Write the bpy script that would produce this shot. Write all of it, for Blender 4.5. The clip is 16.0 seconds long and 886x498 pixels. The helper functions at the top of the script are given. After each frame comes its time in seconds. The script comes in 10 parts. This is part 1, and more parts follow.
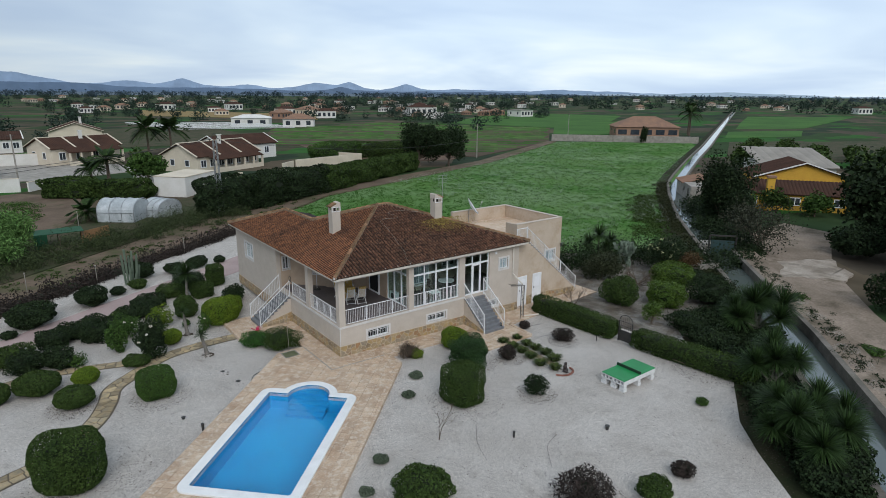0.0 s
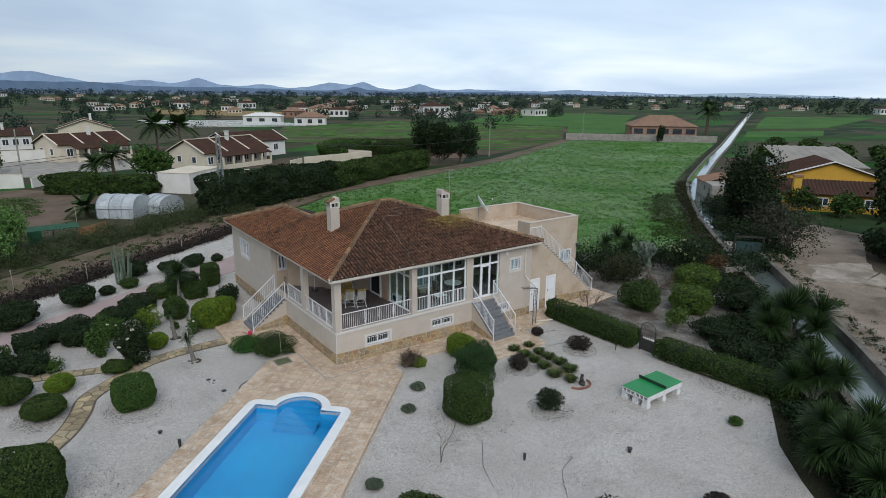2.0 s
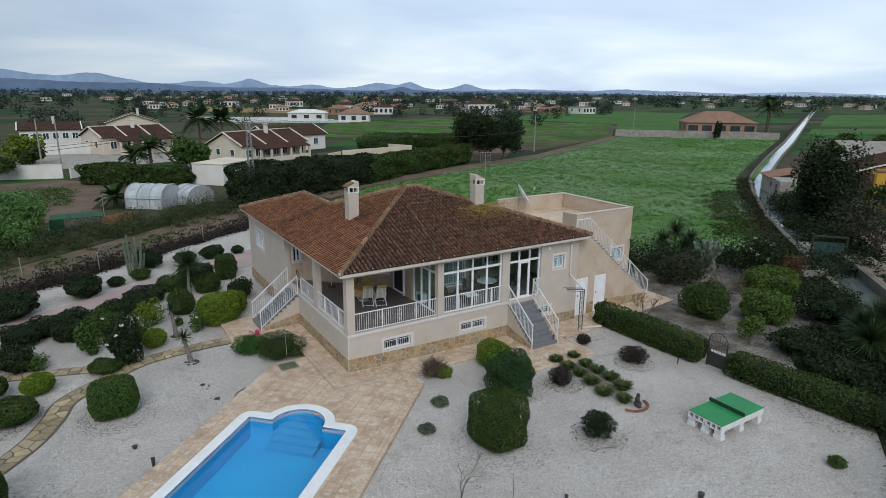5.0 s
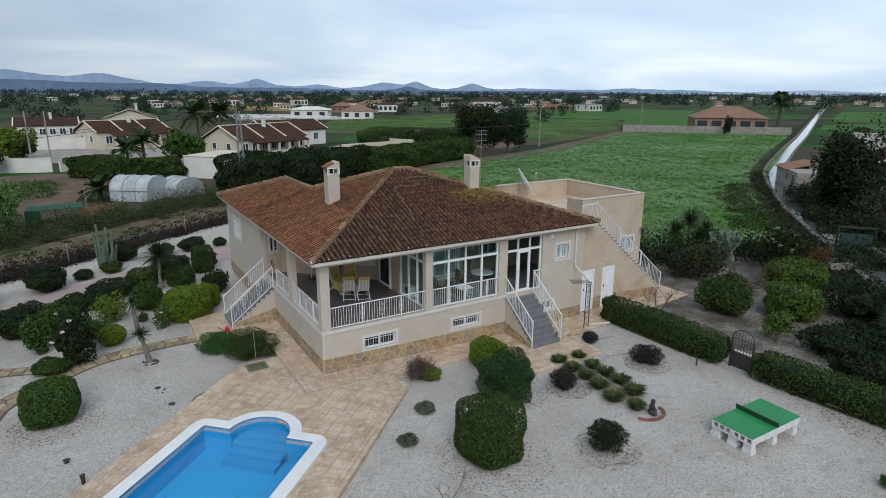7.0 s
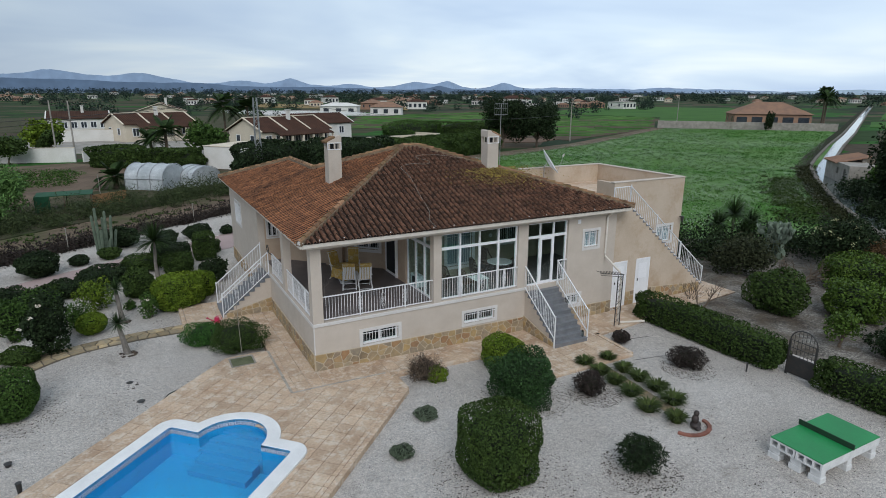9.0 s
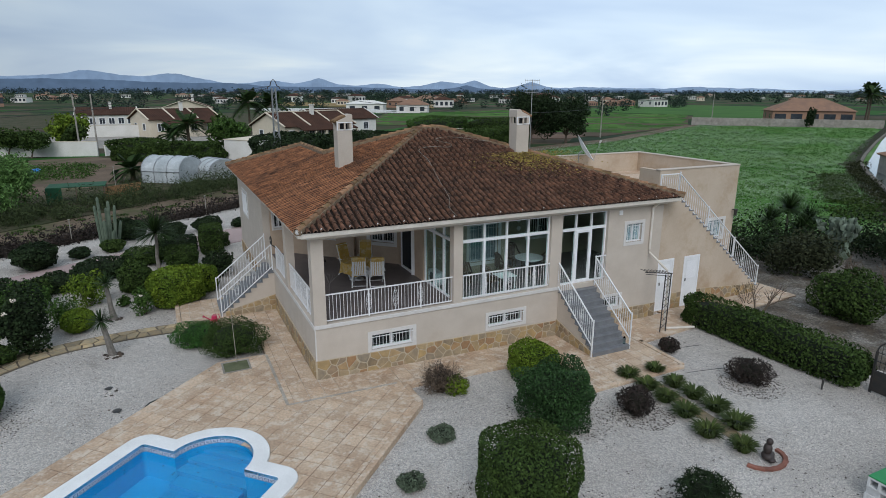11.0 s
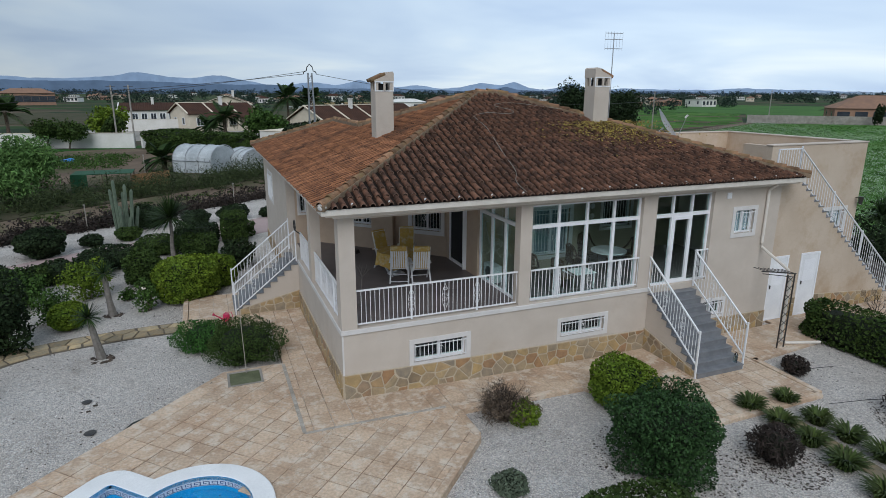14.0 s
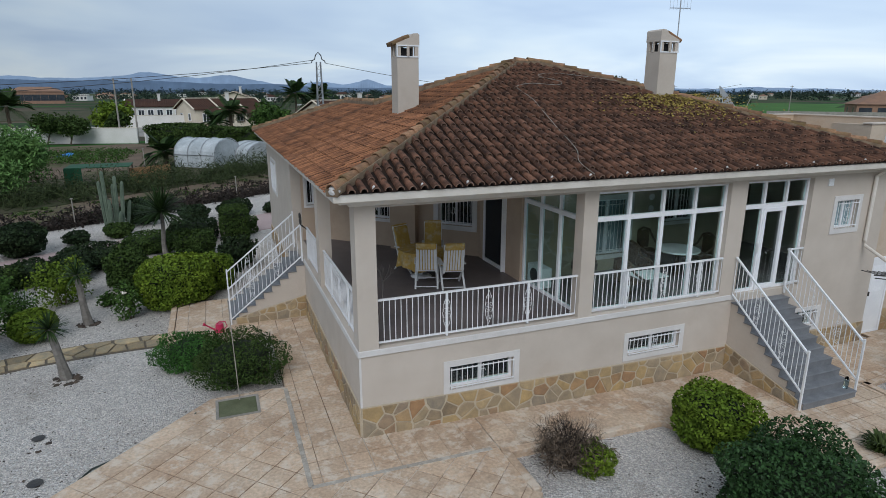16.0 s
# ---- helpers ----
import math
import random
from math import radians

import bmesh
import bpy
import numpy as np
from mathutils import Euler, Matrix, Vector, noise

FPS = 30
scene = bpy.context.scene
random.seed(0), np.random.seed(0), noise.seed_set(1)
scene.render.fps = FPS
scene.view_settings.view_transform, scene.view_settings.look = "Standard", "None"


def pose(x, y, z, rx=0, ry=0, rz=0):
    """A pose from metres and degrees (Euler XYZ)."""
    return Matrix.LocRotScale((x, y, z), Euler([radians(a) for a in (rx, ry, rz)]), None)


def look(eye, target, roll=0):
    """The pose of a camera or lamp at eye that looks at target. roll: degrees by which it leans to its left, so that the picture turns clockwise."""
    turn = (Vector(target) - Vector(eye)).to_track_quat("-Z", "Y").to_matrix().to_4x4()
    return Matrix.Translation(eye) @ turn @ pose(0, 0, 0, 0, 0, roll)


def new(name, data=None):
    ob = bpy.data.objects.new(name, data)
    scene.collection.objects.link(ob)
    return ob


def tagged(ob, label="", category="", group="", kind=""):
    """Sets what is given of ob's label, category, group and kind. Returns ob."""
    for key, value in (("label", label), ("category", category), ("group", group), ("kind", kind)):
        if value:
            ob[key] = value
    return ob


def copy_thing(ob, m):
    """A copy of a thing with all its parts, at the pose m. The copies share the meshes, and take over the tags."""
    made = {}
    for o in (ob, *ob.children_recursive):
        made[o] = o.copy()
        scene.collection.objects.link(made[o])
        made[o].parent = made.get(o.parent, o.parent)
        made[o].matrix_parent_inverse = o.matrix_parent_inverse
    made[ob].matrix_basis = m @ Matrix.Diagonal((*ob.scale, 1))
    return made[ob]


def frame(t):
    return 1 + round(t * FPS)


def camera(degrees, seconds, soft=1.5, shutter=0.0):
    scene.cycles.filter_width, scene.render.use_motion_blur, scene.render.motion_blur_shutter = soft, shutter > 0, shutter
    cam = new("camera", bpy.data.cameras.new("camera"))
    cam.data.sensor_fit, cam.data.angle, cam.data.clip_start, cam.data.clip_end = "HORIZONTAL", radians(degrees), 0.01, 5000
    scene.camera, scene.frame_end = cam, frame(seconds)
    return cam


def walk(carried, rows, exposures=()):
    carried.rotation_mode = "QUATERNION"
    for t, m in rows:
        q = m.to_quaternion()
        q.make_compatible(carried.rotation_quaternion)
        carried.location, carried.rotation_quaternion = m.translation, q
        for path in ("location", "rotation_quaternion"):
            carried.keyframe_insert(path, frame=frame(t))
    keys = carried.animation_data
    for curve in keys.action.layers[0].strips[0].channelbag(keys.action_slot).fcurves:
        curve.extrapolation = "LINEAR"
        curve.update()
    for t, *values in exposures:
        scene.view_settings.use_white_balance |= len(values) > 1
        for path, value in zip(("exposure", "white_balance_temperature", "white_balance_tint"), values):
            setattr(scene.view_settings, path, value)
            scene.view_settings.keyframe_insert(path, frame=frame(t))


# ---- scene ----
cam = camera(73.6, 16.0, soft=0.55)
PATH = [
    (0, (-14.276, -28.321, 14.697), (-13.105, -26.782, 14.185), 0.5),
    (0.5, (-13.794, -27.819, 14.53), (-12.622, -26.282, 14.018), 0.6),
    (1, (-13.322, -27.343, 14.332), (-12.151, -25.805, 13.821), 0.6),
    (1.5, (-12.866, -26.884, 14.157), (-11.706, -25.338, 13.645), 0.6),
    (2, (-12.361, -26.393, 13.961), (-11.224, -24.829, 13.449), 0.6),
    (2.5, (-11.837, -25.887, 13.766), (-10.734, -24.299, 13.253), 0.6),
    (3, (-11.368, -25.383, 13.545), (-10.301, -23.771, 13.033), 0.5),
    (3.5, (-10.878, -24.856, 13.323), (-9.831, -23.231, 12.81), 0.5),
    (4, (-10.379, -24.362, 13.07), (-9.347, -22.728, 12.557), 0.4),
    (6.5, (-7.738, -21.664, 11.391), (-6.738, -20.009, 10.877), 0.5),
    (7, (-7.179, -21.198, 11.075), (-6.183, -19.542, 10.561), 0.3),
    (7.5, (-6.624, -20.683, 10.715), (-5.629, -19.027, 10.201), 0.4),
    (8, (-6.108, -20.201, 10.372), (-5.132, -18.534, 9.857), 0.4),
    (8.5, (-5.583, -19.693, 10.02), (-4.641, -18.006, 9.505), 0.4),
    (9, (-5.11, -19.175, 9.712), (-4.2, -17.47, 9.196), 0.3),
    (11.5, (-3.503, -16.289, 8.514), (-2.688, -14.537, 7.999), 0.2),
    (12, (-3.31, -15.689, 8.276), (-2.516, -13.926, 7.763), 0.2),
    (12.5, (-3.103, -14.966, 8.046), (-2.332, -13.193, 7.532), 0.2),
    (13, (-2.94, -14.332, 7.8), (-2.189, -12.55, 7.286), 0.1),
    (13.5, (-2.775, -13.655, 7.516), (-2.043, -11.866, 7.004), 0.1),
    (14, (-2.654, -13.01, 7.265), (-1.933, -11.216, 6.753), 0.2),
    (14.5, (-2.519, -12.282, 7.03), (-1.807, -10.484, 6.519), 0.2),
    (15, (-2.405, -11.559, 6.78), (-1.7, -9.757, 6.276), 0.0),
    (15.5, (-2.283, -10.724, 6.553), (-1.582, -8.92, 6.05), -0.0),
    (16, (-2.189, -9.967, 6.433), (-1.493, -8.164, 5.919), 0.1),
]
walk(cam, [(t, look(eye, target, roll)) for t, eye, target, roll in PATH], exposures=((0.0, 0.0, 6500, 10), (8.0, -0.02, 6480, 10), (12.0, -0.06, 6340, 10), (16.0, -0.09, 6280, 10)))

# the place

# ---- world, sun, exposure ----
world = bpy.data.worlds.new("overcast_sky")
scene.world = world
world.use_nodes = True
wn, wl = world.node_tree.nodes, world.node_tree.links
bg = wn["Background"]
SUN_ELEV, SUN_AZ = radians(42), radians(205)
sky = wn.new("ShaderNodeTexSky")
sky.sky_type = "NISHITA"
sky.sun_disc = False
sky.sun_elevation, sky.sun_rotation = SUN_ELEV, SUN_AZ
sky.air_density, sky.dust_density = 1.0, 2.0
dim = wn.new("ShaderNodeMix")
dim.data_type, dim.blend_type = "RGBA", "MULTIPLY"
dim.inputs["Factor"].default_value = 1.0
dim.inputs["B"].default_value = (0.10, 0.10, 0.10, 1)
wl.new(sky.outputs["Color"], dim.inputs["A"])
tc = wn.new("ShaderNodeTexCoord")
# The cloud deck: flat layers far off, drawn out sideways towards the horizon.
sep = wn.new("ShaderNodeSeparateXYZ")
wl.new(tc.outputs["Generated"], sep.inputs["Vector"])
hgt = wn.new("ShaderNodeMath")
hgt.operation = "MAXIMUM"
wl.new(sep.outputs["Z"], hgt.inputs[0])
hgt.inputs[1].default_value = 0.0
lift = wn.new("ShaderNodeMath")
lift.operation = "ADD"
wl.new(hgt.outputs["Value"], lift.inputs[0])
lift.inputs[1].default_value = 0.16
flat = wn.new("ShaderNodeVectorMath")
flat.operation = "DIVIDE"
comb = wn.new("ShaderNodeCombineXYZ")
for axis in "XYZ":
    wl.new(lift.outputs["Value"], comb.inputs[axis])
wl.new(tc.outputs["Generated"], flat.inputs[0])
wl.new(comb.outputs["Vector"], flat.inputs[1])
cloud = wn.new("ShaderNodeTexNoise")
cloud.inputs["Scale"].default_value = 0.55
cloud.inputs["Detail"].default_value = 4.0
cloud.inputs["Roughness"].default_value = 0.5
cloud.inputs["Distortion"].default_value = 0.4
wl.new(flat.outputs["Vector"], cloud.inputs["Vector"])
ramp = wn.new("ShaderNodeValToRGB")
cr = ramp.color_ramp
cr.elements[0].position, cr.elements[0].color = 0.34, (0.52, 0.66, 0.86, 1)
cr.elements[1].position, cr.elements[1].color = 0.66, (0.86, 0.96, 1.0, 1)
mid = cr.elements.new(0.5)
mid.color = (0.66, 0.80, 0.95, 1)
wl.new(cloud.outputs["Fac"], ramp.inputs["Fac"])
# Brighter low down and on the sun's side.
side = wn.new("ShaderNodeVectorMath")
side.operation = "DOT_PRODUCT"
wl.new(tc.outputs["Generated"], side.inputs[0])
side.inputs[1].default_value = (0.93, 0.37, 0.0)
glow = wn.new("ShaderNodeMapRange")
glow.inputs["From Min"].default_value, glow.inputs["From Max"].default_value = 0.05, 0.85
glow.inputs["To Min"].default_value, glow.inputs["To Max"].default_value = 0.58, 1.06
wl.new(side.outputs["Value"], glow.inputs["Value"])
mul = wn.new("ShaderNodeMix")
mul.data_type, mul.blend_type = "RGBA", "MULTIPLY"
mul.inputs["Factor"].default_value = 1.0
wl.new(ramp.outputs["Color"], mul.inputs["A"])
wl.new(glow.outputs["Result"], mul.inputs["B"])
both = wn.new("ShaderNodeMix")
both.data_type = "RGBA"
both.inputs["Factor"].default_value = 0.88
wl.new(dim.outputs["Result"], both.inputs["A"])
wl.new(mul.outputs["Result"], both.inputs["B"])
wl.new(both.outputs["Result"], bg.inputs["Color"])
bg.inputs["Strength"].default_value = 1.08

sun_data = bpy.data.lights.new("sun", "SUN")
sun_data.energy, sun_data.angle, sun_data.color = 1.7, radians(40), (0.97, 0.985, 1.0)
sun = new("sun", sun_data)
sun.matrix_world = look((math.sin(SUN_AZ) * 50, math.cos(SUN_AZ) * 50, 50 * math.tan(SUN_ELEV)), (0, 0, 0))

# ---- own helpers ----
def part(name, bm, material, parent, label=""):
    me = bpy.data.meshes.new(name)
    bm.normal_update()
    bm.to_mesh(me)
    bm.free()
    ob = new(name, me)
    if material is not None:
        me.materials.append(material)
    ob.parent = parent
    if label:
        tagged(ob, label)
    return ob


def part_np(name, verts, faces, material, parent, label="", smooth=False):
    """A mesh from numpy arrays: verts (n,3), faces (m,k)."""
    me = bpy.data.meshes.new(name)
    verts = np.asarray(verts, np.float32)
    faces = np.asarray(faces, np.int32)
    k = faces.shape[1]
    me.vertices.add(len(verts))
    me.vertices.foreach_set("co", verts.ravel())
    me.loops.add(faces.size)
    me.loops.foreach_set("vertex_index", faces.ravel())
    me.polygons.add(len(faces))
    me.polygons.foreach_set("loop_start", np.arange(0, faces.size, k, dtype=np.int32))
    me.polygons.foreach_set("loop_total", np.full(len(faces), k, np.int32))
    if smooth:
        me.polygons.foreach_set("use_smooth", np.ones(len(faces), bool))
    me.update(calc_edges=True)
    if material is not None:
        me.materials.append(material)
    ob = new(name, me)
    ob.parent = parent
    if label:
        tagged(ob, label)
    return ob


def empty(name, label="", category="", group="", kind="", at=(0, 0, 0)):
    ob = new(name)
    ob.empty_display_size = 0.2
    ob.location = at
    return tagged(ob, label, category, group, kind)


def bm_box(bm, x0, y0, z0, x1, y1, z1, bevel=0.0, m=None):
    r = bmesh.ops.create_cube(bm, size=1.0)
    vs = r["verts"]
    for v in vs:
        v.co = Vector((x0 + (v.co.x + 0.5) * (x1 - x0), y0 + (v.co.y + 0.5) * (y1 - y0), z0 + (v.co.z + 0.5) * (z1 - z0)))
    if bevel > 0:
        es = list({e for v in vs for e in v.link_edges})
        out = bmesh.ops.bevel(bm, geom=es, offset=bevel, segments=1, affect="EDGES", profile=0.5)
        vs = [v for v in out["verts"]]
        vs = list({v for f in out["faces"] for v in f.verts} | set(v for v in vs if v.is_valid))
    if m is not None:
        bmesh.ops.transform(bm, matrix=m, verts=[v for v in vs if v.is_valid])
    return bm


def box(x0, y0, z0, x1, y1, z1, bevel=0.0, m=None):
    return bm_box(bmesh.new(), x0, y0, z0, x1, y1, z1, bevel, m)


def bm_rod(bm, a, b, r, n=8, r2=None):
    a, b = Vector(a), Vector(b)
    d = b - a
    q = d.to_track_quat("Z", "Y").to_matrix().to_4x4()
    bmesh.ops.create_cone(bm, cap_ends=True, segments=n, radius1=r, radius2=r if r2 is None else r2, depth=d.length,
                          matrix=Matrix.Translation((a + b) / 2) @ q)
    return bm


def rod(a, b, r, n=8, r2=None):
    return bm_rod(bmesh.new(), a, b, r, n, r2)


def bm_bar(bm, a, b, w, h, roll=0.0):
    """A square bar from a to b."""
    a, b = Vector(a), Vector(b)
    d = b - a
    q = d.to_track_quat("Z", "Y").to_matrix().to_4x4()
    m = Matrix.Translation((a + b) / 2) @ q @ Matrix.Rotation(roll, 4, "Z") @ Matrix.Diagonal((w, h, d.length, 1))
    bmesh.ops.create_cube(bm, size=1.0, matrix=m)
    return bm


def bar(a, b, w, h, roll=0.0):
    return bm_bar(bmesh.new(), a, b, w, h, roll)


def bm_tube(bm, pts, r, n=6, closed=False, radii=None):
    """A round tube along a polyline."""
    pts = [Vector(p) for p in pts]
    rings = []
    k = len(pts)
    up = Vector((0.13, 0.29, 0.95)).normalized()
    for i, p in enumerate(pts):
        if closed:
            t = (pts[(i + 1) % k] - pts[i - 1])
        else:
            t = pts[min(i + 1, k - 1)] - pts[max(i - 1, 0)]
        if t.length < 1e-6:
            t = Vector((0, 0, 1))
        t.normalize()
        s = t.cross(up)
        if s.length < 0.05:
            s = t.cross(Vector((1, 0, 0)))
        s.normalize()
        u = s.cross(t)
        rr = radii[i] if radii else r
        rings.append([bm.verts.new(p + rr * (math.cos(2 * math.pi * j / n) * s + math.sin(2 * math.pi * j / n) * u)) for j in range(n)])
    for i in range(k if closed else k - 1):
        a, b = rings[i], rings[(i + 1) % k]
        for j in range(n):
            bm.faces.new((a[j], a[(j + 1) % n], b[(j + 1) % n], b[j]))
    if not closed:
        bm.faces.new(rings[0][::-1])
        bm.faces.new(rings[-1])
    return bm


def prism(poly, z0, z1, bevel=0.0):
    """An upright prism over a plan polygon (counter-clockwise)."""
    bm = bmesh.new()
    lo = [bm.verts.new((x, y, z0)) for x, y in poly]
    hi = [bm.verts.new((x, y, z1)) for x, y in poly]
    n = len(poly)
    top = bm.faces.new(hi)
    bm.faces.new(lo[::-1])
    for i in range(n):
        bm.faces.new((lo[i], lo[(i + 1) % n], hi[(i + 1) % n], hi[i]))
    bmesh.ops.recalc_face_normals(bm, faces=bm.faces[:])
    if bevel > 0:
        bmesh.ops.bevel(bm, geom=top.edges[:], offset=bevel, segments=2, affect="EDGES", profile=0.5)
    return bm


def wall_holes(length, z0, z1, thick, holes):
    """A wall along +x from 0, its outer face at y=0, its body to y=thick, with openings (a, b, lo, hi) cut right through."""
    xs = sorted({0.0, length} | {h[0] for h in holes} | {h[1] for h in holes})
    zs = sorted({z0, z1} | {h[2] for h in holes} | {h[3] for h in holes})
    nx, nz = len(xs) - 1, len(zs) - 1

    def solid(i, j):
        if i < 0 or j < 0 or i >= nx or j >= nz:
            return False
        cx, cz = (xs[i] + xs[i + 1]) / 2, (zs[j] + zs[j + 1]) / 2
        return not any(a < cx < b and lo < cz < hi for a, b, lo, hi in holes)

    bm = bmesh.new()
    cache = {}

    def v(x, y, z):
        key = (round(x, 4), round(y, 4), round(z, 4))
        if key not in cache:
            cache[key] = bm.verts.new((x, y, z))
        return cache[key]

    for i in range(nx):
        for j in range(nz):
            if not solid(i, j):
                continue
            x0, x1, a, b = xs[i], xs[i + 1], zs[j], zs[j + 1]
            bm.faces.new((v(x0, 0, a), v(x1, 0, a), v(x1, 0, b), v(x0, 0, b)))
            bm.faces.new((v(x1, thick, a), v(x0, thick, a), v(x0, thick, b), v(x1, thick, b)))
            if not solid(i - 1, j):
                bm.faces.new((v(x0, thick, a), v(x0, 0, a), v(x0, 0, b), v(x0, thick, b)))
            if not solid(i + 1, j):
                bm.faces.new((v(x1, 0, a), v(x1, thick, a), v(x1, thick, b), v(x1, 0, b)))
            if not solid(i, j - 1):
                bm.faces.new((v(x0, thick, a), v(x1, thick, a), v(x1, 0, a), v(x0, 0, a)))
            if not solid(i, j + 1):
                bm.faces.new((v(x0, 0, b), v(x1, 0, b), v(x1, thick, b), v(x0, thick, b)))
    return bm


def along(a, b, z=0.0):
    """The pose that lays local +x from plan point a to plan point b; local +y is to the left of it."""
    return Matrix.Translation((a[0], a[1], z)) @ Matrix.Rotation(math.atan2(b[1] - a[1], b[0] - a[0]), 4, "Z")


def moved(bm, m):
    bmesh.ops.transform(bm, matrix=m, verts=bm.verts[:])
    return bm


# ---- materials ----
def surf(name, a, b, scale=3.0, rough=0.8, bump=0.15, fine=60.0, metal=0.0, detail=4.0, spread=(0.35, 0.65), isle=0.0, obj=0.0, dist=0.01, stains=None, spec=None, grain=0.22, hues=None, pebbly=None):
    """A two-scale mottled surface: broad patches between a and b, fine grain in tone and relief."""
    m = bpy.data.materials.new(name)
    m.use_nodes = True
    nt = m.node_tree
    nd, ln = nt.nodes, nt.links
    p = nd["Principled BSDF"]
    p.inputs["Roughness"].default_value = rough
    p.inputs["Metallic"].default_value = metal
    if spec is not None:
        p.inputs["Specular IOR Level"].default_value = spec
    tc = nd.new("ShaderNodeTexCoord")
    geo = nd.new("ShaderNodeNewGeometry")
    n1 = nd.new("ShaderNodeTexNoise")
    n1.inputs["Scale"].default_value = scale
    n1.inputs["Detail"].default_value = detail
    n1.inputs["Roughness"].default_value = 0.6
    n2 = nd.new("ShaderNodeTexNoise")
    n2.inputs["Scale"].default_value = fine
    n2.inputs["Detail"].default_value = 2.0
    ln.new(geo.outputs["Position"], n1.inputs["Vector"])
    ln.new(geo.outputs["Position"], n2.inputs["Vector"])
    mr = nd.new("ShaderNodeMapRange")
    mr.inputs["From Min"].default_value, mr.inputs["From Max"].default_value = spread
    ln.new(n1.outputs["Fac"], mr.inputs["Value"])
    mix = nd.new("ShaderNodeMix")
    mix.data_type = "RGBA"
    mix.inputs["A"].default_value = (*a, 1)
    mix.inputs["B"].default_value = (*b, 1)
    ln.new(mr.outputs["Result"], mix.inputs["Factor"])
    col = mix.outputs["Result"]

    def tone(value, amount):
        """Multiply the colour by 1 +- amount with a 0..1 value."""
        nonlocal col
        r = nd.new("ShaderNodeMapRange")
        r.inputs["To Min"].default_value, r.inputs["To Max"].default_value = 1 - amount, 1 + amount
        ln.new(value, r.inputs["Value"])
        mm = nd.new("ShaderNodeMix")
        mm.data_type, mm.blend_type = "RGBA", "MULTIPLY"
        mm.inputs["Factor"].default_value = 1.0
        ln.new(col, mm.inputs["A"])
        ln.new(r.outputs["Result"], mm.inputs["B"])
        col = mm.outputs["Result"]

    if hues:
        # Each piece takes one of a few stone colours.
        oh = nd.new("ShaderNodeObjectInfo")
        rp = nd.new("ShaderNodeValToRGB")
        el = rp.color_ramp.elements
        el[0].color, el[1].color = (*hues[0], 1), (*hues[-1], 1)
        for i, h in enumerate(hues[1:-1]):
            el.new((i + 1) / (len(hues) - 1)).color = (*h, 1)
        ln.new(oh.outputs["Random"], rp.inputs["Fac"])
        hm = nd.new("ShaderNodeMix")
        hm.data_type, hm.blend_type = "RGBA", "MULTIPLY"
        hm.inputs["Factor"].default_value = 1.0
        ln.new(col, hm.inputs["A"])
        ln.new(rp.outputs["Color"], hm.inputs["B"])
        col = hm.outputs["Result"]
    tone(n2.outputs["Fac"], grain)
    height = n2.outputs["Fac"]
    if pebbly:
        # Loose stones: one tone a stone, the gaps' shade painted in between them.
        vo = nd.new("ShaderNodeTexVoronoi")
        vo.inputs["Scale"].default_value = pebbly[0]
        ln.new(geo.outputs["Position"], vo.inputs["Vector"])
        sc_ = nd.new("ShaderNodeSeparateColor")
        ln.new(vo.outputs["Color"], sc_.inputs["Color"])
        tone(sc_.outputs["Red"], pebbly[1])
        inv = nd.new("ShaderNodeMapRange")
        inv.inputs["From Min"].default_value, inv.inputs["From Max"].default_value = 0.25, 0.75
        inv.inputs["To Min"].default_value, inv.inputs["To Max"].default_value = 1.0, 0.0
        ln.new(vo.outputs["Distance"], inv.inputs["Value"])
        tone(inv.outputs["Result"], pebbly[1] * 0.9)
        height = inv.outputs["Result"]
    if isle:
        tone(geo.outputs["Random Per Island"], isle)
    if obj:
        oi = nd.new("ShaderNodeObjectInfo")
        tone(oi.outputs["Random"], obj)
    if stains:
        sc, lo, hi, colour, amount = stains
        n3 = nd.new("ShaderNodeTexNoise")
        n3.inputs["Scale"].default_value = sc
        n3.inputs["Detail"].default_value = 6.0
        n3.inputs["Roughness"].default_value = 0.7
        ln.new(geo.outputs["Position"], n3.inputs["Vector"])
        r3 = nd.new("ShaderNodeMapRange")
        r3.inputs["From Min"].default_value, r3.inputs["From Max"].default_value = lo, hi
        r3.inputs["To Max"].default_value = amount
        ln.new(n3.outputs["Fac"], r3.inputs["Value"])
        m3 = nd.new("ShaderNodeMix")
        m3.data_type = "RGBA"
        ln.new(r3.outputs["Result"], m3.inputs["Factor"])
        ln.new(col, m3.inputs["A"])
        m3.inputs["B"].default_value = (*colour, 1)
        col = m3.outputs["Result"]
    ln.new(col, p.inputs["Base Color"])
    if bump:
        bp = nd.new("ShaderNodeBump")
        bp.inputs["Strength"].default_value = bump
        bp.inputs["Distance"].default_value = dist
        ln.new(height, bp.inputs["Height"])
        ln.new(bp.outputs["Normal"], p.inputs["Normal"])
    return m


def leafy(name, a, b, rough=0.75, trans=0.25):
    """Foliage: tone varies leaf by leaf and plant by plant; a little light passes through."""
    m = surf(name, a, b, scale=1.3, rough=rough, bump=0.0, fine=25.0, isle=0.5, spread=(0.3, 0.7), spec=0.12)
    p = m.node_tree.nodes["Principled BSDF"]
    p.inputs["Subsurface Weight"].default_value = 0.0
    return m


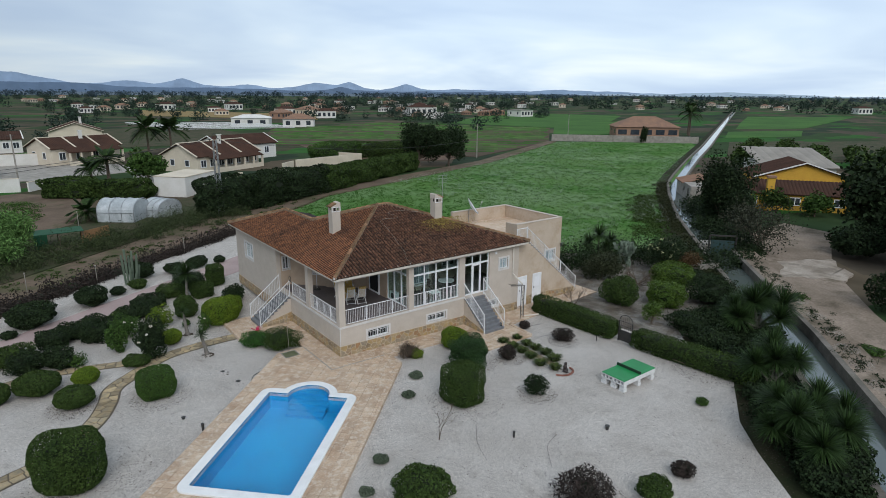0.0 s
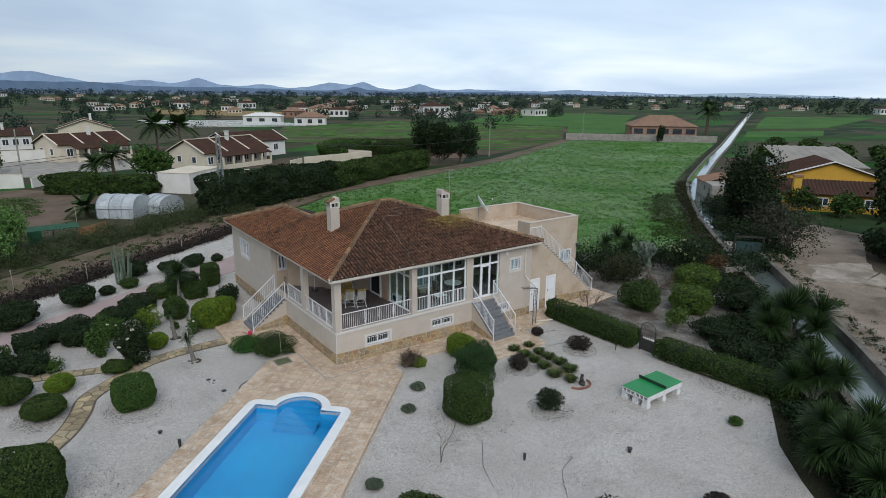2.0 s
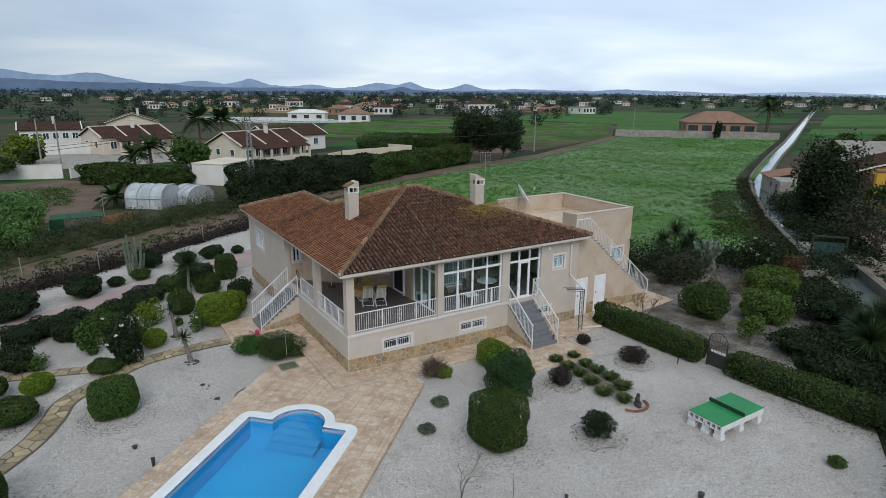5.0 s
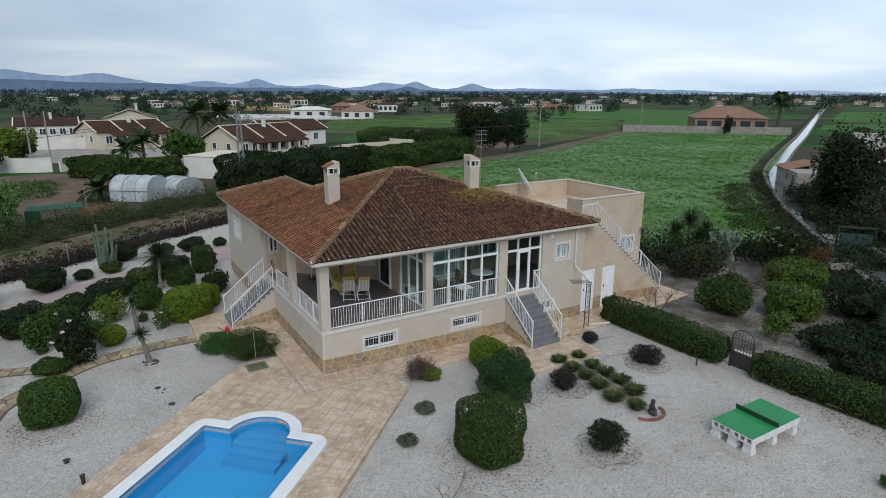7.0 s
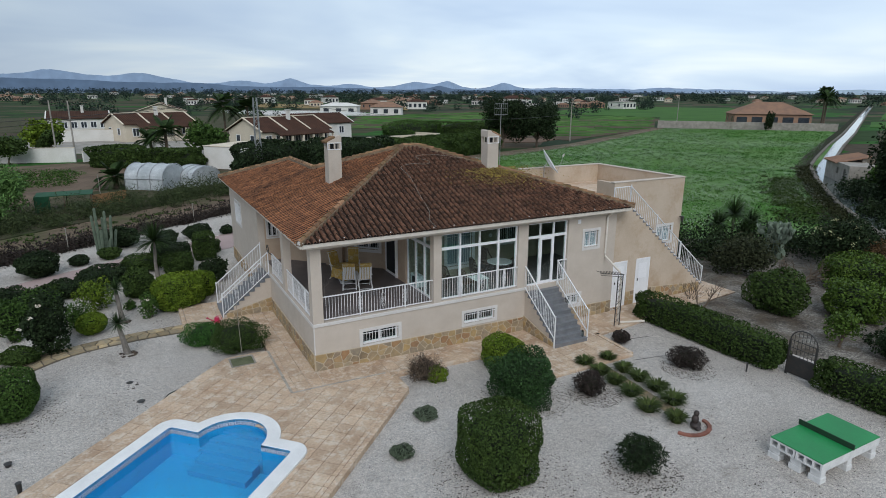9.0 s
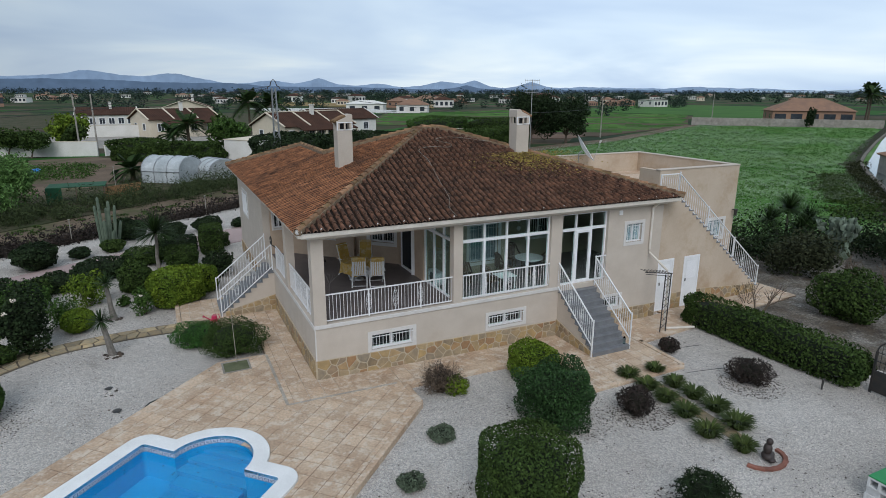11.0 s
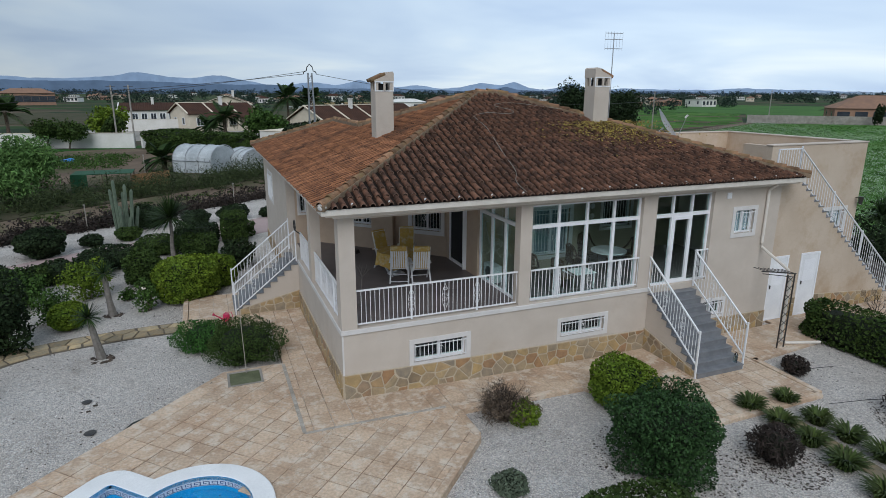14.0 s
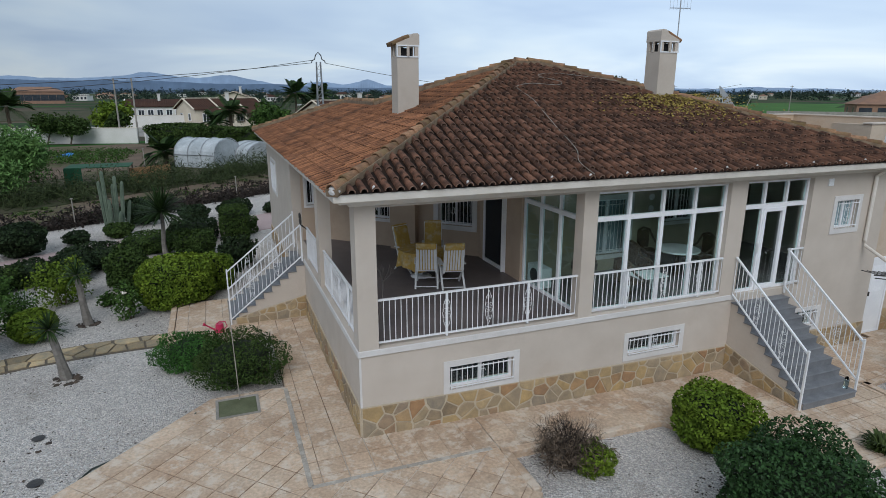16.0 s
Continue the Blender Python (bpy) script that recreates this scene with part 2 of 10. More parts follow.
M_STUCCO = surf("cream_stucco", (0.552, 0.484, 0.415), (0.498, 0.432, 0.366), 1.2, 0.9, 0.25, 90.0, stains=(0.8, 0.56, 0.75, (0.42, 0.32, 0.23), 0.35))
M_STUCCO_OLD = surf("stained_stucco", (0.55, 0.45, 0.35), (0.49, 0.39, 0.295), 1.0, 0.9, 0.25, 90.0, stains=(0.7, 0.5, 0.68, (0.36, 0.24, 0.13), 0.55))
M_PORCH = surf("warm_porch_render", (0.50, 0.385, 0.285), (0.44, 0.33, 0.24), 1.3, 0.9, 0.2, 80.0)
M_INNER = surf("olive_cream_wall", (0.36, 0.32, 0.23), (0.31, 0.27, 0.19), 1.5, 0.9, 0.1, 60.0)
M_TRIM = surf("pale_render_trim", (0.66, 0.635, 0.61), (0.60, 0.575, 0.55), 2.0, 0.85, 0.15, 90.0)
M_WHITE = surf("white_paint", (0.80, 0.80, 0.80), (0.74, 0.74, 0.75), 3.0, 0.45, 0.03, 80.0)
M_PVC = surf("white_frame", (0.85, 0.85, 0.86), (0.80, 0.80, 0.82), 3.0, 0.35, 0.0, 80.0)
M_GUTTER = surf("gutter_cornice", (0.70, 0.65, 0.58), (0.62, 0.57, 0.50), 2.5, 0.7, 0.1, 80.0)
M_STONE = surf("ochre_stone", (1.0, 0.97, 0.92), (0.72, 0.72, 0.74), 5.0, 0.85, 0.6, 40.0, dist=0.02, hues=((0.46, 0.32, 0.15), (0.36, 0.29, 0.20), (0.50, 0.37, 0.20), (0.38, 0.22, 0.11), (0.32, 0.27, 0.20), (0.48, 0.34, 0.16), (0.28, 0.21, 0.13), (0.44, 0.36, 0.25)))
M_MORTAR = surf("mortar", (0.50, 0.42, 0.31), (0.44, 0.36, 0.26), 5.0, 0.95, 0.3, 70.0)
# Near-black deck: grime and the channels' shade put into one colour.
M_DECK = surf("shaded_dirty_deck", (0.030, 0.019, 0.014), (0.016, 0.011, 0.009), 3.0, 0.95, 0.3, spec=0.2)
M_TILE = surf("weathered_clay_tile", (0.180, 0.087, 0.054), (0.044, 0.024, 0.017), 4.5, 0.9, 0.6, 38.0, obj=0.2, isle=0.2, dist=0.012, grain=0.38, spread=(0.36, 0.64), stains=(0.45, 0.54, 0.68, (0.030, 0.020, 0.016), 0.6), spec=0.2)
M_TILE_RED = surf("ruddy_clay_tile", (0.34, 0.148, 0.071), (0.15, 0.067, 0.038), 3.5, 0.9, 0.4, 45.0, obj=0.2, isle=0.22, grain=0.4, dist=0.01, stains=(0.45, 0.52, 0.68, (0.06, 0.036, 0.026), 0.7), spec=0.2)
M_RIDGE = surf("ridge_tile", (0.30, 0.165, 0.095), (0.14, 0.088, 0.055), 5.0, 0.95, 0.6, 45.0, obj=0.45, isle=0.3, grain=0.45, stains=(3.0, 0.47, 0.62, (0.20, 0.145, 0.065), 0.6), spec=0.2)
M_FLOOR = surf("porch_floor_tile", (0.155, 0.132, 0.128), (0.12, 0.10, 0.097), 1.5, 0.5, 0.1, 30.0)
M_PAVE = surf("stamped_concrete", (0.555, 0.425, 0.308), (0.42, 0.288, 0.190), 0.7, 0.75, 0.9, 16.0, obj=0.10, isle=0.10, dist=0.014, grain=0.42, detail=9.0, spread=(0.36, 0.64), stains=(3.2, 0.50, 0.62, (0.68, 0.60, 0.50), 0.6))
M_JOINT = surf("paving_joint", (0.26, 0.175, 0.115), (0.20, 0.135, 0.09), 2.0, 0.95, 0.3, 40.0, stains=(0.45, 0.46, 0.56, (0.60, 0.52, 0.43), 0.9))
M_GRANITE = surf("grey_granite_step", (0.20, 0.205, 0.215), (0.15, 0.155, 0.165), 4.0, 0.55, 0.15, 120.0)
M_POOLEDGE = surf("white_pool_coping", (0.80, 0.80, 0.79), (0.72, 0.72, 0.71), 1.5, 0.6, 0.15, 60.0)
M_BARK = surf("bark", (0.16, 0.12, 0.085), (0.08, 0.06, 0.045), 6.0, 0.95, 0.8, 40.0, dist=0.02)
M_TRUNK = surf("grey_trunk", (0.22, 0.20, 0.175), (0.14, 0.125, 0.11), 8.0, 0.95, 0.8, 40.0, dist=0.02)
M_IRON = surf("black_iron", (0.03, 0.03, 0.03), (0.045, 0.04, 0.035), 6.0, 0.5, 0.1, 60.0)
M_CONCRETE = surf("grey_concrete", (0.36, 0.33, 0.29), (0.25, 0.23, 0.20), 0.9, 0.9, 0.4, 25.0, stains=(0.5, 0.5, 0.7, (0.16, 0.14, 0.11), 0.6))
M_LEAF = leafy("hedge_leaf", (0.0480, 0.0784, 0.0176), (0.0288, 0.0528, 0.0136))
M_LEAF_DARK = leafy("dark_leaf", (0.0255, 0.0413, 0.0158), (0.0135, 0.0248, 0.0105))
M_LEAF_BRIGHT = leafy("bright_leaf", (0.1320, 0.1848, 0.0176), (0.0748, 0.1276, 0.0158))
M_LEAF_MID = leafy("mid_leaf", (0.0561, 0.1062, 0.0221), (0.0357, 0.0723, 0.0170))
M_LEAF_PURPLE = leafy("purple_leaf", (0.0480, 0.0352, 0.0304), (0.0272, 0.0240, 0.0200))
M_LEAF_GREY = leafy("greyish_leaf", (0.12, 0.145, 0.10), (0.07, 0.095, 0.06))
M_YUCCA = leafy("yucca_blade", (0.042, 0.078, 0.022), (0.014, 0.029, 0.009), rough=0.65)
M_DRY = leafy("dry_twig", (0.16, 0.12, 0.085), (0.10, 0.075, 0.055))
M_JUNIPER = leafy("juniper_spray", (0.05, 0.125, 0.026), (0.03, 0.085, 0.018))
M_LEAF_GLOSS = leafy("glossy_evergreen", (0.036, 0.078, 0.024), (0.020, 0.046, 0.015), rough=0.5)

# ---- the villa ----
FLOOR = 1.76
TOP = 4.56
villa = empty("villa", "cream rendered villa with hipped clay tile roof", "house")


def w_local(a, b, z0, z1, thick, holes):
    return moved(wall_holes(math.dist(a, b), z0, z1, thick, holes), along(a, b))


FRONT_HOLES = [(1.80, 3.23, 0.66, 1.16), (6.10, 7.55, 0.68, 1.12), (11.22, 12.02, 0.56, 1.02),
               (0.38, 4.73, FLOOR + 0.02, 4.46), (5.07, 8.62, FLOOR + 0.06, 4.46), (9.10, 11.20, FLOOR, 4.46), (12.10, 12.87, 3.12, 3.84)]
part("wall", w_local((0, 0), (13.9, 0), -0.25, TOP, 0.3, FRONT_HOLES), M_STUCCO, villa)
SIDE_HOLES = [(17.0 - 15.1, 17.0 - 13.5, 2.62, 3.72), (17.0 - 9.05, 17.0 - 4.42, FLOOR, 4.46), (17.0 - 4.0, 17.0 - 0.38, FLOOR + 0.02, 4.46)]
part("wall", w_local((0, 17.0), (0, 0.302), 0, TOP, 0.3, [h for h in SIDE_HOLES]), M_STUCCO, villa)
part("wall", w_local((13.9, 0.302), (13.9, 12.0), 0, TOP, 0.3, []), M_STUCCO, villa)
part("wall", w_local((13.598, 12.0), (6.0, 12.0), 0, TOP, 0.3, []), M_STUCCO, villa)
part("wall", w_local((6.3, 12.002), (6.3, 17.0), 0, TOP, 0.3, []), M_STUCCO, villa)
part("wall", w_local((5.998, 17.0), (0.302, 17.0), 0, TOP, 0.3, []), M_STUCCO, villa)
# Porch back: a short wall, then a long one at 45 degrees.
DIAG_A, DIAG_B = (1.02, 9.05), (4.85, 5.22)
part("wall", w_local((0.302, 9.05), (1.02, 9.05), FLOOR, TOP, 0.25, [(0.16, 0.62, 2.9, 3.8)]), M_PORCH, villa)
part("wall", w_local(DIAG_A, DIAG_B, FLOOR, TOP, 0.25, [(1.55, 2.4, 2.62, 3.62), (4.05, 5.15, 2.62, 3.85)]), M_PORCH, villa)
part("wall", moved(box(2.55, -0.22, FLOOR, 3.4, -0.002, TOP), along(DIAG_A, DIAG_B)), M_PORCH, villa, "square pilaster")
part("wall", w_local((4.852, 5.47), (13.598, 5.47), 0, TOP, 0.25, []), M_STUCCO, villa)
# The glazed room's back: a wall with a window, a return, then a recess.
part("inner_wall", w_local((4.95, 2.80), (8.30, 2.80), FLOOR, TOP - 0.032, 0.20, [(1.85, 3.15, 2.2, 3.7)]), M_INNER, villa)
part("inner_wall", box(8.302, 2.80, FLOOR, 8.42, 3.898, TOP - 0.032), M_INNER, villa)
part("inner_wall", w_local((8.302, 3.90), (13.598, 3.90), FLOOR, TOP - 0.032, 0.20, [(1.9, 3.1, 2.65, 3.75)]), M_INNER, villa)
part("floor_slab", prism([(0.302, 0.302), (13.598, 0.302), (13.598, 5.46), (4.86, 5.46), (1.2, 9.04), (0.302, 9.04)], FLOOR - 0.2, FLOOR), M_FLOOR, villa, "dark brown tiled porch floor")
part("porch_ceiling", prism([(0.302, 0.302), (13.598, 0.302), (13.598, 11.6), (6.0, 11.6), (6.0, 16.6), (0.302, 16.6)], TOP - 0.03, TOP + 0.05), M_TRIM, villa)
# Sill band under the openings.
part("sill_band", box(-0.03, -0.035, FLOOR - 0.10, 9.06, -0.002, FLOOR + 0.02, 0.006), M_TRIM, villa)
part("sill_band", box(-0.035, 0.0, FLOOR - 0.10, -0.002, 6.72, FLOOR + 0.02, 0.006), M_TRIM, villa)
part("corner_bead", box(-0.012, -0.012, 0.62, 0.03, -0.003, FLOOR - 0.1), M_TRIM, villa)

# Cornice with gutter all round the visible eaves.
def cornice(a, b, out=0.42):
    bm = bmesh.new()
    prof = [(0.0, 4.50), (-0.10, 4.52), (-0.13, 4.58), (-out + 0.12, 4.60), (-out + 0.08, 4.64), (-out, 4.66), (-out - 0.01, 4.79), (-out + 0.03, 4.80), (0.0, 4.80)]
    m = along(a, b)
    n = math.dist(a, b)
    r0 = [bm.verts.new(m @ Vector((0 + p[0], p[0], p[1]))) for p in prof]
    r1 = [bm.verts.new(m @ Vector((n - p[0], p[0], p[1]))) for p in prof]
    for i in range(len(prof)):
        j = (i + 1) % len(prof)
        bm.faces.new((r0[i], r1[i], r1[j], r0[j]))
    bm.faces.new(r0[::-1])
    bm.faces.new(r1)
    bmesh.ops.recalc_face_normals(bm, faces=bm.faces[:])
    return bm


part("cornice", cornice((-0.004, -0.004), (13.904, -0.004)), M_GUTTER, villa, "pale moulded eaves cornice with gutter")
part("cornice", cornice((-0.004, 17.0), (-0.004, -0.004)), M_GUTTER, villa)
part("cornice", cornice((13.904, -0.004), (13.904, 12.0)), M_GUTTER, villa)

# Roof deck.
EV, RZ = 4.80, 7.20
KF, KL = 0.3735, 0.362
A1, A2 = (6.175, 6.0, RZ), (7.0, 6.0, RZ)
RC, RB = (2.9, 9.28, EV + KL * 3.355), (2.9, 13.85, EV + KL * 3.355)
E_FL, E_FR, E_BL = (-0.455, -0.43, EV), (14.47, -0.43, EV), (-0.455, 17.2, EV)
E_BR, E_I, E_B2 = (14.47, 12.43, EV), (6.255, 12.43, EV), (6.255, 17.2, EV)


def slab(polys, thick):
    bm = bmesh.new()
    cache = {}

    def v(p):
        k = tuple(round(c, 3) for c in p)
        if k not in cache:
            cache[k] = bm.verts.new(p)
        return cache[k]

    for poly in polys:
        bm.faces.new([v(p) for p in poly])
    bmesh.ops.recalc_face_normals(bm, faces=bm.faces[:])
    if bm.faces[0].normal.z < 0:
        bmesh.ops.reverse_faces(bm, faces=bm.faces[:])
    lower = lambda p: (p[0], p[1], p[2] - thick)
    for poly in polys:
        bm.faces.new([v(lower(p)) for p in poly][::-1])
    for e in [e for e in bm.edges if e.is_boundary and e.verts[0].co.z > EV - thick / 2]:
        a, b = e.verts
        pa, pb = tuple(a.co), tuple(b.co)
        bm.faces.new((a, b, v(lower(pb)), v(lower(pa))))
    bmesh.ops.recalc_face_normals(bm, faces=bm.faces[:])
    return bm


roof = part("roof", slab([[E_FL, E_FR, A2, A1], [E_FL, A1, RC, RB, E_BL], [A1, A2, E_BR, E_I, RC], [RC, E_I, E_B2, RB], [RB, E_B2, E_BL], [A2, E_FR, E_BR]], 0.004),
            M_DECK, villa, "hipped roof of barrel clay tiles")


# ---- windows, doors ----
def frame_bm(x0, x1, z0, z1, w, y0, y1):
    """A rectangular frame in the plane of a wall (local x, z), members w wide, from depth y0 to y1."""
    bm = bmesh.new()
    bm_box(bm, x0, y0, z0, x0 + w, y1, z1)
    bm_box(bm, x1 - w, y0, z0, x1, y1, z1)
    bm_box(bm, x0 + w, y0, z0, x1 - w, y1, z0 + w)
    bm_box(bm, x0 + w, y0, z1 - w, x1 - w, y1, z1)
    return bm


M_GLASS = bpy.data.materials.new("window_glass")
M_GLASS.use_nodes = True
_p = M_GLASS.node_tree.nodes["Principled BSDF"]
_p.inputs["Base Color"].default_value = (0.70, 0.88, 0.88, 1)
_p.inputs["Roughness"].default_value = 0.02
_p.inputs["Transmission Weight"].default_value = 1.0
_p.inputs["IOR"].default_value = 1.45
# Near-black base colour paints unlit rooms and flues; also the dark screen.
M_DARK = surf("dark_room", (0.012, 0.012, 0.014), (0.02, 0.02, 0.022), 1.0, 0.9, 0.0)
M_CURTAIN = surf("window_blind", (0.42, 0.44, 0.48), (0.34, 0.36, 0.40), 3.0, 0.8, 0.1)


def pane(x0, x1, z0, z1, y, parent, m):
    ob = part("pane", moved(box(x0, y, z0, x1, y + 0.006, z1), m), M_GLASS, parent)
    ob.visible_shadow = False
    return ob


def grille(x0, x1, z0, z1, y, parent, m, gap=0.11, cross=2):
    """White bars in front of a window, one part each, with a scroll ornament in the middle."""
    n = max(2, round((x1 - x0) / gap))
    me = None
    for i in range(n + 1):
        x = x0 + (x1 - x0) * i / n
        part("bar", moved(rod((x, y, z0), (x, y, z1), 0.008, 6), m), M_WHITE, parent)
    for j in range(cross):
        z = z0 + (z1 - z0) * (0.08 + 0.84 * j / max(1, cross - 1))
        part("bar", moved(bar((x0 - 0.02, y, z), (x1 + 0.02, y, z), 0.018, 0.018), m), M_WHITE, parent)
    cx, cz, r = (x0 + x1) / 2, (z0 + z1) / 2, min(0.16, (z1 - z0) * 0.16)
    for sx in (-1, 1):
        for sz in (-1, 1):
            pts = [(cx + sx * r * (0.25 + 0.5 * math.cos(a) * (1 - a / 9)), y, cz + sz * r * (0.9 + 0.9 * math.sin(a) * (1 - a / 9))) for a in [k * 0.6 for k in range(9)]]
            part("scroll", moved(bm_tube(bmesh.new(), pts, 0.006, 4), m), M_WHITE, parent)


def window(x0, x1, z0, z1, m, parent, trim=0.13, bars=True, leaves=2, room=M_DARK, blind=False, name="window"):
    """A framed window in an opening x0..x1, z0..z1 of a wall whose pose is m (outside towards local -y)."""
    win = part(name, moved(frame_bm(x0, x1, z0, z1, 0.05, 0.10, 0.16), m), M_PVC, parent)
    for i in range(1, leaves):
        x = x0 + (x1 - x0) * i / leaves
        part("mullion", moved(box(x - 0.03, 0.095, z0 + 0.05, x + 0.03, 0.155, z1 - 0.05), m), M_PVC, win)
    for i in range(leaves):
        a = x0 + (x1 - x0) * i / leaves + 0.045
        b = x0 + (x1 - x0) * (i + 1) / leaves - 0.045
        pane(a, b, z0 + 0.045, z1 - 0.045, 0.125, win, m)
    if trim:
        part("surround", moved(frame_bm(x0 - trim, x1 + trim, z0 - trim, z1 + trim, trim, -0.022, 0.0), m), M_TRIM, win, "pale render surround")
    if bars:
        grille(x0 + 0.03, x1 - 0.03, z0 + 0.02, z1 - 0.02, -0.04 if not trim else -0.045, win, m)
    if blind:
        part("blind", moved(box(x0 + 0.05, 0.19, z0 + 0.05, x1 - 0.05, 0.2, z1 - 0.05), m), M_CURTAIN, win)
    # Sheet added in place of the room, near black for its shade by default.
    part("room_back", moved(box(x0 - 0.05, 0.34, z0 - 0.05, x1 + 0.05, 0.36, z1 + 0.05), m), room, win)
    return win


MF = along((0, 0), (13.9, 0))
window(1.80, 3.23, 0.66, 1.16, MF, villa, 0.125)
window(6.10, 7.55, 0.68, 1.12, MF, villa, 0.115)
window(11.22, 12.02, 0.56, 1.02, MF, villa, 0.10, leaves=2)
window(12.10, 12.87, 3.12, 3.84, MF, villa, 0.12, leaves=2, blind=True)
MS = along((0, 17.0), (0, 0))
window(1.9, 3.5, 2.62, 3.72, MS, villa, 0.13, blind=True)
window(0.16, 0.62, 2.9, 3.8, along((0.302, 9.05), (1.02, 9.05)), villa, 0.08)
MD = along(DIAG_A, DIAG_B)
window(1.55, 2.4, 2.62, 3.62, MD, villa, 0.10)
window(4.05, 5.15, 2.62, 3.85, MD, villa, 0.14)
window(1.85, 3.15, 2.2, 3.7, along((4.95, 2.80), (8.30, 2.80)), villa, 0.12, room=M_CURTAIN)
window(1.9, 3.1, 2.65, 3.75, along((8.302, 3.90), (13.598, 3.90)), villa, 0.10)


def glazing(x0, x1, z0, z1, mid, n, m, parent, name="glazed_screen", y=0.12, sill=True):
    """A glazed screen: outer frame, a cross bar at height mid, n panes below and above."""
    g = part(name, moved(frame_bm(x0, x1, z0, z1, 0.06, y, y + 0.08), m), M_PVC, parent)
    part("crossbar", moved(box(x0 + 0.06, y - 0.005, mid - 0.05, x1 - 0.06, y + 0.085, mid + 0.05), m), M_PVC, g)
    for i in range(1, n):
        x = x0 + (x1 - x0) * i / n
        part("mullion", moved(box(x - 0.04, y - 0.003, z0 + 0.06, x + 0.04, y + 0.083, mid - 0.05), m), M_PVC, g)
        part("mullion", moved(box(x - 0.03, y - 0.003, mid + 0.05, x + 0.03, y + 0.083, z1 - 0.06), m), M_PVC, g)
    for i in range(n):
        a, b = x0 + (x1 - x0) * i / n + 0.05, x0 + (x1 - x0) * (i + 1) / n - 0.05
        pane(a, b, z0 + 0.055, mid - 0.045, y + 0.04, g, m)
        pane(a, b, mid + 0.045, z1 - 0.055, y + 0.04, g, m)
    return g


glazing(5.07, 8.62, FLOOR + 0.06, 4.46, 3.86, 4, MF, villa)
MX = along((4.87, 2.75), (4.87, 0.302))
glazing(0.0, 2.44, FLOOR, 4.46, 3.86, 3, MX, villa, y=0.0)
# Front entrance: three door-width panels under a transom.
door = glazing(9.10, 11.20, FLOOR, 4.46, 3.84, 3, MF, villa, "entrance_door")
part("handle", moved(box(9.72, 0.05, 2.72, 9.74, 0.115, 2.95, 0.004), MF), M_WHITE, door, "white lever handle")
part("door_leaf", moved(frame_bm(9.80, 10.50, FLOOR + 0.04, 3.79, 0.09, 0.095, 0.16), MF), M_PVC, door)
# Dark sliding door on the porch and its open white shutter.
MP = along((4.80, 5.1), (4.80, 2.8))
pd = part("porch_door", moved(frame_bm(0.15, 1.55, FLOOR, 4.0, 0.10, -0.01, 0.06), MP), M_PVC, villa, "dark screened sliding door with white frame")
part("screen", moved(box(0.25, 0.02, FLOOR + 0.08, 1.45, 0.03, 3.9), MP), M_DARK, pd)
part("shutter", moved(box(1.52, -0.13, FLOOR + 0.03, 1.56, -0.012, 3.9, 0.008), MP), M_PVC, pd, "open white door leaf seen on its edge")
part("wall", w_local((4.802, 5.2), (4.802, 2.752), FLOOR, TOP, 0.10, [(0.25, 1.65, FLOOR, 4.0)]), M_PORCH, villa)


# ---- railings ----
def scroll(parent, c, ux, uz, h, w=0.19):
    """A wrought ornament of curls about a bar at c (plan point and height), lying in the plane of ux and uz."""
    bm = bmesh.new()
    c, ux, uz = Vector(c), Vector(ux), Vector(uz)
    at = lambda x, z: c + ux * x + uz * z
    for sx in (-1, 1):
        for sz in (-1, 1):
            # a tapering spiral at the waist and a longer arm that curls in at the end
            for z0, r0 in ((0.075 * h, w * 0.26), (0.26 * h, w * 0.20)):
                pts = [at(0, sz * (z0 - r0))]
                for k in range(12):
                    a = -1.57 + 0.55 * k
                    r = r0 * (1 - 0.062 * k)
                    pts.append(at(sx * (r0 + r * math.cos(a) * 0.9 - r0 * 0.25), sz * (z0 + r * math.sin(a))))
                bm_tube(bm, pts, 0.0042, 4)
        bm_tube(bm, [at(0, 0.40 * h), at(sx * w * 0.36, 0.2 * h), at(sx * w * 0.46, 0.0), at(sx * w * 0.36, -0.2 * h), at(0, -0.40 * h)], 0.0042, 4)
    return part("scroll", bm, M_WHITE, parent)


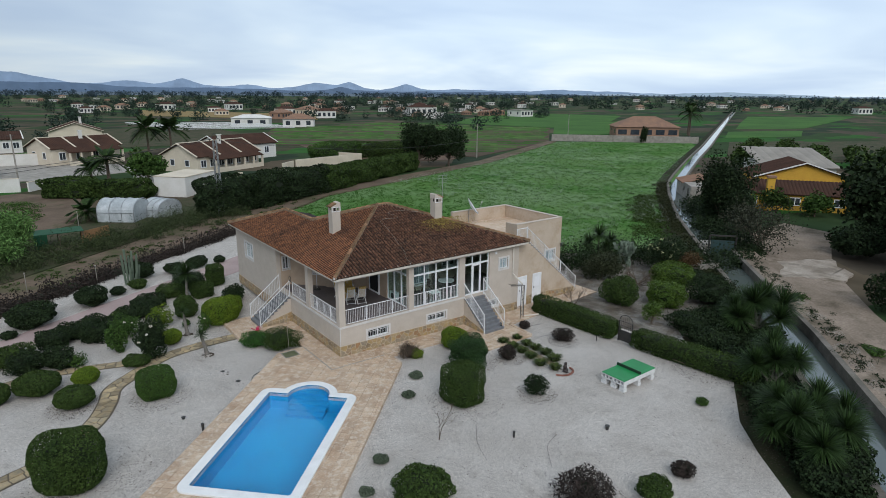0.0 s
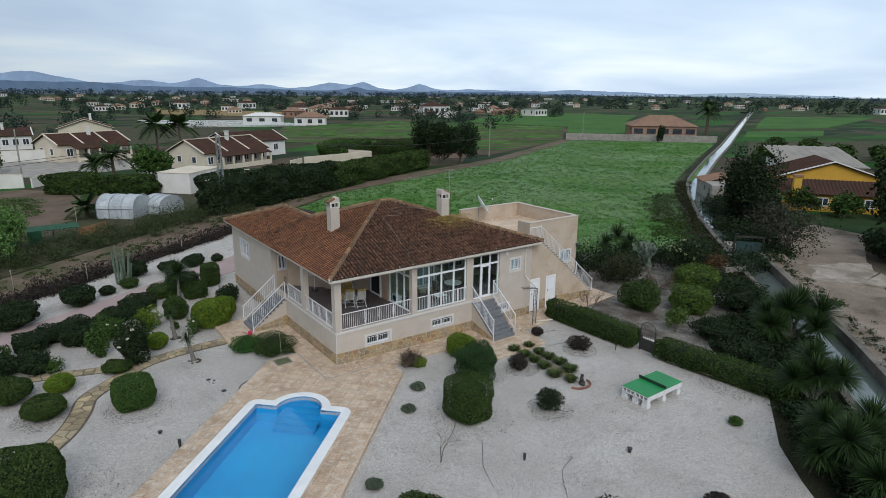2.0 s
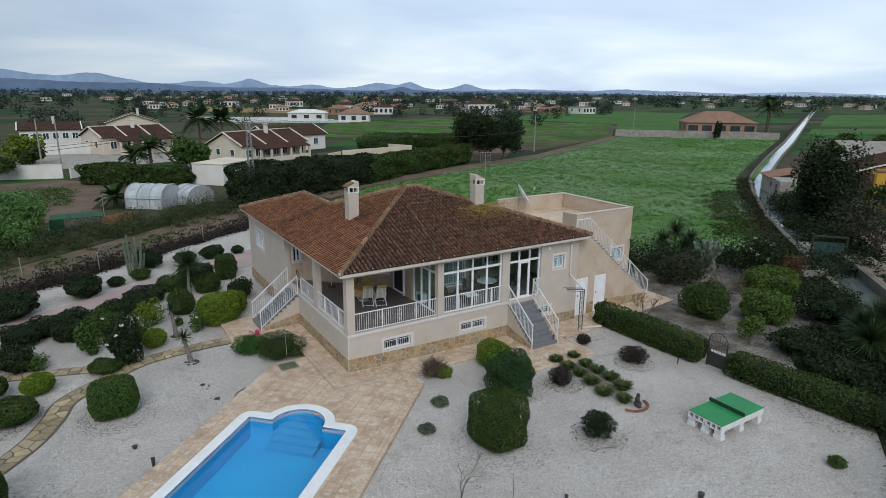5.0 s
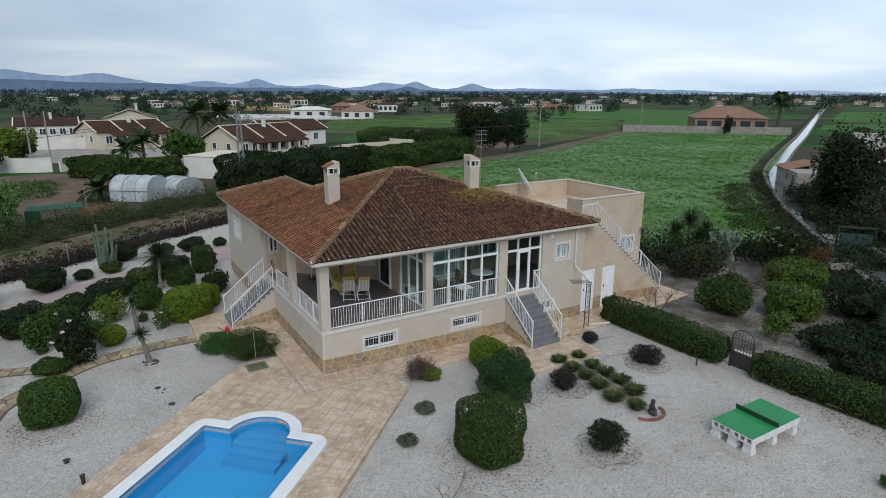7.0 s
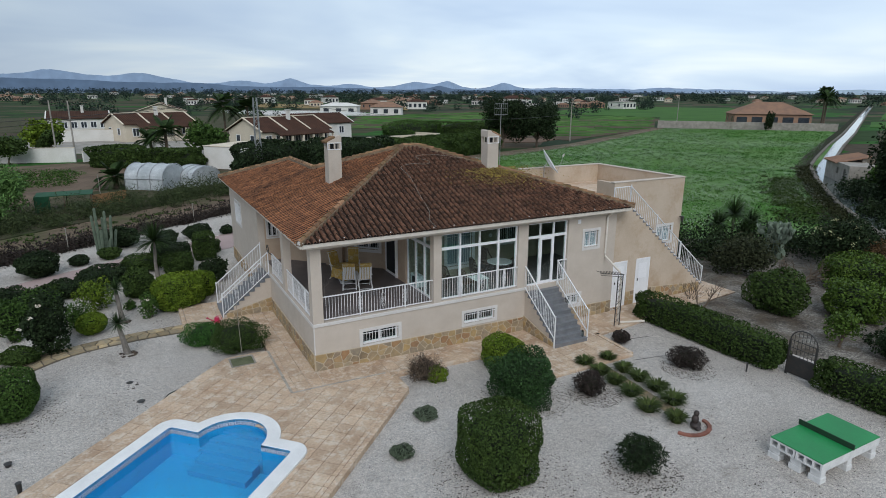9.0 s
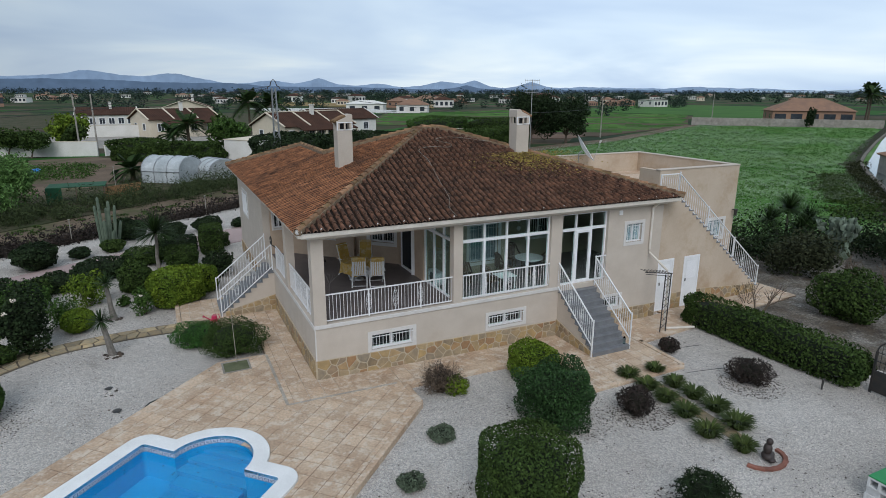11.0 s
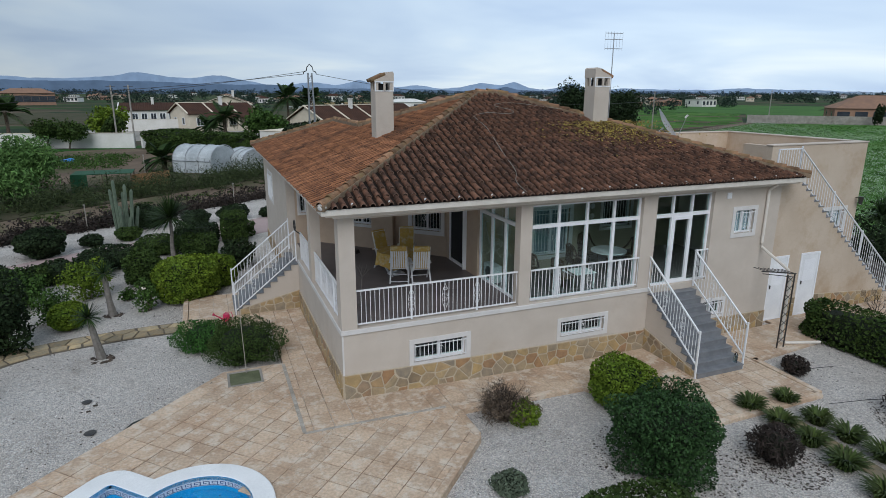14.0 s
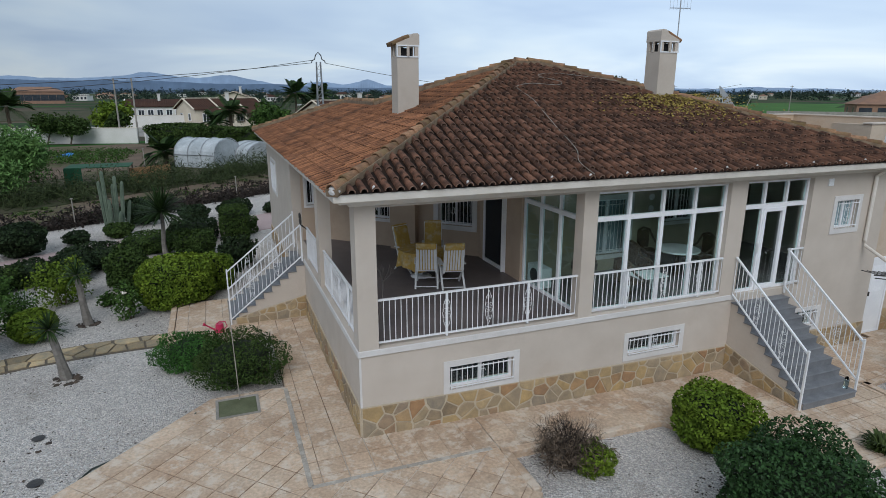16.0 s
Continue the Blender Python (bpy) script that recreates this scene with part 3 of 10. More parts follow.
def railing(a, b, za, zb, label, h=0.88, gap=0.112, orn=(), posts=(), group="", foot=0.0):
    """A white steel railing from plan point a (its foot at za) to b (at zb)."""
    r = empty("railing", label, "railing", group, at=(a[0], a[1], za))
    inv = Matrix.Translation((-a[0], -a[1], -za))
    A, B = Vector((a[0], a[1], za)), Vector((b[0], b[1], zb))
    d = B - A
    up = Vector((0, 0, 1))
    flat_dir = Vector((d.x, d.y, 0)).normalized()

    def put(name, bm, label=""):
        return part(name, moved(bm, inv), M_WHITE, r, label)

    put("top_rail", bar(A + up * (h + 0.02) - d.normalized() * 0.02, B + up * (h + 0.02) + d.normalized() * 0.02, 0.045, 0.035))
    put("bottom_rail", bar(A + up * 0.06, B + up * 0.06, 0.035, 0.03))
    n = max(2, round(Vector((d.x, d.y, 0)).length / gap))
    ob0 = None
    for i in range(n + 1):
        p = A + d * (i / n)
        if ob0 is None:
            bm = rod((0, 0, 0.06), (0, 0, h + 0.01), 0.0085, 6)
            ob0 = part("baluster", bm, M_WHITE, r)
            o = ob0
        else:
            o = new("baluster", ob0.data)
            o.parent = r
        o.location = p - A
    for f in orn:
        c = A + d * f + up * (0.5 * h + 0.03)
        s = scroll(r, c - A, flat_dir, up, h)
    for f in posts:
        p = A + d * f
        put("post", bm_bar(bmesh.new(), p + up * (-foot if f == 0 else (-0.1 if f == 1 else 0.0)), p + up * (h + (0.10 if foot else 0.0)), 0.04, 0.04))
    return r


RL = "white wrought iron railing with scrolls on the porch sill"
railing((0.40, 0.10), (4.71, 0.10), FLOOR + 0.04, FLOOR + 0.04, RL, orn=(0.32, 0.53, 0.735), posts=(0.32, 0.735), group="porch railings")
railing((0.10, 0.40), (0.10, 3.98), FLOOR + 0.04, FLOOR + 0.04, RL, orn=(0.25, 0.5, 0.75), posts=(0.25, 0.75), group="porch railings")
railing((0.10, 4.44), (0.10, 6.72), FLOOR + 0.04, FLOOR + 0.04, RL, orn=(0.5,), posts=(1,), group="porch railings")
railing((5.10, 0.0), (8.58, 0.0), FLOOR + 0.10, FLOOR + 0.10, "white wrought iron railing before the glazed screen", orn=(0.24, 0.53, 0.82), posts=(0.24, 0.82), group="porch railings", h=0.84)
railing((10.72, 0.03), (11.18, 0.03), FLOOR + 0.04, FLOOR + 0.04, "short white iron railing beside the entrance", orn=(0.5,), posts=(), group="porch railings", h=0.9)

# ---- stairs ----
def fall(x):
    """The paving before the house falls gently towards the annex."""
    return -0.0185 * min(max(x, 0.0), 6.8)


def stairs(name, m, width, n, run, label, base=0.0):
    """A solid flight: local +y runs up into the wall, local x across; rises to FLOOR at y = 0, its foot at y = -run."""
    st = empty(name, label, "stairs", kind="")
    rise, tread = (FLOOR - base) / n, run / (n - 1)
    bm = bmesh.new()
    prof = [(-run, base)]
    for i in range(n - 1):
        prof += [(-run + i * tread, base + rise * (i + 1) - 0.03), (-run + (i + 1) * tread, base + rise * (i + 1) - 0.03)]
    prof += [(-0.003, base)]
    lo = [bm.verts.new((0.02, y, z)) for y, z in prof]
    hi = [bm.verts.new((width - 0.02, y, z)) for y, z in prof]
    for i in range(len(prof)):
        j = (i + 1) % len(prof)
        bm.faces.new((lo[i], hi[i], hi[j], lo[j]))
    bm.faces.new(lo[::-1])
    bm.faces.new(hi)
    bmesh.ops.recalc_face_normals(bm, faces=bm.faces[:])
    part("flight", moved(bm, m), M_STUCCO, st)
    for i in range(n - 1):
        y0, z = -run + i * tread, base + rise * (i + 1)
        part("tread", moved(box(-0.01, y0 - 0.03, z - 0.03, width + 0.01, y0 + tread + (0.012 if i < n - 2 else -0.004), z, 0.006), m), M_GRANITE, st)
        part("riser", moved(box(0.005, y0 - 0.012, z - rise + 0.001, width - 0.005, y0 - 0.001, z - 0.031), m), M_GRANITE, st)
    return st


stairs("front_stairs", pose(9.03, 0, 0), 1.63, 11, 2.16, "grey granite front stairs with stone clad flank", -0.138)
stairs("side_stairs", pose(0, 8.52, 0, 0, 0, -90), 1.66, 10, 2.15, "blue grey granite side stairs with stone clad flank")
SL = "white wrought iron stair railing with scrolls"
railing((8.99, -2.13), (8.99, -0.05), 0.20, FLOOR - 0.02, SL, h=0.94, orn=(0.3, 0.65), posts=(0,), group="stair railings", foot=0.33)
railing((10.68, -2.13), (10.68, -0.05), 0.20, FLOOR - 0.02, SL, h=0.94, orn=(0.3, 0.65), posts=(0, 1), group="stair railings", foot=0.33)
railing((-2.13, 6.83), (-0.06, 6.83), 0.12, FLOOR + 0.03, SL, h=0.95, orn=(0.3, 0.65), posts=(0, 1), group="stair railings", foot=0.1)
railing((-2.13, 8.55), (-0.06, 8.55), 0.12, FLOOR + 0.03, SL, h=0.95, orn=(0.3, 0.65), posts=(0, 1), group="stair railings", foot=0.1)

# ---- chimneys ----
def chimney(cx, cy, z0, zt, w, d, label, up_x=True):
    c = empty("chimney", label, "chimney", "chimneys", at=(cx, cy, z0))
    part("shaft", box(-w / 2, -d / 2, -0.4, w / 2, d / 2, zt - z0 - 0.24, 0.008), M_STUCCO, c)
    h0, h1 = zt - z0 - 0.24, zt - z0 + 0.015
    for sx in (-1, 1):
        for sy in (-1, 1):
            part("corner_post", box(sx * w / 2 - (0.1 if sx > 0 else 0), sy * d / 2 - (0.1 if sy > 0 else 0), h0, sx * w / 2 + (0.1 if sx < 0 else 0), sy * d / 2 + (0.1 if sy < 0 else 0), h1), M_STUCCO, c)
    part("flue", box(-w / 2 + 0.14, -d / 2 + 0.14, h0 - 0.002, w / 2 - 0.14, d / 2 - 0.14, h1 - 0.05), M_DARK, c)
    for s in (-1, 1):
        part("vent_bar", box(-0.03, s * d / 2 - 0.04, h0, 0.03, s * d / 2 + 0.01, h1), M_STUCCO, c)
        part("vent_bar", box(s * w / 2 - 0.02, -0.03, h0, s * w / 2 + 0.01, 0.03, h1), M_STUCCO, c)
    part("collar", moved(frame_bm(-w / 2 - 0.015, w / 2 + 0.015, h0 - 0.03, h1 + 0.02, 0.035, -d / 2 - 0.018, -d / 2 - 0.002), Matrix.Identity(4)), M_WHITE, c)
    bm = bmesh.new()
    poly = [(-w / 2 - 0.02, h1), (w / 2 + 0.02, h1), (w / 2 + 0.02, h1 + 0.27), (w / 2 - 0.02, h1 + 0.31), (w / 2 - 0.15, h1 + 0.30), (w / 2 - 0.24, h1 + 0.20), (-w / 2 - 0.02, h1 + 0.05)]
    if not up_x:
        poly = [(-x, z) for x, z in poly][::-1]
    lo = [bm.verts.new((x, -d / 2 - 0.01, z)) for x, z in poly]
    hi = [bm.verts.new((x, d / 2 + 0.01, z)) for x, z in poly]
    n = len(poly)
    for i in range(n):
        bm.faces.new((lo[i], lo[(i + 1) % n], hi[(i + 1) % n], hi[i]))
    bm.faces.new(lo[::-1])
    bm.faces.new(hi)
    bmesh.ops.recalc_face_normals(bm, faces=bm.faces[:])
    part("cap", bm, M_STUCCO, c)
    s = 1 if up_x else -1
    for k in range(4):
        y = -d / 2 + d * (k + 0.5) / 4
        part("cap_tile", bm_tube(bmesh.new(), [(s * (-w / 2 - 0.12), y, h1 + 0.03), (s * (w / 2 - 0.24), y, h1 + 0.235)], 0.058, 8), M_RIDGE, c)
    return c


chimney(2.72, 5.55, EV + KL * 3.1, 7.55, 0.58, 0.55, "rendered chimney with tiled cap and vents")
chimney(9.5, 3.75, 6.22, 7.72, 0.58, 0.56, "rendered chimney with clay tile cap", up_x=False)

# ---- annex with roof terrace and outer stairs ----
annex = empty("annex", "flat roofed cream annex with stained render and parapet", "annex")
AX0, AX1, AY0, AY1, AT = 15.0, 19.74, 1.42, 7.75, 5.56
part("wall", w_local((AX0, AY0), (AX1, AY0), -0.25, AT, 0.22, [(3.1, 4.1, 2.35, 3.15)]), M_STUCCO_OLD, annex)
part("wall", w_local((AX1, AY0 + 0.222), (AX1, AY1), -0.25, AT, 0.22, []), M_STUCCO_OLD, annex)
part("wall", w_local((AX1 - 0.222, AY1), (13.9, AY1), -0.25, AT, 0.22, []), M_STUCCO_OLD, annex)
part("wall", w_local((AX0, 2.6), (AX0, AY0 + 0.222), -0.25, AT, 0.22, []), M_STUCCO_OLD, annex)
part("stair_landing", box(13.9, 0.3, 4.45, 14.88, AY0 + 0.2, 4.62), M_PAVE, annex)
part("terrace_floor", box(13.9, AY0 + 0.226, 4.45, AX1 - 0.23, AY1 - 0.23, 4.616), M_PAVE, annex, "terracotta terrace floor")
part("coping", box(AX0 - 0.03, AY0 - 0.03, AT, AX1 + 0.03, AY0 + 0.25, AT + 0.05, 0.01), M_STUCCO, annex)
part("coping", box(AX1 - 0.25, AY0 + 0.252, AT, AX1 + 0.03, AY1 + 0.03, AT + 0.05, 0.01), M_STUCCO, annex)
part("coping", box(13.9, AY1 - 0.25, AT, AX1 - 0.252, AY1 + 0.03, AT + 0.05, 0.01), M_STUCCO, annex)
window(3.1, 4.1, 2.35, 3.15, along((AX0, AY0), (AX1, AY0)), annex, 0.13, blind=True)
# Stair block in front: a wall plane with two doors, steps on its slope.
SY = 0.28
NST = 24
X_TOP, X_BOT = 14.9, 20.45
bm = bmesh.new()
prof = [(13.902, -0.25), (X_BOT, -0.25)]
for i in range(NST):
    x = X_BOT - (X_BOT - X_TOP) * i / NST
    prof.append((x, 4.62 * (i + 1) / NST - 0.03))
    prof.append((X_BOT - (X_BOT - X_TOP) * (i + 1) / NST, 4.62 * (i + 1) / NST - 0.03))
prof.append((13.902, 4.59))
lo = [bm.verts.new((x, SY, z)) for x, z in prof]
hi = [bm.verts.new((x, AY0 - 0.002, z)) for x, z in prof]
for i in range(len(prof)):
    j = (i + 1) % len(prof)
    bm.faces.new((lo[i], lo[j], hi[j], hi[i]))
bm.faces.new(lo[::-1])
bm.faces.new(hi)
bmesh.ops.recalc_face_normals(bm, faces=bm.faces[:])
part("stair_block", bm, M_STUCCO_OLD, annex, "cream stair block with brown rain stains")
for i in range(NST):
    x1 = X_BOT - (X_BOT - X_TOP) * i / NST
    x0 = X_BOT - (X_BOT - X_TOP) * (i + 1) / NST
    z = 4.62 * (i + 1) / NST
    part("tread", box(x0 - 0.0, SY - 0.02, z - 0.03, x1 + 0.03, AY0 - 0.004, z, 0.005), M_GRANITE, annex)
for x0, x1 in ((14.25, 14.98), (15.70, 16.46)):
    d = part("door", box(x0, SY - 0.02, -0.10, x1, SY - 0.002, 2.02, 0.004), M_WHITE, annex, "plain white metal door")
    part("door_frame", frame_bm(x0 - 0.07, x1 + 0.07, -0.12, 2.09, 0.065, SY - 0.03, SY - 0.003), M_PVC, d)
    part("door_handle", box(x0 + 0.06, SY - 0.06, 1.0, x0 + 0.09, SY - 0.022, 1.12, 0.004), M_IRON, d)
    part("door_panel", box(x0 + 0.12, SY - 0.024, 1.1, x1 - 0.12, SY - 0.021, 1.85, 0.002), M_PVC, d)
railing((20.4, SY + 0.03), (14.95, SY + 0.03), 0.12, 4.66, "long white stair railing up to the roof terrace", h=0.9, gap=0.125, orn=(0.2, 0.42, 0.64), posts=(0, 0.33, 0.66, 1), foot=0.26)
railing((14.93, SY + 0.03), (13.95, SY + 0.03), 4.66, 4.66, "short white railing at the terrace stair head", h=0.9, orn=(), posts=(0, 1))
lamp = empty("wall_lamp", "black lantern on the annex corner", "wall lamp", at=(19.6, AY0, 3.55))
part("bracket", rod((0, -0.002, 0), (0, -0.2, 0.05), 0.02), M_IRON, lamp)
part("lantern", bm_rod(bmesh.new(), (0, -0.2, -0.22), (0, -0.2, 0.06), 0.06, 6, 0.1), M_IRON, lamp)

# ---- ground and garden surfaces ----
GZ = -0.20
M_GRAVEL = surf("white_gravel", (0.645, 0.60, 0.553), (0.54, 0.495, 0.45), 0.35, 0.95, 1.0, 9.0, dist=0.025, grain=0.22, pebbly=(34.0, 0.24), stains=(1.3, 0.55, 0.75, (0.27, 0.23, 0.19), 0.55), spec=0.08)
M_SOIL = surf("bare_soil", (0.17, 0.125, 0.092), (0.115, 0.085, 0.062), 0.25, 0.95, 0.7, 6.0, dist=0.05, stains=(0.12, 0.5, 0.62, (0.07, 0.085, 0.035), 0.75), spec=0.08)
M_TRACK = surf("dirt_track", (0.30, 0.24, 0.19), (0.185, 0.145, 0.11), 0.22, 0.95, 0.7, 7.0, dist=0.05, grain=0.35, detail=8.0, stains=(0.35, 0.52, 0.66, (0.09, 0.075, 0.05), 0.7), spec=0.08)
M_WEED = surf("weedy_ground", (0.045, 0.055, 0.026), (0.085, 0.072, 0.048), 0.3, 0.95, 0.7, 6.0, dist=0.05, spec=0.08)
M_FIELD = surf("flowering_field", (0.075, 0.165, 0.035), (0.05, 0.145, 0.022), 0.06, 0.95, 0.6, 2.5, dist=0.06, grain=0.45, stains=(0.045, 0.42, 0.60, (0.17, 0.25, 0.12), 0.62), spec=0.08)
M_PINK = surf("pink_drive", (0.40, 0.30, 0.28), (0.34, 0.25, 0.235), 0.5, 0.9, 0.4, 12.0, dist=0.02)
M_PATHSTONE = surf("path_stone", (0.40, 0.30, 0.17), (0.26, 0.22, 0.15), 4.0, 0.9, 0.5, 30.0, obj=0.35, isle=0.1, grain=0.35, dist=0.015)
M_PATHBED = surf("path_bed_earth", (0.15, 0.12, 0.085), (0.09, 0.075, 0.055), 3.0, 0.95, 0.5, 30.0)
M_GRASS = surf("green_crop", (0.060, 0.145, 0.030), (0.045, 0.105, 0.025), 0.05, 0.95, 0.5, 2.0, dist=0.05, spec=0.08)
M_WATER = bpy.data.materials.new("still_water")
M_WATER.use_nodes = True
_p = M_WATER.node_tree.nodes["Principled BSDF"]
_p.inputs["Base Color"].default_value = (0.10, 0.12, 0.11, 1)
_p.inputs["Roughness"].default_value = 0.06


def far_land(name):
    """The plain: patches of fields, groves and bare soil, at the size of plots."""
    m = bpy.data.materials.new(name)
    m.use_nodes = True
    nd, ln = m.node_tree.nodes, m.node_tree.links
    p = nd["Principled BSDF"]
    p.inputs["Roughness"].default_value = 1.0
    p.inputs["Specular IOR Level"].default_value = 0.05
    geo = nd.new("ShaderNodeNewGeometry")
    mp = nd.new("ShaderNodeMapping")
    mp.inputs["Rotation"].default_value = (0, 0, radians(27))
    mp.inputs["Scale"].default_value = (1 / 120, 1 / 70, 1.0)
    ln.new(geo.outputs["Position"], mp.inputs["Vector"])
    vo = nd.new("ShaderNodeTexVoronoi")
    vo.distance = "CHEBYCHEV"
    vo.inputs["Randomness"].default_value = 0.7
    ln.new(mp.outputs["Vector"], vo.inputs["Vector"])
    sep2 = nd.new("ShaderNodeSeparateColor")
    ln.new(vo.outputs["Color"], sep2.inputs["Color"])
    rp = nd.new("ShaderNodeValToRGB")
    rp.color_ramp.interpolation = "CONSTANT"
    cols = [(0.0, (0.034, 0.060, 0.024)), (0.2, (0.075, 0.062, 0.046)), (0.36, (0.032, 0.10, 0.022)), (0.52, (0.060, 0.058, 0.034)), (0.64, (0.026, 0.042, 0.024)), (0.82, (0.10, 0.08, 0.055)), (0.92, (0.034, 0.056, 0.024))]
    e = rp.color_ramp.elements
    e[0].position, e[0].color = cols[0][0], (*cols[0][1], 1)
    e[1].position, e[1].color = cols[1][0], (*cols[1][1], 1)
    for pos, c in cols[2:]:
        el = e.new(pos)
        el.color = (*c, 1)
    ln.new(sep2.outputs["Red"], rp.inputs["Fac"])
    n = nd.new("ShaderNodeTexNoise")
    n.inputs["Scale"].default_value = 0.25
    n.inputs["Detail"].default_value = 6.0
    ln.new(geo.outputs["Position"], n.inputs["Vector"])
    r = nd.new("ShaderNodeMapRange")
    r.inputs["To Min"].default_value, r.inputs["To Max"].default_value = 0.5, 1.5
    ln.new(n.outputs["Fac"], r.inputs["Value"])
    mm = nd.new("ShaderNodeMix")
    mm.data_type, mm.blend_type = "RGBA", "MULTIPLY"
    mm.inputs["Factor"].default_value = 1.0
    ln.new(rp.outputs["Color"], mm.inputs["A"])
    ln.new(r.outputs["Result"], mm.inputs["B"])
    ln.new(mm.outputs["Result"], p.inputs["Base Color"])
    return m


R2 = math.sqrt(0.5)


def sw(s, w, z=0.0):
    """Pool frame of reference: s runs along the pool, w across it, both at 45 degrees to the house."""
    return ((s + w) * R2, (s - w) * R2, z)


PIT = (-12.3, -3.55, -2.4, 1.95)  # s and w of the pool's pit


def clip(poly, way, at):
    """The part of a plan polygon on the side where the point times way is at most at."""
    out = []
    for i, a in enumerate(poly):
        b = poly[(i + 1) % len(poly)]
        da, db = a[0] * way[0] + a[1] * way[1] - at, b[0] * way[0] + b[1] * way[1] - at
        if da <= 0:
            out.append(a)
        if da * db < 0:
            k = da / (da - db)
            out.append((a[0] + k * (b[0] - a[0]), a[1] + k * (b[1] - a[1])))
    return out


def round_pit(poly):
    """A plan polygon in four pieces that leave the pool's pit open."""
    s0, s1, w0, w1 = PIT
    sv, wv = (R2, R2), (R2, -R2)
    neg = lambda v: (-v[0], -v[1])
    a = clip(poly, wv, w0)
    b = clip(poly, neg(wv), -w1)
    m = clip(clip(poly, neg(wv), -w0), wv, w1)
    return [p for p in (a, b, clip(m, sv, s0), clip(m, neg(sv), -s1)) if len(p) > 2]


bm = bmesh.new()
for poly in round_pit([(4700 * math.cos(k * math.pi / 48), 4700 * math.sin(k * math.pi / 48)) for k in range(96)]):
    bm.faces.new([bm.verts.new((x, y, -0.42)) for x, y in poly])
part("ground", bm, far_land("plain_of_fields"), None)
tagged(bpy.data.objects["ground"], "wide flat plain of fields and bare soil", "ground", kind="structure")


def patch(name, poly, z, mat, label, cat="ground", depth=0.3):
    ob = part(name, prism(poly, z - depth, z), mat, None)
    return tagged(ob, label, cat, kind="structure")


PC = -0.25      # middle of the pool across
HW = 2.03       # half inner width
S0, S1 = -12.02, -4.62  # inner ends
ARC = 1.05      # inner radius of the round end


def pool_outline(off):
    """Plan of the pool, grown by off: a rectangle with rounded corners and a round bay at its far end."""
    rc = 0.10 if off <= 0.0 else 0.10 + 0.9 * off
    lo, hi, w0, w1 = S0 - off, S1 + off, PC - HW - off, PC + HW + off
    r = ARC + off * 0.9

    def corner(cs, cw, a0):
        return [(cs + rc * math.cos(a), cw + rc * math.sin(a)) for a in [a0 + math.pi / 2 * k / 5 for k in range(6)]]

    pts = corner(lo + rc, w0 + rc, math.pi)[::-1]
    pts = [(s, w) for s, w in pts]
    near_l = corner(lo + rc, w0 + rc, math.pi)          # from -s side round to -w side
    near_r = corner(lo + rc, w1 - rc, math.pi / 2)      # from +w side round to -s side
    far_r = corner(hi - rc, w1 - rc, 0.0)               # from +s side round to +w side
    far_l = corner(hi - rc, w0 + rc, -math.pi / 2)      # from -w side round to +s side
    a0 = math.asin(min(0.9, max(0.0, off) / r)) if off > 0 else 0.0
    bay = [(S1 + r * math.sin(a0 + (math.pi - 2 * a0) * k / 20), PC + r * math.cos(a0 + (math.pi - 2 * a0) * k / 20)) for k in range(21)]
    if off > 0:
        bay[0], bay[-1] = (hi, PC + math.sqrt(r * r - off * off)), (hi, PC - math.sqrt(r * r - off * off))
    return near_l[::-1] + near_r[::-1] + far_r[::-1] + bay + far_l[::-1]


def ccw_plan(poly):
    a = sum(p[0] * q[1] - q[0] * p[1] for p, q in zip(poly, poly[1:] + poly[:1]))
    return poly if a > 0 else poly[::-1]


def loop_ring(inner, outer, z0, z1, bevel=0.02):
    """A band between two plan outlines of the same count, as a solid."""
    bm = bmesh.new()
    n = len(inner)
    v = [[bm.verts.new(sw(s, w, z)) for s, w in loop] for loop, z in ((inner, z0), (inner, z1), (outer, z1), (outer, z0))]
    for i in range(n):
        j = (i + 1) % n
        for a, b in ((0, 1), (1, 2), (2, 3), (3, 0)):
            bm.faces.new((v[a][i], v[a][j], v[b][j], v[b][i]))
    bmesh.ops.recalc_face_normals(bm, faces=bm.faces[:])
    if bevel:
        es = [e for e in bm.edges if all(abs(x.co.z - z1) < 1e-4 for x in e.verts) and len(e.link_faces) == 2 and abs(e.link_faces[0].normal.z - e.link_faces[1].normal.z) > 0.5]
        bmesh.ops.bevel(bm, geom=es, offset=bevel, segments=3, affect="EDGES", profile=0.5)
    return bm


# Gravel yard with a hole for the pool: built as strips round the paving.
GRAVEL = [(-45, -45), (-6.6, -45), (-2.0, -33.0), (7.7, -21.5), (10.2, -18.7), (12.0, -17.0), (16.0, -14.6), (17.2, -12.0), (21.5, -6.5), (29, 1.5), (25, 9), (15, 22), (3.5, 27.0), (-18, 16), (-45, -2)]
bm = bmesh.new()
for poly in round_pit(GRAVEL):
    piece = prism(poly, GZ - 0.3, GZ)
    me = bpy.data.meshes.new("piece")
    piece.to_mesh(me)
    piece.free()
    bm.from_mesh(me)
    bpy.data.meshes.remove(me)
tagged(part("gravel_yard", bm, M_GRAVEL, None), "white gravel yard with scattered dark litter", "ground", kind="structure")
patch("drive", [(-45, -3.0), (-15.5, 12.06), (1.54, 20.75), (9, 25), (9, 29.5), (2.66, 25.5), (-15.5, 14.5), (-45, -0.4)], GZ + 0.02, M_PINK, "pinkish concrete drive through the garden", "drive")
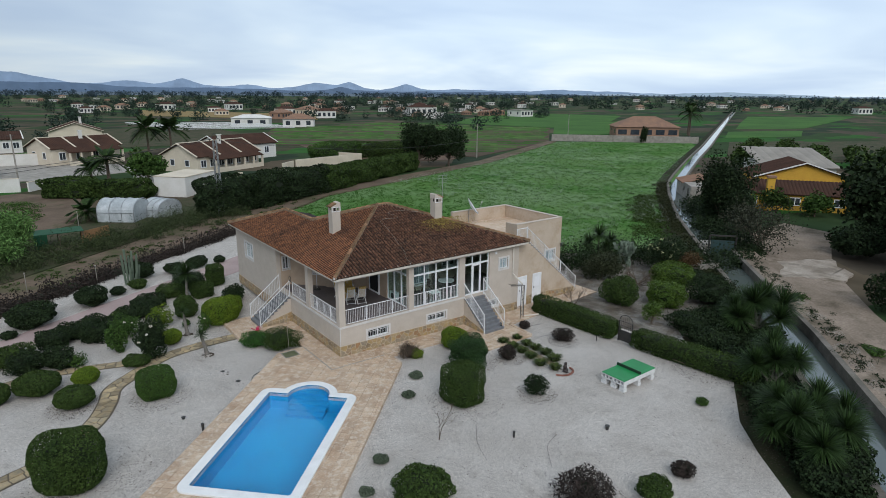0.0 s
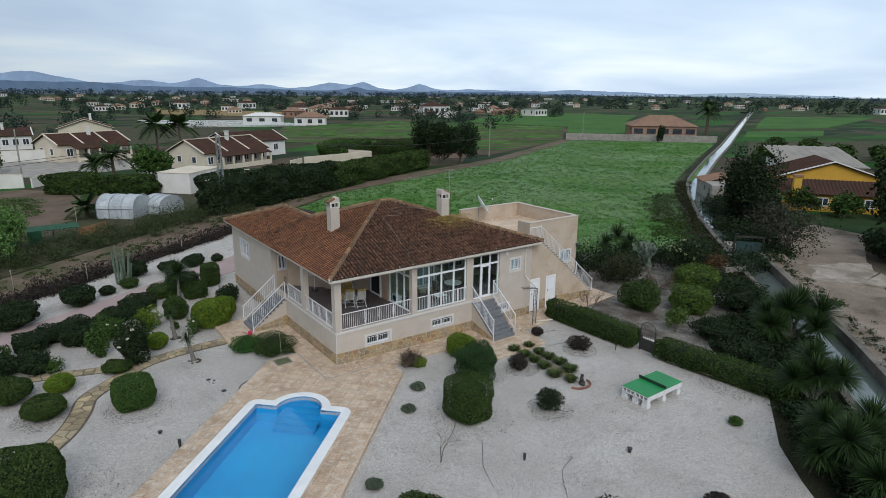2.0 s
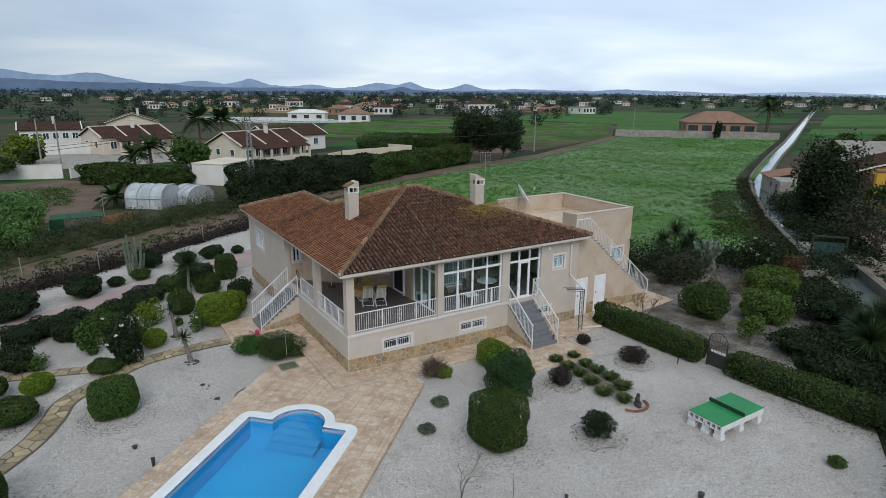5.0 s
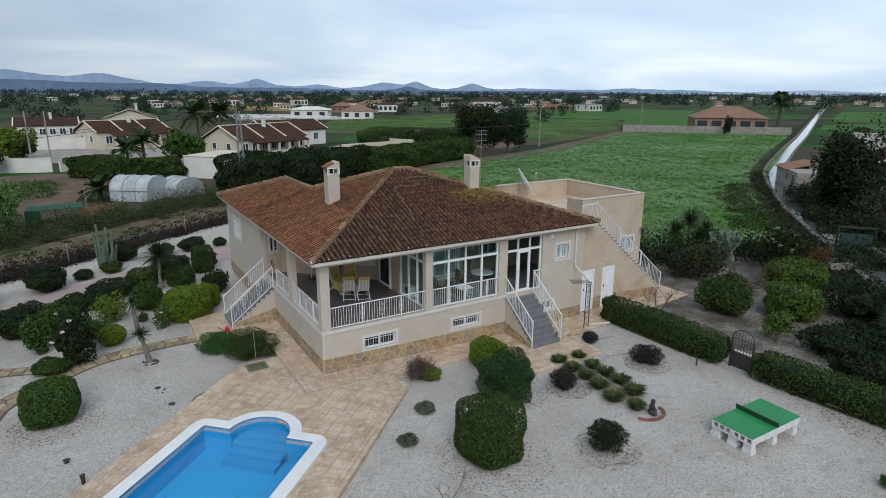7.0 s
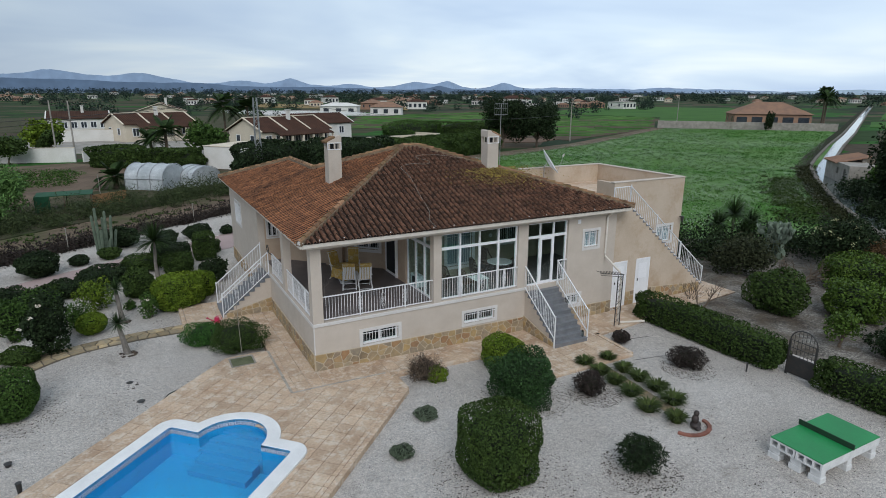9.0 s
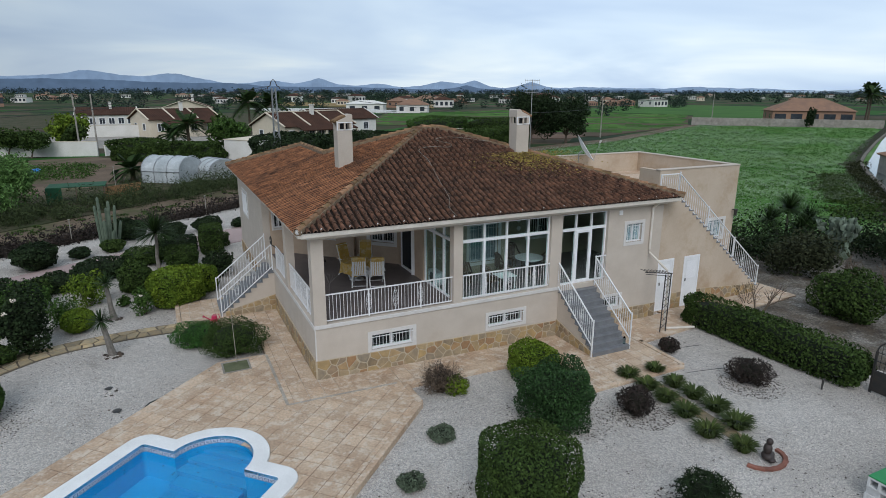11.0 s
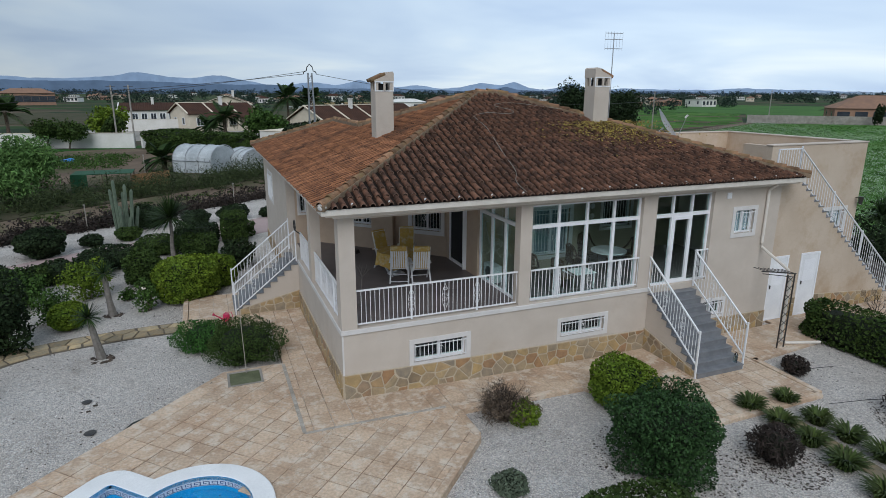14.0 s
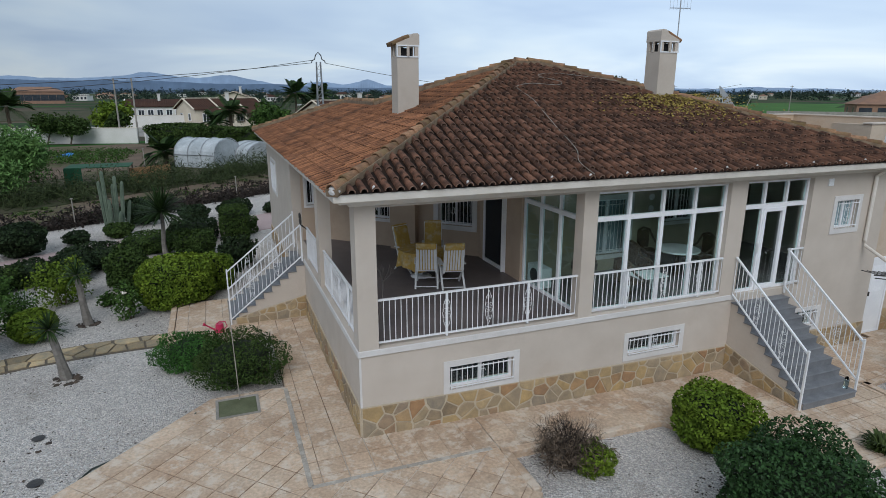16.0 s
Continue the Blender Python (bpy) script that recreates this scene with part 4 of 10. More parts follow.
patch("far_gravel", [(-45, -0.35), (-15.5, 14.55), (2.66, 25.6), (9, 29.6), (7, 35.5), (-15.4, 19.3), (-45, 2)], GZ - 0.004, M_GRAVEL, "gravel bed beyond the drive")
patch("dirt_track", [(-45, 4), (-15.4, 22.5), (6, 37.5), (17, 45), (24, 51), (75, 71), (131, 103), (131, 106.5), (74, 74.5), (22, 55), (5, 44.5), (-15, 28), (-45, 10)], -0.27, M_SOIL, "bare earth track beside the garden")
patch("field", [(13, 24), (8.0, 38), (17.5, 44.6), (24.5, 50.6), (75, 70.5), (131, 102.4), (163, 75), (144, 62.2), (67.6, 23.2), (41.5, 3.4), (30, 8), (20, 19)], -0.255, M_FIELD, "green field in white flower", "field")
patch("weeds", [(-60, 10), (-15, 28.4), (5, 44.9), (21, 55.4), (20, 62), (0, 60), (-30, 44), (-60, 30)], -0.275, M_WEED, "rough weedy ground")
patch("vegetable_plot", [(-40, 38), (-16, 42), (-6, 52), (-5, 70), (-12, 78), (-50, 70)], -0.262, M_SOIL, "tilled vegetable plot")

# Patio slab at 45 degrees with the walkway round the house.
W0, W1 = -3.77, 3.43
patio = tagged(empty("patio", "stamped concrete patio in tan squares", "patio"), kind="structure")


def plan(pts):
    return [sw(s, w)[:2] for s, w in pts]


INNER, OUTER = pool_outline(0.0), pool_outline(0.44)
slab_z0, slab_z1 = -0.3, -0.012
STRIP = plan([(-18, W0), (-18, W1), (4.0, W1), (4.0, W0)])
PATIO_A = clip(clip(STRIP, (0, 1), -1.15), (1, 0), 2.33)
PATIO_B = clip(clip(clip(STRIP, (0, -1), 1.15), (1, 0), -1.15), (0, 1), 2.62)
WALKS = [[(-3.62, 6.05), (-0.002, 6.05), (-0.002, 9.3), (-3.62, 9.3)], [(-1.15, -1.15), (-0.002, -1.15), (-0.002, 6.05), (-1.15, 6.05)],
         [(-0.002, -1.15), (2.33, -1.15), (2.33, -0.002), (-0.002, -0.002)], [(2.332, -1.22), (6.0, -1.33), (6.0, -0.002), (2.332, -0.002)],
         [(6.002, -1.33), (7.5, -3.9), (11.35, -3.85), (11.44, -0.002), (6.002, -0.002)], [(11.442, -1.75), (14.4, -1.45), (14.4, -0.002), (11.442, -0.002)],
         [(14.402, -1.45), (20.46, -1.0), (20.46, 0.27), (14.402, 0.27)], [(20.462, -1.0), (21.6, -0.9), (21.6, 1.6), (20.462, 1.6)]]
for k, poly in enumerate(round_pit(PATIO_A) + round_pit(PATIO_B) + WALKS):
    if len(poly) > 2:
        bm = prism(poly, slab_z0, slab_z1 - 0.0006 * k)
        bmesh.ops.subdivide_edges(bm, edges=[e for e in bm.edges if e.calc_length() > 1.5], cuts=4, use_grid_fill=True)
        for v in bm.verts:
            v.co.z += fall(v.co.x) - (0.003 if poly in WALKS else 0.0)
        part("slab", bm, M_JOINT, patio)
for sgn in (-1, 1):
    for s0_, s1_, a_, b_ in ((-4.3, -3.5, 1.09, 2.2), (-3.95, -3.5, 0.86, 1.09)):
        part("slab", prism(plan([(s0_, PC + sgn * a_), (s1_, PC + sgn * a_), (s1_, PC + sgn * b_), (s0_, PC + sgn * b_)][:: -sgn]), slab_z0, slab_z1 - 0.014), M_JOINT, patio)

# Pool shell, water, coping.
pool = empty("swimming_pool", "blue swimming pool with white coping and round step bay", "pool")


def pool_mat():
    m = surf("pool_plaster", (0.004, 0.325, 0.62), (0.004, 0.29, 0.575), 0.6, 0.5, 0.1, 20.0)
    return m


M_POOL = pool_mat()
WZ = -0.16
bm = bmesh.new()
n = len(INNER)
va = [bm.verts.new(sw(s, w, 0.06)) for s, w in INNER]
vb = [bm.verts.new(sw(s, w, -1.5)) for s, w in INNER]
for i in range(n):
    j = (i + 1) % n
    bm.faces.new((va[j], va[i], vb[i], vb[j]))
bm.faces.new(vb)
bmesh.ops.recalc_face_normals(bm, faces=bm.faces[:])
bmesh.ops.reverse_faces(bm, faces=bm.faces[:])
part("shell", bm, M_POOL, pool)
part("coping", loop_ring(INNER, OUTER, -0.02, 0.075, 0.025), M_POOLEDGE, pool, "smooth white coping")
M_PWATER = bpy.data.materials.new("pool_water")
M_PWATER.use_nodes = True
_nt = M_PWATER.node_tree
_p = _nt.nodes["Principled BSDF"]
_p.inputs["Base Color"].default_value = (0.78, 0.96, 1.0, 1)
_p.inputs["Roughness"].default_value = 0.03
_p.inputs["IOR"].default_value = 1.33
_p.inputs["Transmission Weight"].default_value = 1.0
_n = _nt.nodes.new("ShaderNodeTexNoise")
_n.inputs["Scale"].default_value = 3.0
_b = _nt.nodes.new("ShaderNodeBump")
_b.inputs["Strength"].default_value = 0.05
_nt.links.new(_n.outputs["Fac"], _b.inputs["Height"])
_nt.links.new(_b.outputs["Normal"], _p.inputs["Normal"])
bm = bmesh.new()
bm.faces.new([bm.verts.new(sw(s * 1.0, w, WZ)) for s, w in pool_outline(-0.003)])
bmesh.ops.recalc_face_normals(bm, faces=bm.faces[:])
if bm.faces[:][0].normal.z < 0:
    bmesh.ops.reverse_faces(bm, faces=bm.faces[:])
wat = part("water", bm, M_PWATER, pool, "clear blue water")
wat.visible_shadow = False
M_POOLSTEP = surf("pool_step_tile", (0.005, 0.265, 0.535), (0.004, 0.235, 0.495), 1.0, 0.5, 0.1, 20.0)
for k in range(5):
    r = ARC - 0.012
    y = S1 + 0.66 - 0.34 * k
    zt = WZ - 0.12 - 0.23 * k
    arc = [(S1 + r * math.sin(a), PC + r * math.cos(a)) for a in [math.pi * q / 24 for q in range(25)] if S1 + r * math.sin(a) >= max(y, S1)]
    poly = ([(y, arc[0][1])] if k < 2 else [(y, PC + 0.95), (S1 - 0.01, PC + 0.95)]) + arc + ([(y, arc[-1][1])] if k < 2 else [(S1 - 0.01, PC - 0.95), (y, PC - 0.95)])
    part("step", prism(ccw_plan([sw(s_, w_)[:2] for s_, w_ in poly]), -1.495 + 0.001 * k, zt, 0.02), M_POOLSTEP, pool)
# Greek key band along the water line.
M_KEY = surf("key_tile_band", (0.03, 0.06, 0.16), (0.04, 0.08, 0.2), 3.0, 0.3, 0.0)
M_KEYW = surf("pale_tile_band", (0.62, 0.66, 0.70), (0.55, 0.6, 0.66), 3.0, 0.3, 0.0)

# ---- plants ----
def rng(seed):
    return np.random.default_rng(seed)


def blob_points(g, n, rx, ry, rz, box=0.0, lumps=0.14, shell=0.28):
    """Points in a lumpy rounded body about the origin (z from -rz to rz); box squares it off. Returns points and outward ways."""
    d = g.normal(size=(n, 3))
    d /= np.linalg.norm(d, axis=1)[:, None]
    if box > 0:
        kh, kv = (2 + 10 * box, 2 + 10 * box) if box > 0.5 else (2 + 4 * box, 2 + 16 * box)
        q = ((np.abs(d[:, :2]) ** kh).sum(1) ** (kv / kh) + np.abs(d[:, 2]) ** kv) ** (1 / kv)
        d2 = d / q[:, None]
    else:
        d2 = d
    ph = g.uniform(0, 6.28, 9)
    lump = 1 + lumps * (np.sin(3.1 * d[:, 0] + ph[0]) * np.sin(2.7 * d[:, 1] + ph[1]) + 0.7 * np.sin(5.3 * d[:, 2] + ph[2]) * np.sin(6.1 * d[:, 0] + ph[3]) + 0.5 * np.sin(9 * d[:, 1] + ph[4]) * np.sin(8 * d[:, 2] + ph[5]))
    rad = lump * (1 - shell * g.random(n) ** 2.0)
    p = d2 * rad[:, None] * np.array([rx, ry, rz])
    return p, d


def leaf_quads(g, p, d, size, flat=0.5, long=1.8):
    """Small folded leaves at p, facing roughly along d."""
    n = len(p)
    nrm = d * flat + g.normal(size=(n, 3)) * 0.6 + np.array([0, 0, 0.25])
    nrm /= np.linalg.norm(nrm, axis=1)[:, None]
    t = np.cross(nrm, g.normal(size=(n, 3)))
    t /= np.linalg.norm(t, axis=1)[:, None] + 1e-9
    b = np.cross(nrm, t)
    s = size * g.uniform(0.6, 1.35, n)[:, None]
    a0 = p - t * s * long * 0.5
    a1 = p + b * s * 0.5
    a2 = p + t * s * long * 0.5
    a3 = p - b * s * 0.5
    verts = np.stack([a0, a1, a2, a3], 1).reshape(-1, 3)
    faces = np.arange(4 * n).reshape(n, 4)
    return verts, faces


def core_bm(rx, ry, rz, box, cz):
    bm = bmesh.new()
    bmesh.ops.create_icosphere(bm, subdivisions=2, radius=1.0)
    for v in bm.verts:
        c = v.co.copy()
        if box > 0:
            kh, kv = (2 + 10 * box, 2 + 10 * box) if box > 0.5 else (2 + 4 * box, 2 + 16 * box)
            q = ((abs(c.x) ** kh + abs(c.y) ** kh) ** (kv / kh) + abs(c.z) ** kv) ** (1 / kv)
            c = c / q
        v.co = Vector((c.x * rx, c.y * ry, c.z * rz + cz))
    return bm


# Near-black colour paints the shade deep inside each plant.
M_CORE = surf("shaded_inner_leaves", (0.014, 0.022, 0.008), (0.009, 0.015, 0.006), 9.0, 1.0, 0.6, 30.0, dist=0.03)
SEED = [10]


def bush(x, y, w, h, mat, label, name="shrub", depth=None, box=0.0, n=2600, leaf=0.055, z=GZ, group="garden shrubs", lumps=0.14, long=1.8, shell=0.28, rot=0.0, cat="shrub", core=0.8, flat=0.5):
    """A shrub: a woody stool, a shade-dark inner mass, and many separate leaves."""
    SEED[0] += 1
    g = rng(SEED[0])
    depth = w if depth is None else depth
    e = empty(name, label, cat, group, at=(x, y, z))
    e.rotation_euler = (0, 0, rot)
    rz = h / 2 * 0.97
    p, d = blob_points(g, n, w / 2, depth / 2, rz, box, lumps, shell)
    p[:, 2] += h / 2
    p[:, 2] = np.maximum(p[:, 2], 0.01 + 0.03 * g.random(n))
    v, f = leaf_quads(g, p, d, leaf, flat, long)
    v[:, 2] = np.maximum(v[:, 2], 0.004)
    part_np("foliage", v, f, mat, e)
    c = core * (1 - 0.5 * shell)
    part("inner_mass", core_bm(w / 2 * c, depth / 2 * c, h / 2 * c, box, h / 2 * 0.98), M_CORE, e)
    bm = bmesh.new()
    for k in range(3):
        a = g.uniform(0, 6.28)
        bm_rod(bm, (0.06 * math.cos(a), 0.06 * math.sin(a), -0.05), (0.2 * w * math.cos(a), 0.2 * w * math.sin(a), h * 0.5), 0.025, 5, 0.012)
    part("stem", bm, M_BARK, e)
    return e


def leaves_for(w, h, leaf, long=1.8, k=1.5, cap=30000, lo=500):
    return int(min(cap, max(lo, 1.5 * k * (math.pi * w * h + 0.8 * w * w) / (leaf * leaf * long * 0.5))))


def shrub(x, y, w, h, mat, label, box=0.0, leaf=0.06, k=1.5, **kw):
    return bush(x, y, w, h, mat, label, box=box, leaf=leaf, n=leaves_for(w, h, leaf, kw.get("long", 1.8), k), **kw)


# Clipped and loose shrubs on the gravel.
shrub(2.70, -7.70, 1.88, 1.92, M_LEAF, "large clipped block of dense green hedge", 0.35, 0.042, 1.4, name="clipped_bush", lumps=0.05, shell=0.12)
shrub(5.62, -4.7, 2.05, 1.66, M_LEAF_GLOSS, "dark glossy evergreen bush", 0.10, 0.038, 1.3, lumps=0.17, shell=0.38)
shrub(6.45, -2.3, 1.5, 1.15, M_LEAF_BRIGHT, "rounded light green bush by the walkway", 0.1, 0.045, 1.4, lumps=0.08)
shrub(6.20, -9.37, 1.15, 1.05, M_LEAF_DARK, "dark spiky shrub on gravel", 0, 0.03, 0.8, long=7.0, shell=0.55, flat=0.2)
shrub(7.86, -5.48, 1.05, 0.8, M_LEAF_PURPLE, "small purple leaved shrub on gravel", 0, 0.025, 0.8, long=7.0, shell=0.5)
shrub(12.49, -5.58, 1.25, 0.8, M_LEAF_PURPLE, "low dark purple shrub", 0, 0.025, 0.8, long=7.0, shell=0.6)
shrub(11.95, -2.75, 0.75, 0.45, M_LEAF_PURPLE, "small brownish shrub at the paving edge", 0, 0.04, 1.1, long=3.0, shell=0.4)
shrub(3.72, -2.25, 0.75, 0.55, M_LEAF_BRIGHT, "yellow green low shrub on gravel", 0, 0.04, 1.0, shell=0.5, lumps=0.25)
for x, y, w, h in ((2.28, -4.27, 0.78, 0.28), (0.78, -5.76, 0.7, 0.24), (-3.21, -9.65, 0.64, 0.28), (-4.75, -11.10, 0.56, 0.28)):
    shrub(x, y, w, h, M_LEAF_GREY, "low grey green cushion plant", 0, 0.035, 1.2, name="cushion_plant", group="cushion plants", long=2.5)
shrub(-3.03, -12.42, 2.2, 1.0, M_LEAF, "low rounded green shrub", 0, 0.06, 1.3)
shrub(1.78, -16.24, 2.3, 1.0, M_LEAF_PURPLE, "twiggy grey purple shrub", 0, 0.05, 0.7, long=4.0, shell=0.7, core=0.5)
shrub(3.85, -17.86, 1.3, 0.95, M_LEAF, "small rounded shrub on gravel", 0, 0.05, 1.3)
shrub(6.09, -17.67, 0.85, 0.65, M_LEAF_PURPLE, "dark low shrub on gravel", 0, 0.05, 1.0, long=2.5)
shrub(12.02, -15.07, 0.55, 0.4, M_LEAF_MID, "small grass tuft on gravel", 0, 0.03, 1.1, long=6.0, name="grass_tuft", shell=0.4)
shrub(-13.64, -3.77, 2.5, 2.2, M_LEAF, "large clipped block of green hedge", 0.10, 0.046, 1.4, name="clipped_bush", lumps=0.05, shell=0.12)
shrub(-9.34, 1.87, 1.85, 1.42, M_LEAF_MID, "clipped rounded bush of mid green", 0.12, 0.045, 1.4, name="clipped_bush", lumps=0.05, shell=0.12)
for x, y, w, h, m in ((-14.12, 5.60, 2.1, 1.1, M_LEAF), (-12.79, 3.08, 1.85, 0.95, M_LEAF), (-12.04, 5.36, 1.3, 0.85, M_LEAF_BRIGHT), (-15.82, 5.49, 1.3, 1.05, M_LEAF), (-7.17, 8.08, 1.15, 0.92, M_LEAF_BRIGHT)):
    shrub(x, y, w, h, m, "clipped round ball of " + ("yellow green" if m is M_LEAF_BRIGHT else "green") + " leaves", 0.0, 0.05, 1.5, name="ball_shrub", group="ball shrubs", lumps=0.05, shell=0.15)
shrub(-3.15, 4.9, 1.65, 0.85, M_JUNIPER, "spreading juniper, bright green", 0, 0.026, 0.7, name="juniper", long=2.8, group="junipers", lumps=0.2, shell=0.35)
shrub(-2.05, 3.7, 2.05, 1.1, M_LEAF, "spreading juniper, dark green", 0.05, 0.026, 0.7, name="juniper", long=2.8, group="junipers", lumps=0.2, shell=0.35)
shrub(-3.65, 10.0, 2.3, 1.55, M_LEAF_BRIGHT, "large rounded bright green bush", 0.1, 0.06, 1.5, lumps=0.06)
shrub(-5.27, 12.3, 1.5, 1.4, M_LEAF, "round green bush behind the bright one", 0.05, 0.06)
shrub(-8.6, 6.6, 1.5, 2.4, M_LEAF_DARK, "tall dark rose bush with white blooms", 0, 0.07, 1.1, lumps=0.25, shell=0.4)
shrub(-10.04, 8.67, 1.1, 1.8, M_LEAF_MID, "upright loose bush beside the flagstones", 0, 0.065, 0.9, lumps=0.25, shell=0.5)
shrub(-9.49, 6.2, 1.4, 0.55, M_LEAF, "low creeping shrub by the path", 0, 0.05)
shrub(-3.2, 15.9, 1.6, 1.1, M_LEAF, "round dark bush near the drive", 0.15, 0.06)
shrub(-1.56, 18.1, 1.3, 1.65, M_LEAF, "clipped upright bush near the wall", 0.3, 0.06, name="clipped_bush", lumps=0.06, shell=0.15)
shrub(-1.66, 13.4, 1.6, 1.25, M_LEAF_DARK, "dark loose bush beside the house wall", 0, 0.08, 1.1, lumps=0.25, shell=0.45)
shrub(-6.64, 20.76, 1.35, 0.68, M_LEAF, "low bush at the foot of the cactus", 0, 0.07)
for x, y, w, h in ((-10.07, 18.55, 2.2, 1.36), (-13.72, 16.49, 3.0, 1.5), (-15.06, 14.74, 0.9, 0.45), (-5.9, 23.6, 2.0, 1.3), (-3.4, 23.2, 1.6, 0.9), (-1.34, 24.1, 1.8, 0.93), (0.64, 24.35, 1.0, 0.6), (-8.2, 19.9, 1.1, 0.6), (-20, 13.5, 3.0, 1.5)):
    shrub(x, y, w, h, M_LEAF_DARK, "dark rounded shrub beyond the drive", 0, 0.075, 1.3, group="shrubs along the drive")
for x, y, w, h in ((-15.0, 10.5, 2.0, 0.9), (-12.9, 11.9, 1.9, 0.95), (-10.73, 13.2, 1.5, 0.95), (-9.2, 13.56, 1.2, 0.75), (-8.52, 13.98, 1.5, 0.81), (-6.95, 15.56, 2.2, 0.86), (-5.05, 17.4, 2.15, 0.78), (-3.36, 18.9, 2.1, 1.0), (-1.2, 19.6, 1.3, 0.8), (-17.5, 9.0, 2.4, 1.0)):
    shrub(x, y, w, h, M_LEAF_DARK if int(x * 10) % 2 else M_LEAF, "dense hedge shrub along the drive", 0.12, 0.065, 1.3, group="hedge along the drive", name="hedge_shrub")
for x, y, w, h in ((-13.0, 8.3, 1.5, 1.2), (-14.4, 8.8, 1.7, 1.1), (-10.9, 11.1, 1.4, 1.2), (-9.5, 11.9, 1.5, 1.1), (-7.4, 13.9, 1.4, 0.9), (-12.0, 12.4, 1.6, 1.0)):
    shrub(x, y, w, h, M_LEAF_DARK, "dark leafy shrub beside the drive hedge", 0.05, 0.065, 1.2, lumps=0.22, shell=0.35, group="hedge along the drive", name="hedge_shrub")
for x, y, w, h in ((-7.76, 8.97, 1.2, 1.1), (-4.95, 9.06, 0.8, 1.15), (-5.74, 10.48, 0.5, 0.43), (-12.2, 7.9, 1.1, 0.8), (-9.16, 10.9, 1.9, 1.4)):
    shrub(x, y, w, h, M_LEAF_MID, "loose rose bush on the gravel", 0, 0.06, 0.6, lumps=0.3, shell=0.7, core=0.4, name="rose_bush", group="rose bushes")

# Flowers on some of them.
M_PETAL = surf("pale_petal", (0.75, 0.70, 0.62), (0.7, 0.6, 0.5), 5.0, 0.7, 0.0)
for x, y, z, r in ((-8.6, 5.9, 2.2, 0.09), (-8.9, 5.75, 1.8, 0.08), (-9.3, 5.9, 1.4, 0.08), (-9.3, 10.2, 1.2, 0.07), (-8.9, 10.3, 1.0, 0.07), (-5.0, 8.8, 0.9, 0.06)):
    g = rng(int(abs(x * 100)))
    p, d = blob_points(g, 26, r, r, r * 0.7, 0, 0.1, 0.3)
    e = empty("rose_bloom", "pale rose bloom on its bush", "flower", "rose blooms", at=(x, y, z - 0.2))
    v, f = leaf_quads(g, p, d, 0.05, 1.0, 1.2)
    part_np("petals", v, f, M_PETAL, e)
    part("stalk", rod((0, 0, -0.3), (0, 0, 0), 0.008, 5), M_LEAF_DARK, e)

# Two rows of strappy clumps.
M_AGA = leafy("strap_leaf", (0.060, 0.082, 0.020), (0.032, 0.052, 0.014), rough=0.55)


def strappy(x, y, r, h, mat, label, n=260, name="strap_clump", group="strap leaved clumps", width=0.035):
    """A clump of arching strap leaves from one point."""
    SEED[0] += 1
    g = rng(SEED[0])
    e = empty(name, label, "plant", group, at=(x, y, GZ))
    az = g.uniform(0, 2 * np.pi, n)
    ln_ = r * g.uniform(0.55, 1.15, n)
    up = h * g.uniform(0.5, 1.2, n)
    base = np.stack([np.cos(az), np.sin(az)], 1) * (g.random(n) ** 0.5 * r * 0.5)[:, None]
    out, fc = [], []
    side = np.stack([-np.sin(az), np.cos(az), 0 * az], 1)
    vs = []
    for t, wd in ((0.0, 0.7), (0.45, 1.0), (0.8, 0.8), (1.0, 0.1)):
        q = np.zeros((n, 3))
        q[:, :2] = base + np.stack([np.cos(az), np.sin(az)], 1) * (ln_ * t ** 1.4 * 0.8)[:, None]
        q[:, 2] = up * (1.9 * t - 1.15 * t * t)
        vs += [q - side * width * wd / 2, q + side * width * wd / 2]
    V = np.stack(vs, 1).reshape(-1, 3)
    k = np.arange(n)[:, None] * 8
    F = np.concatenate([k + np.array([[0, 1, 3, 2]]) + 2 * j for j in range(3)])
    part_np("leaves", V, F, mat, e)
    # Dark mound in place of the shade between the leaf bases.
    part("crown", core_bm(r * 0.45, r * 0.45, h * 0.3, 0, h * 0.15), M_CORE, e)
    return e


for x, y, r in ((9.18, -3.75, 0.42), (9.2, -4.55, 0.45), (9.16, -5.35, 0.42), (9.05, -6.2, 0.48), (8.81, -7.2, 0.5), (9.05, -8.1, 0.4), (10.22, -3.85, 0.36), (10.11, -4.8, 0.42), (10.08, -5.55, 0.45), (10.1, -6.35, 0.48), (9.88, -7.25, 0.55)):
    strappy(x, y, r * 0.82, 0.34, M_AGA, "strap leaved clump in a row along stepping path")
patch("stepping_path", [(9.45, -4.1), (9.85, -4.1), (9.62, -7.9), (9.2, -7.9)], GZ + 0.02, M_PATHSTONE, "sandy strip between the clumps", "path")

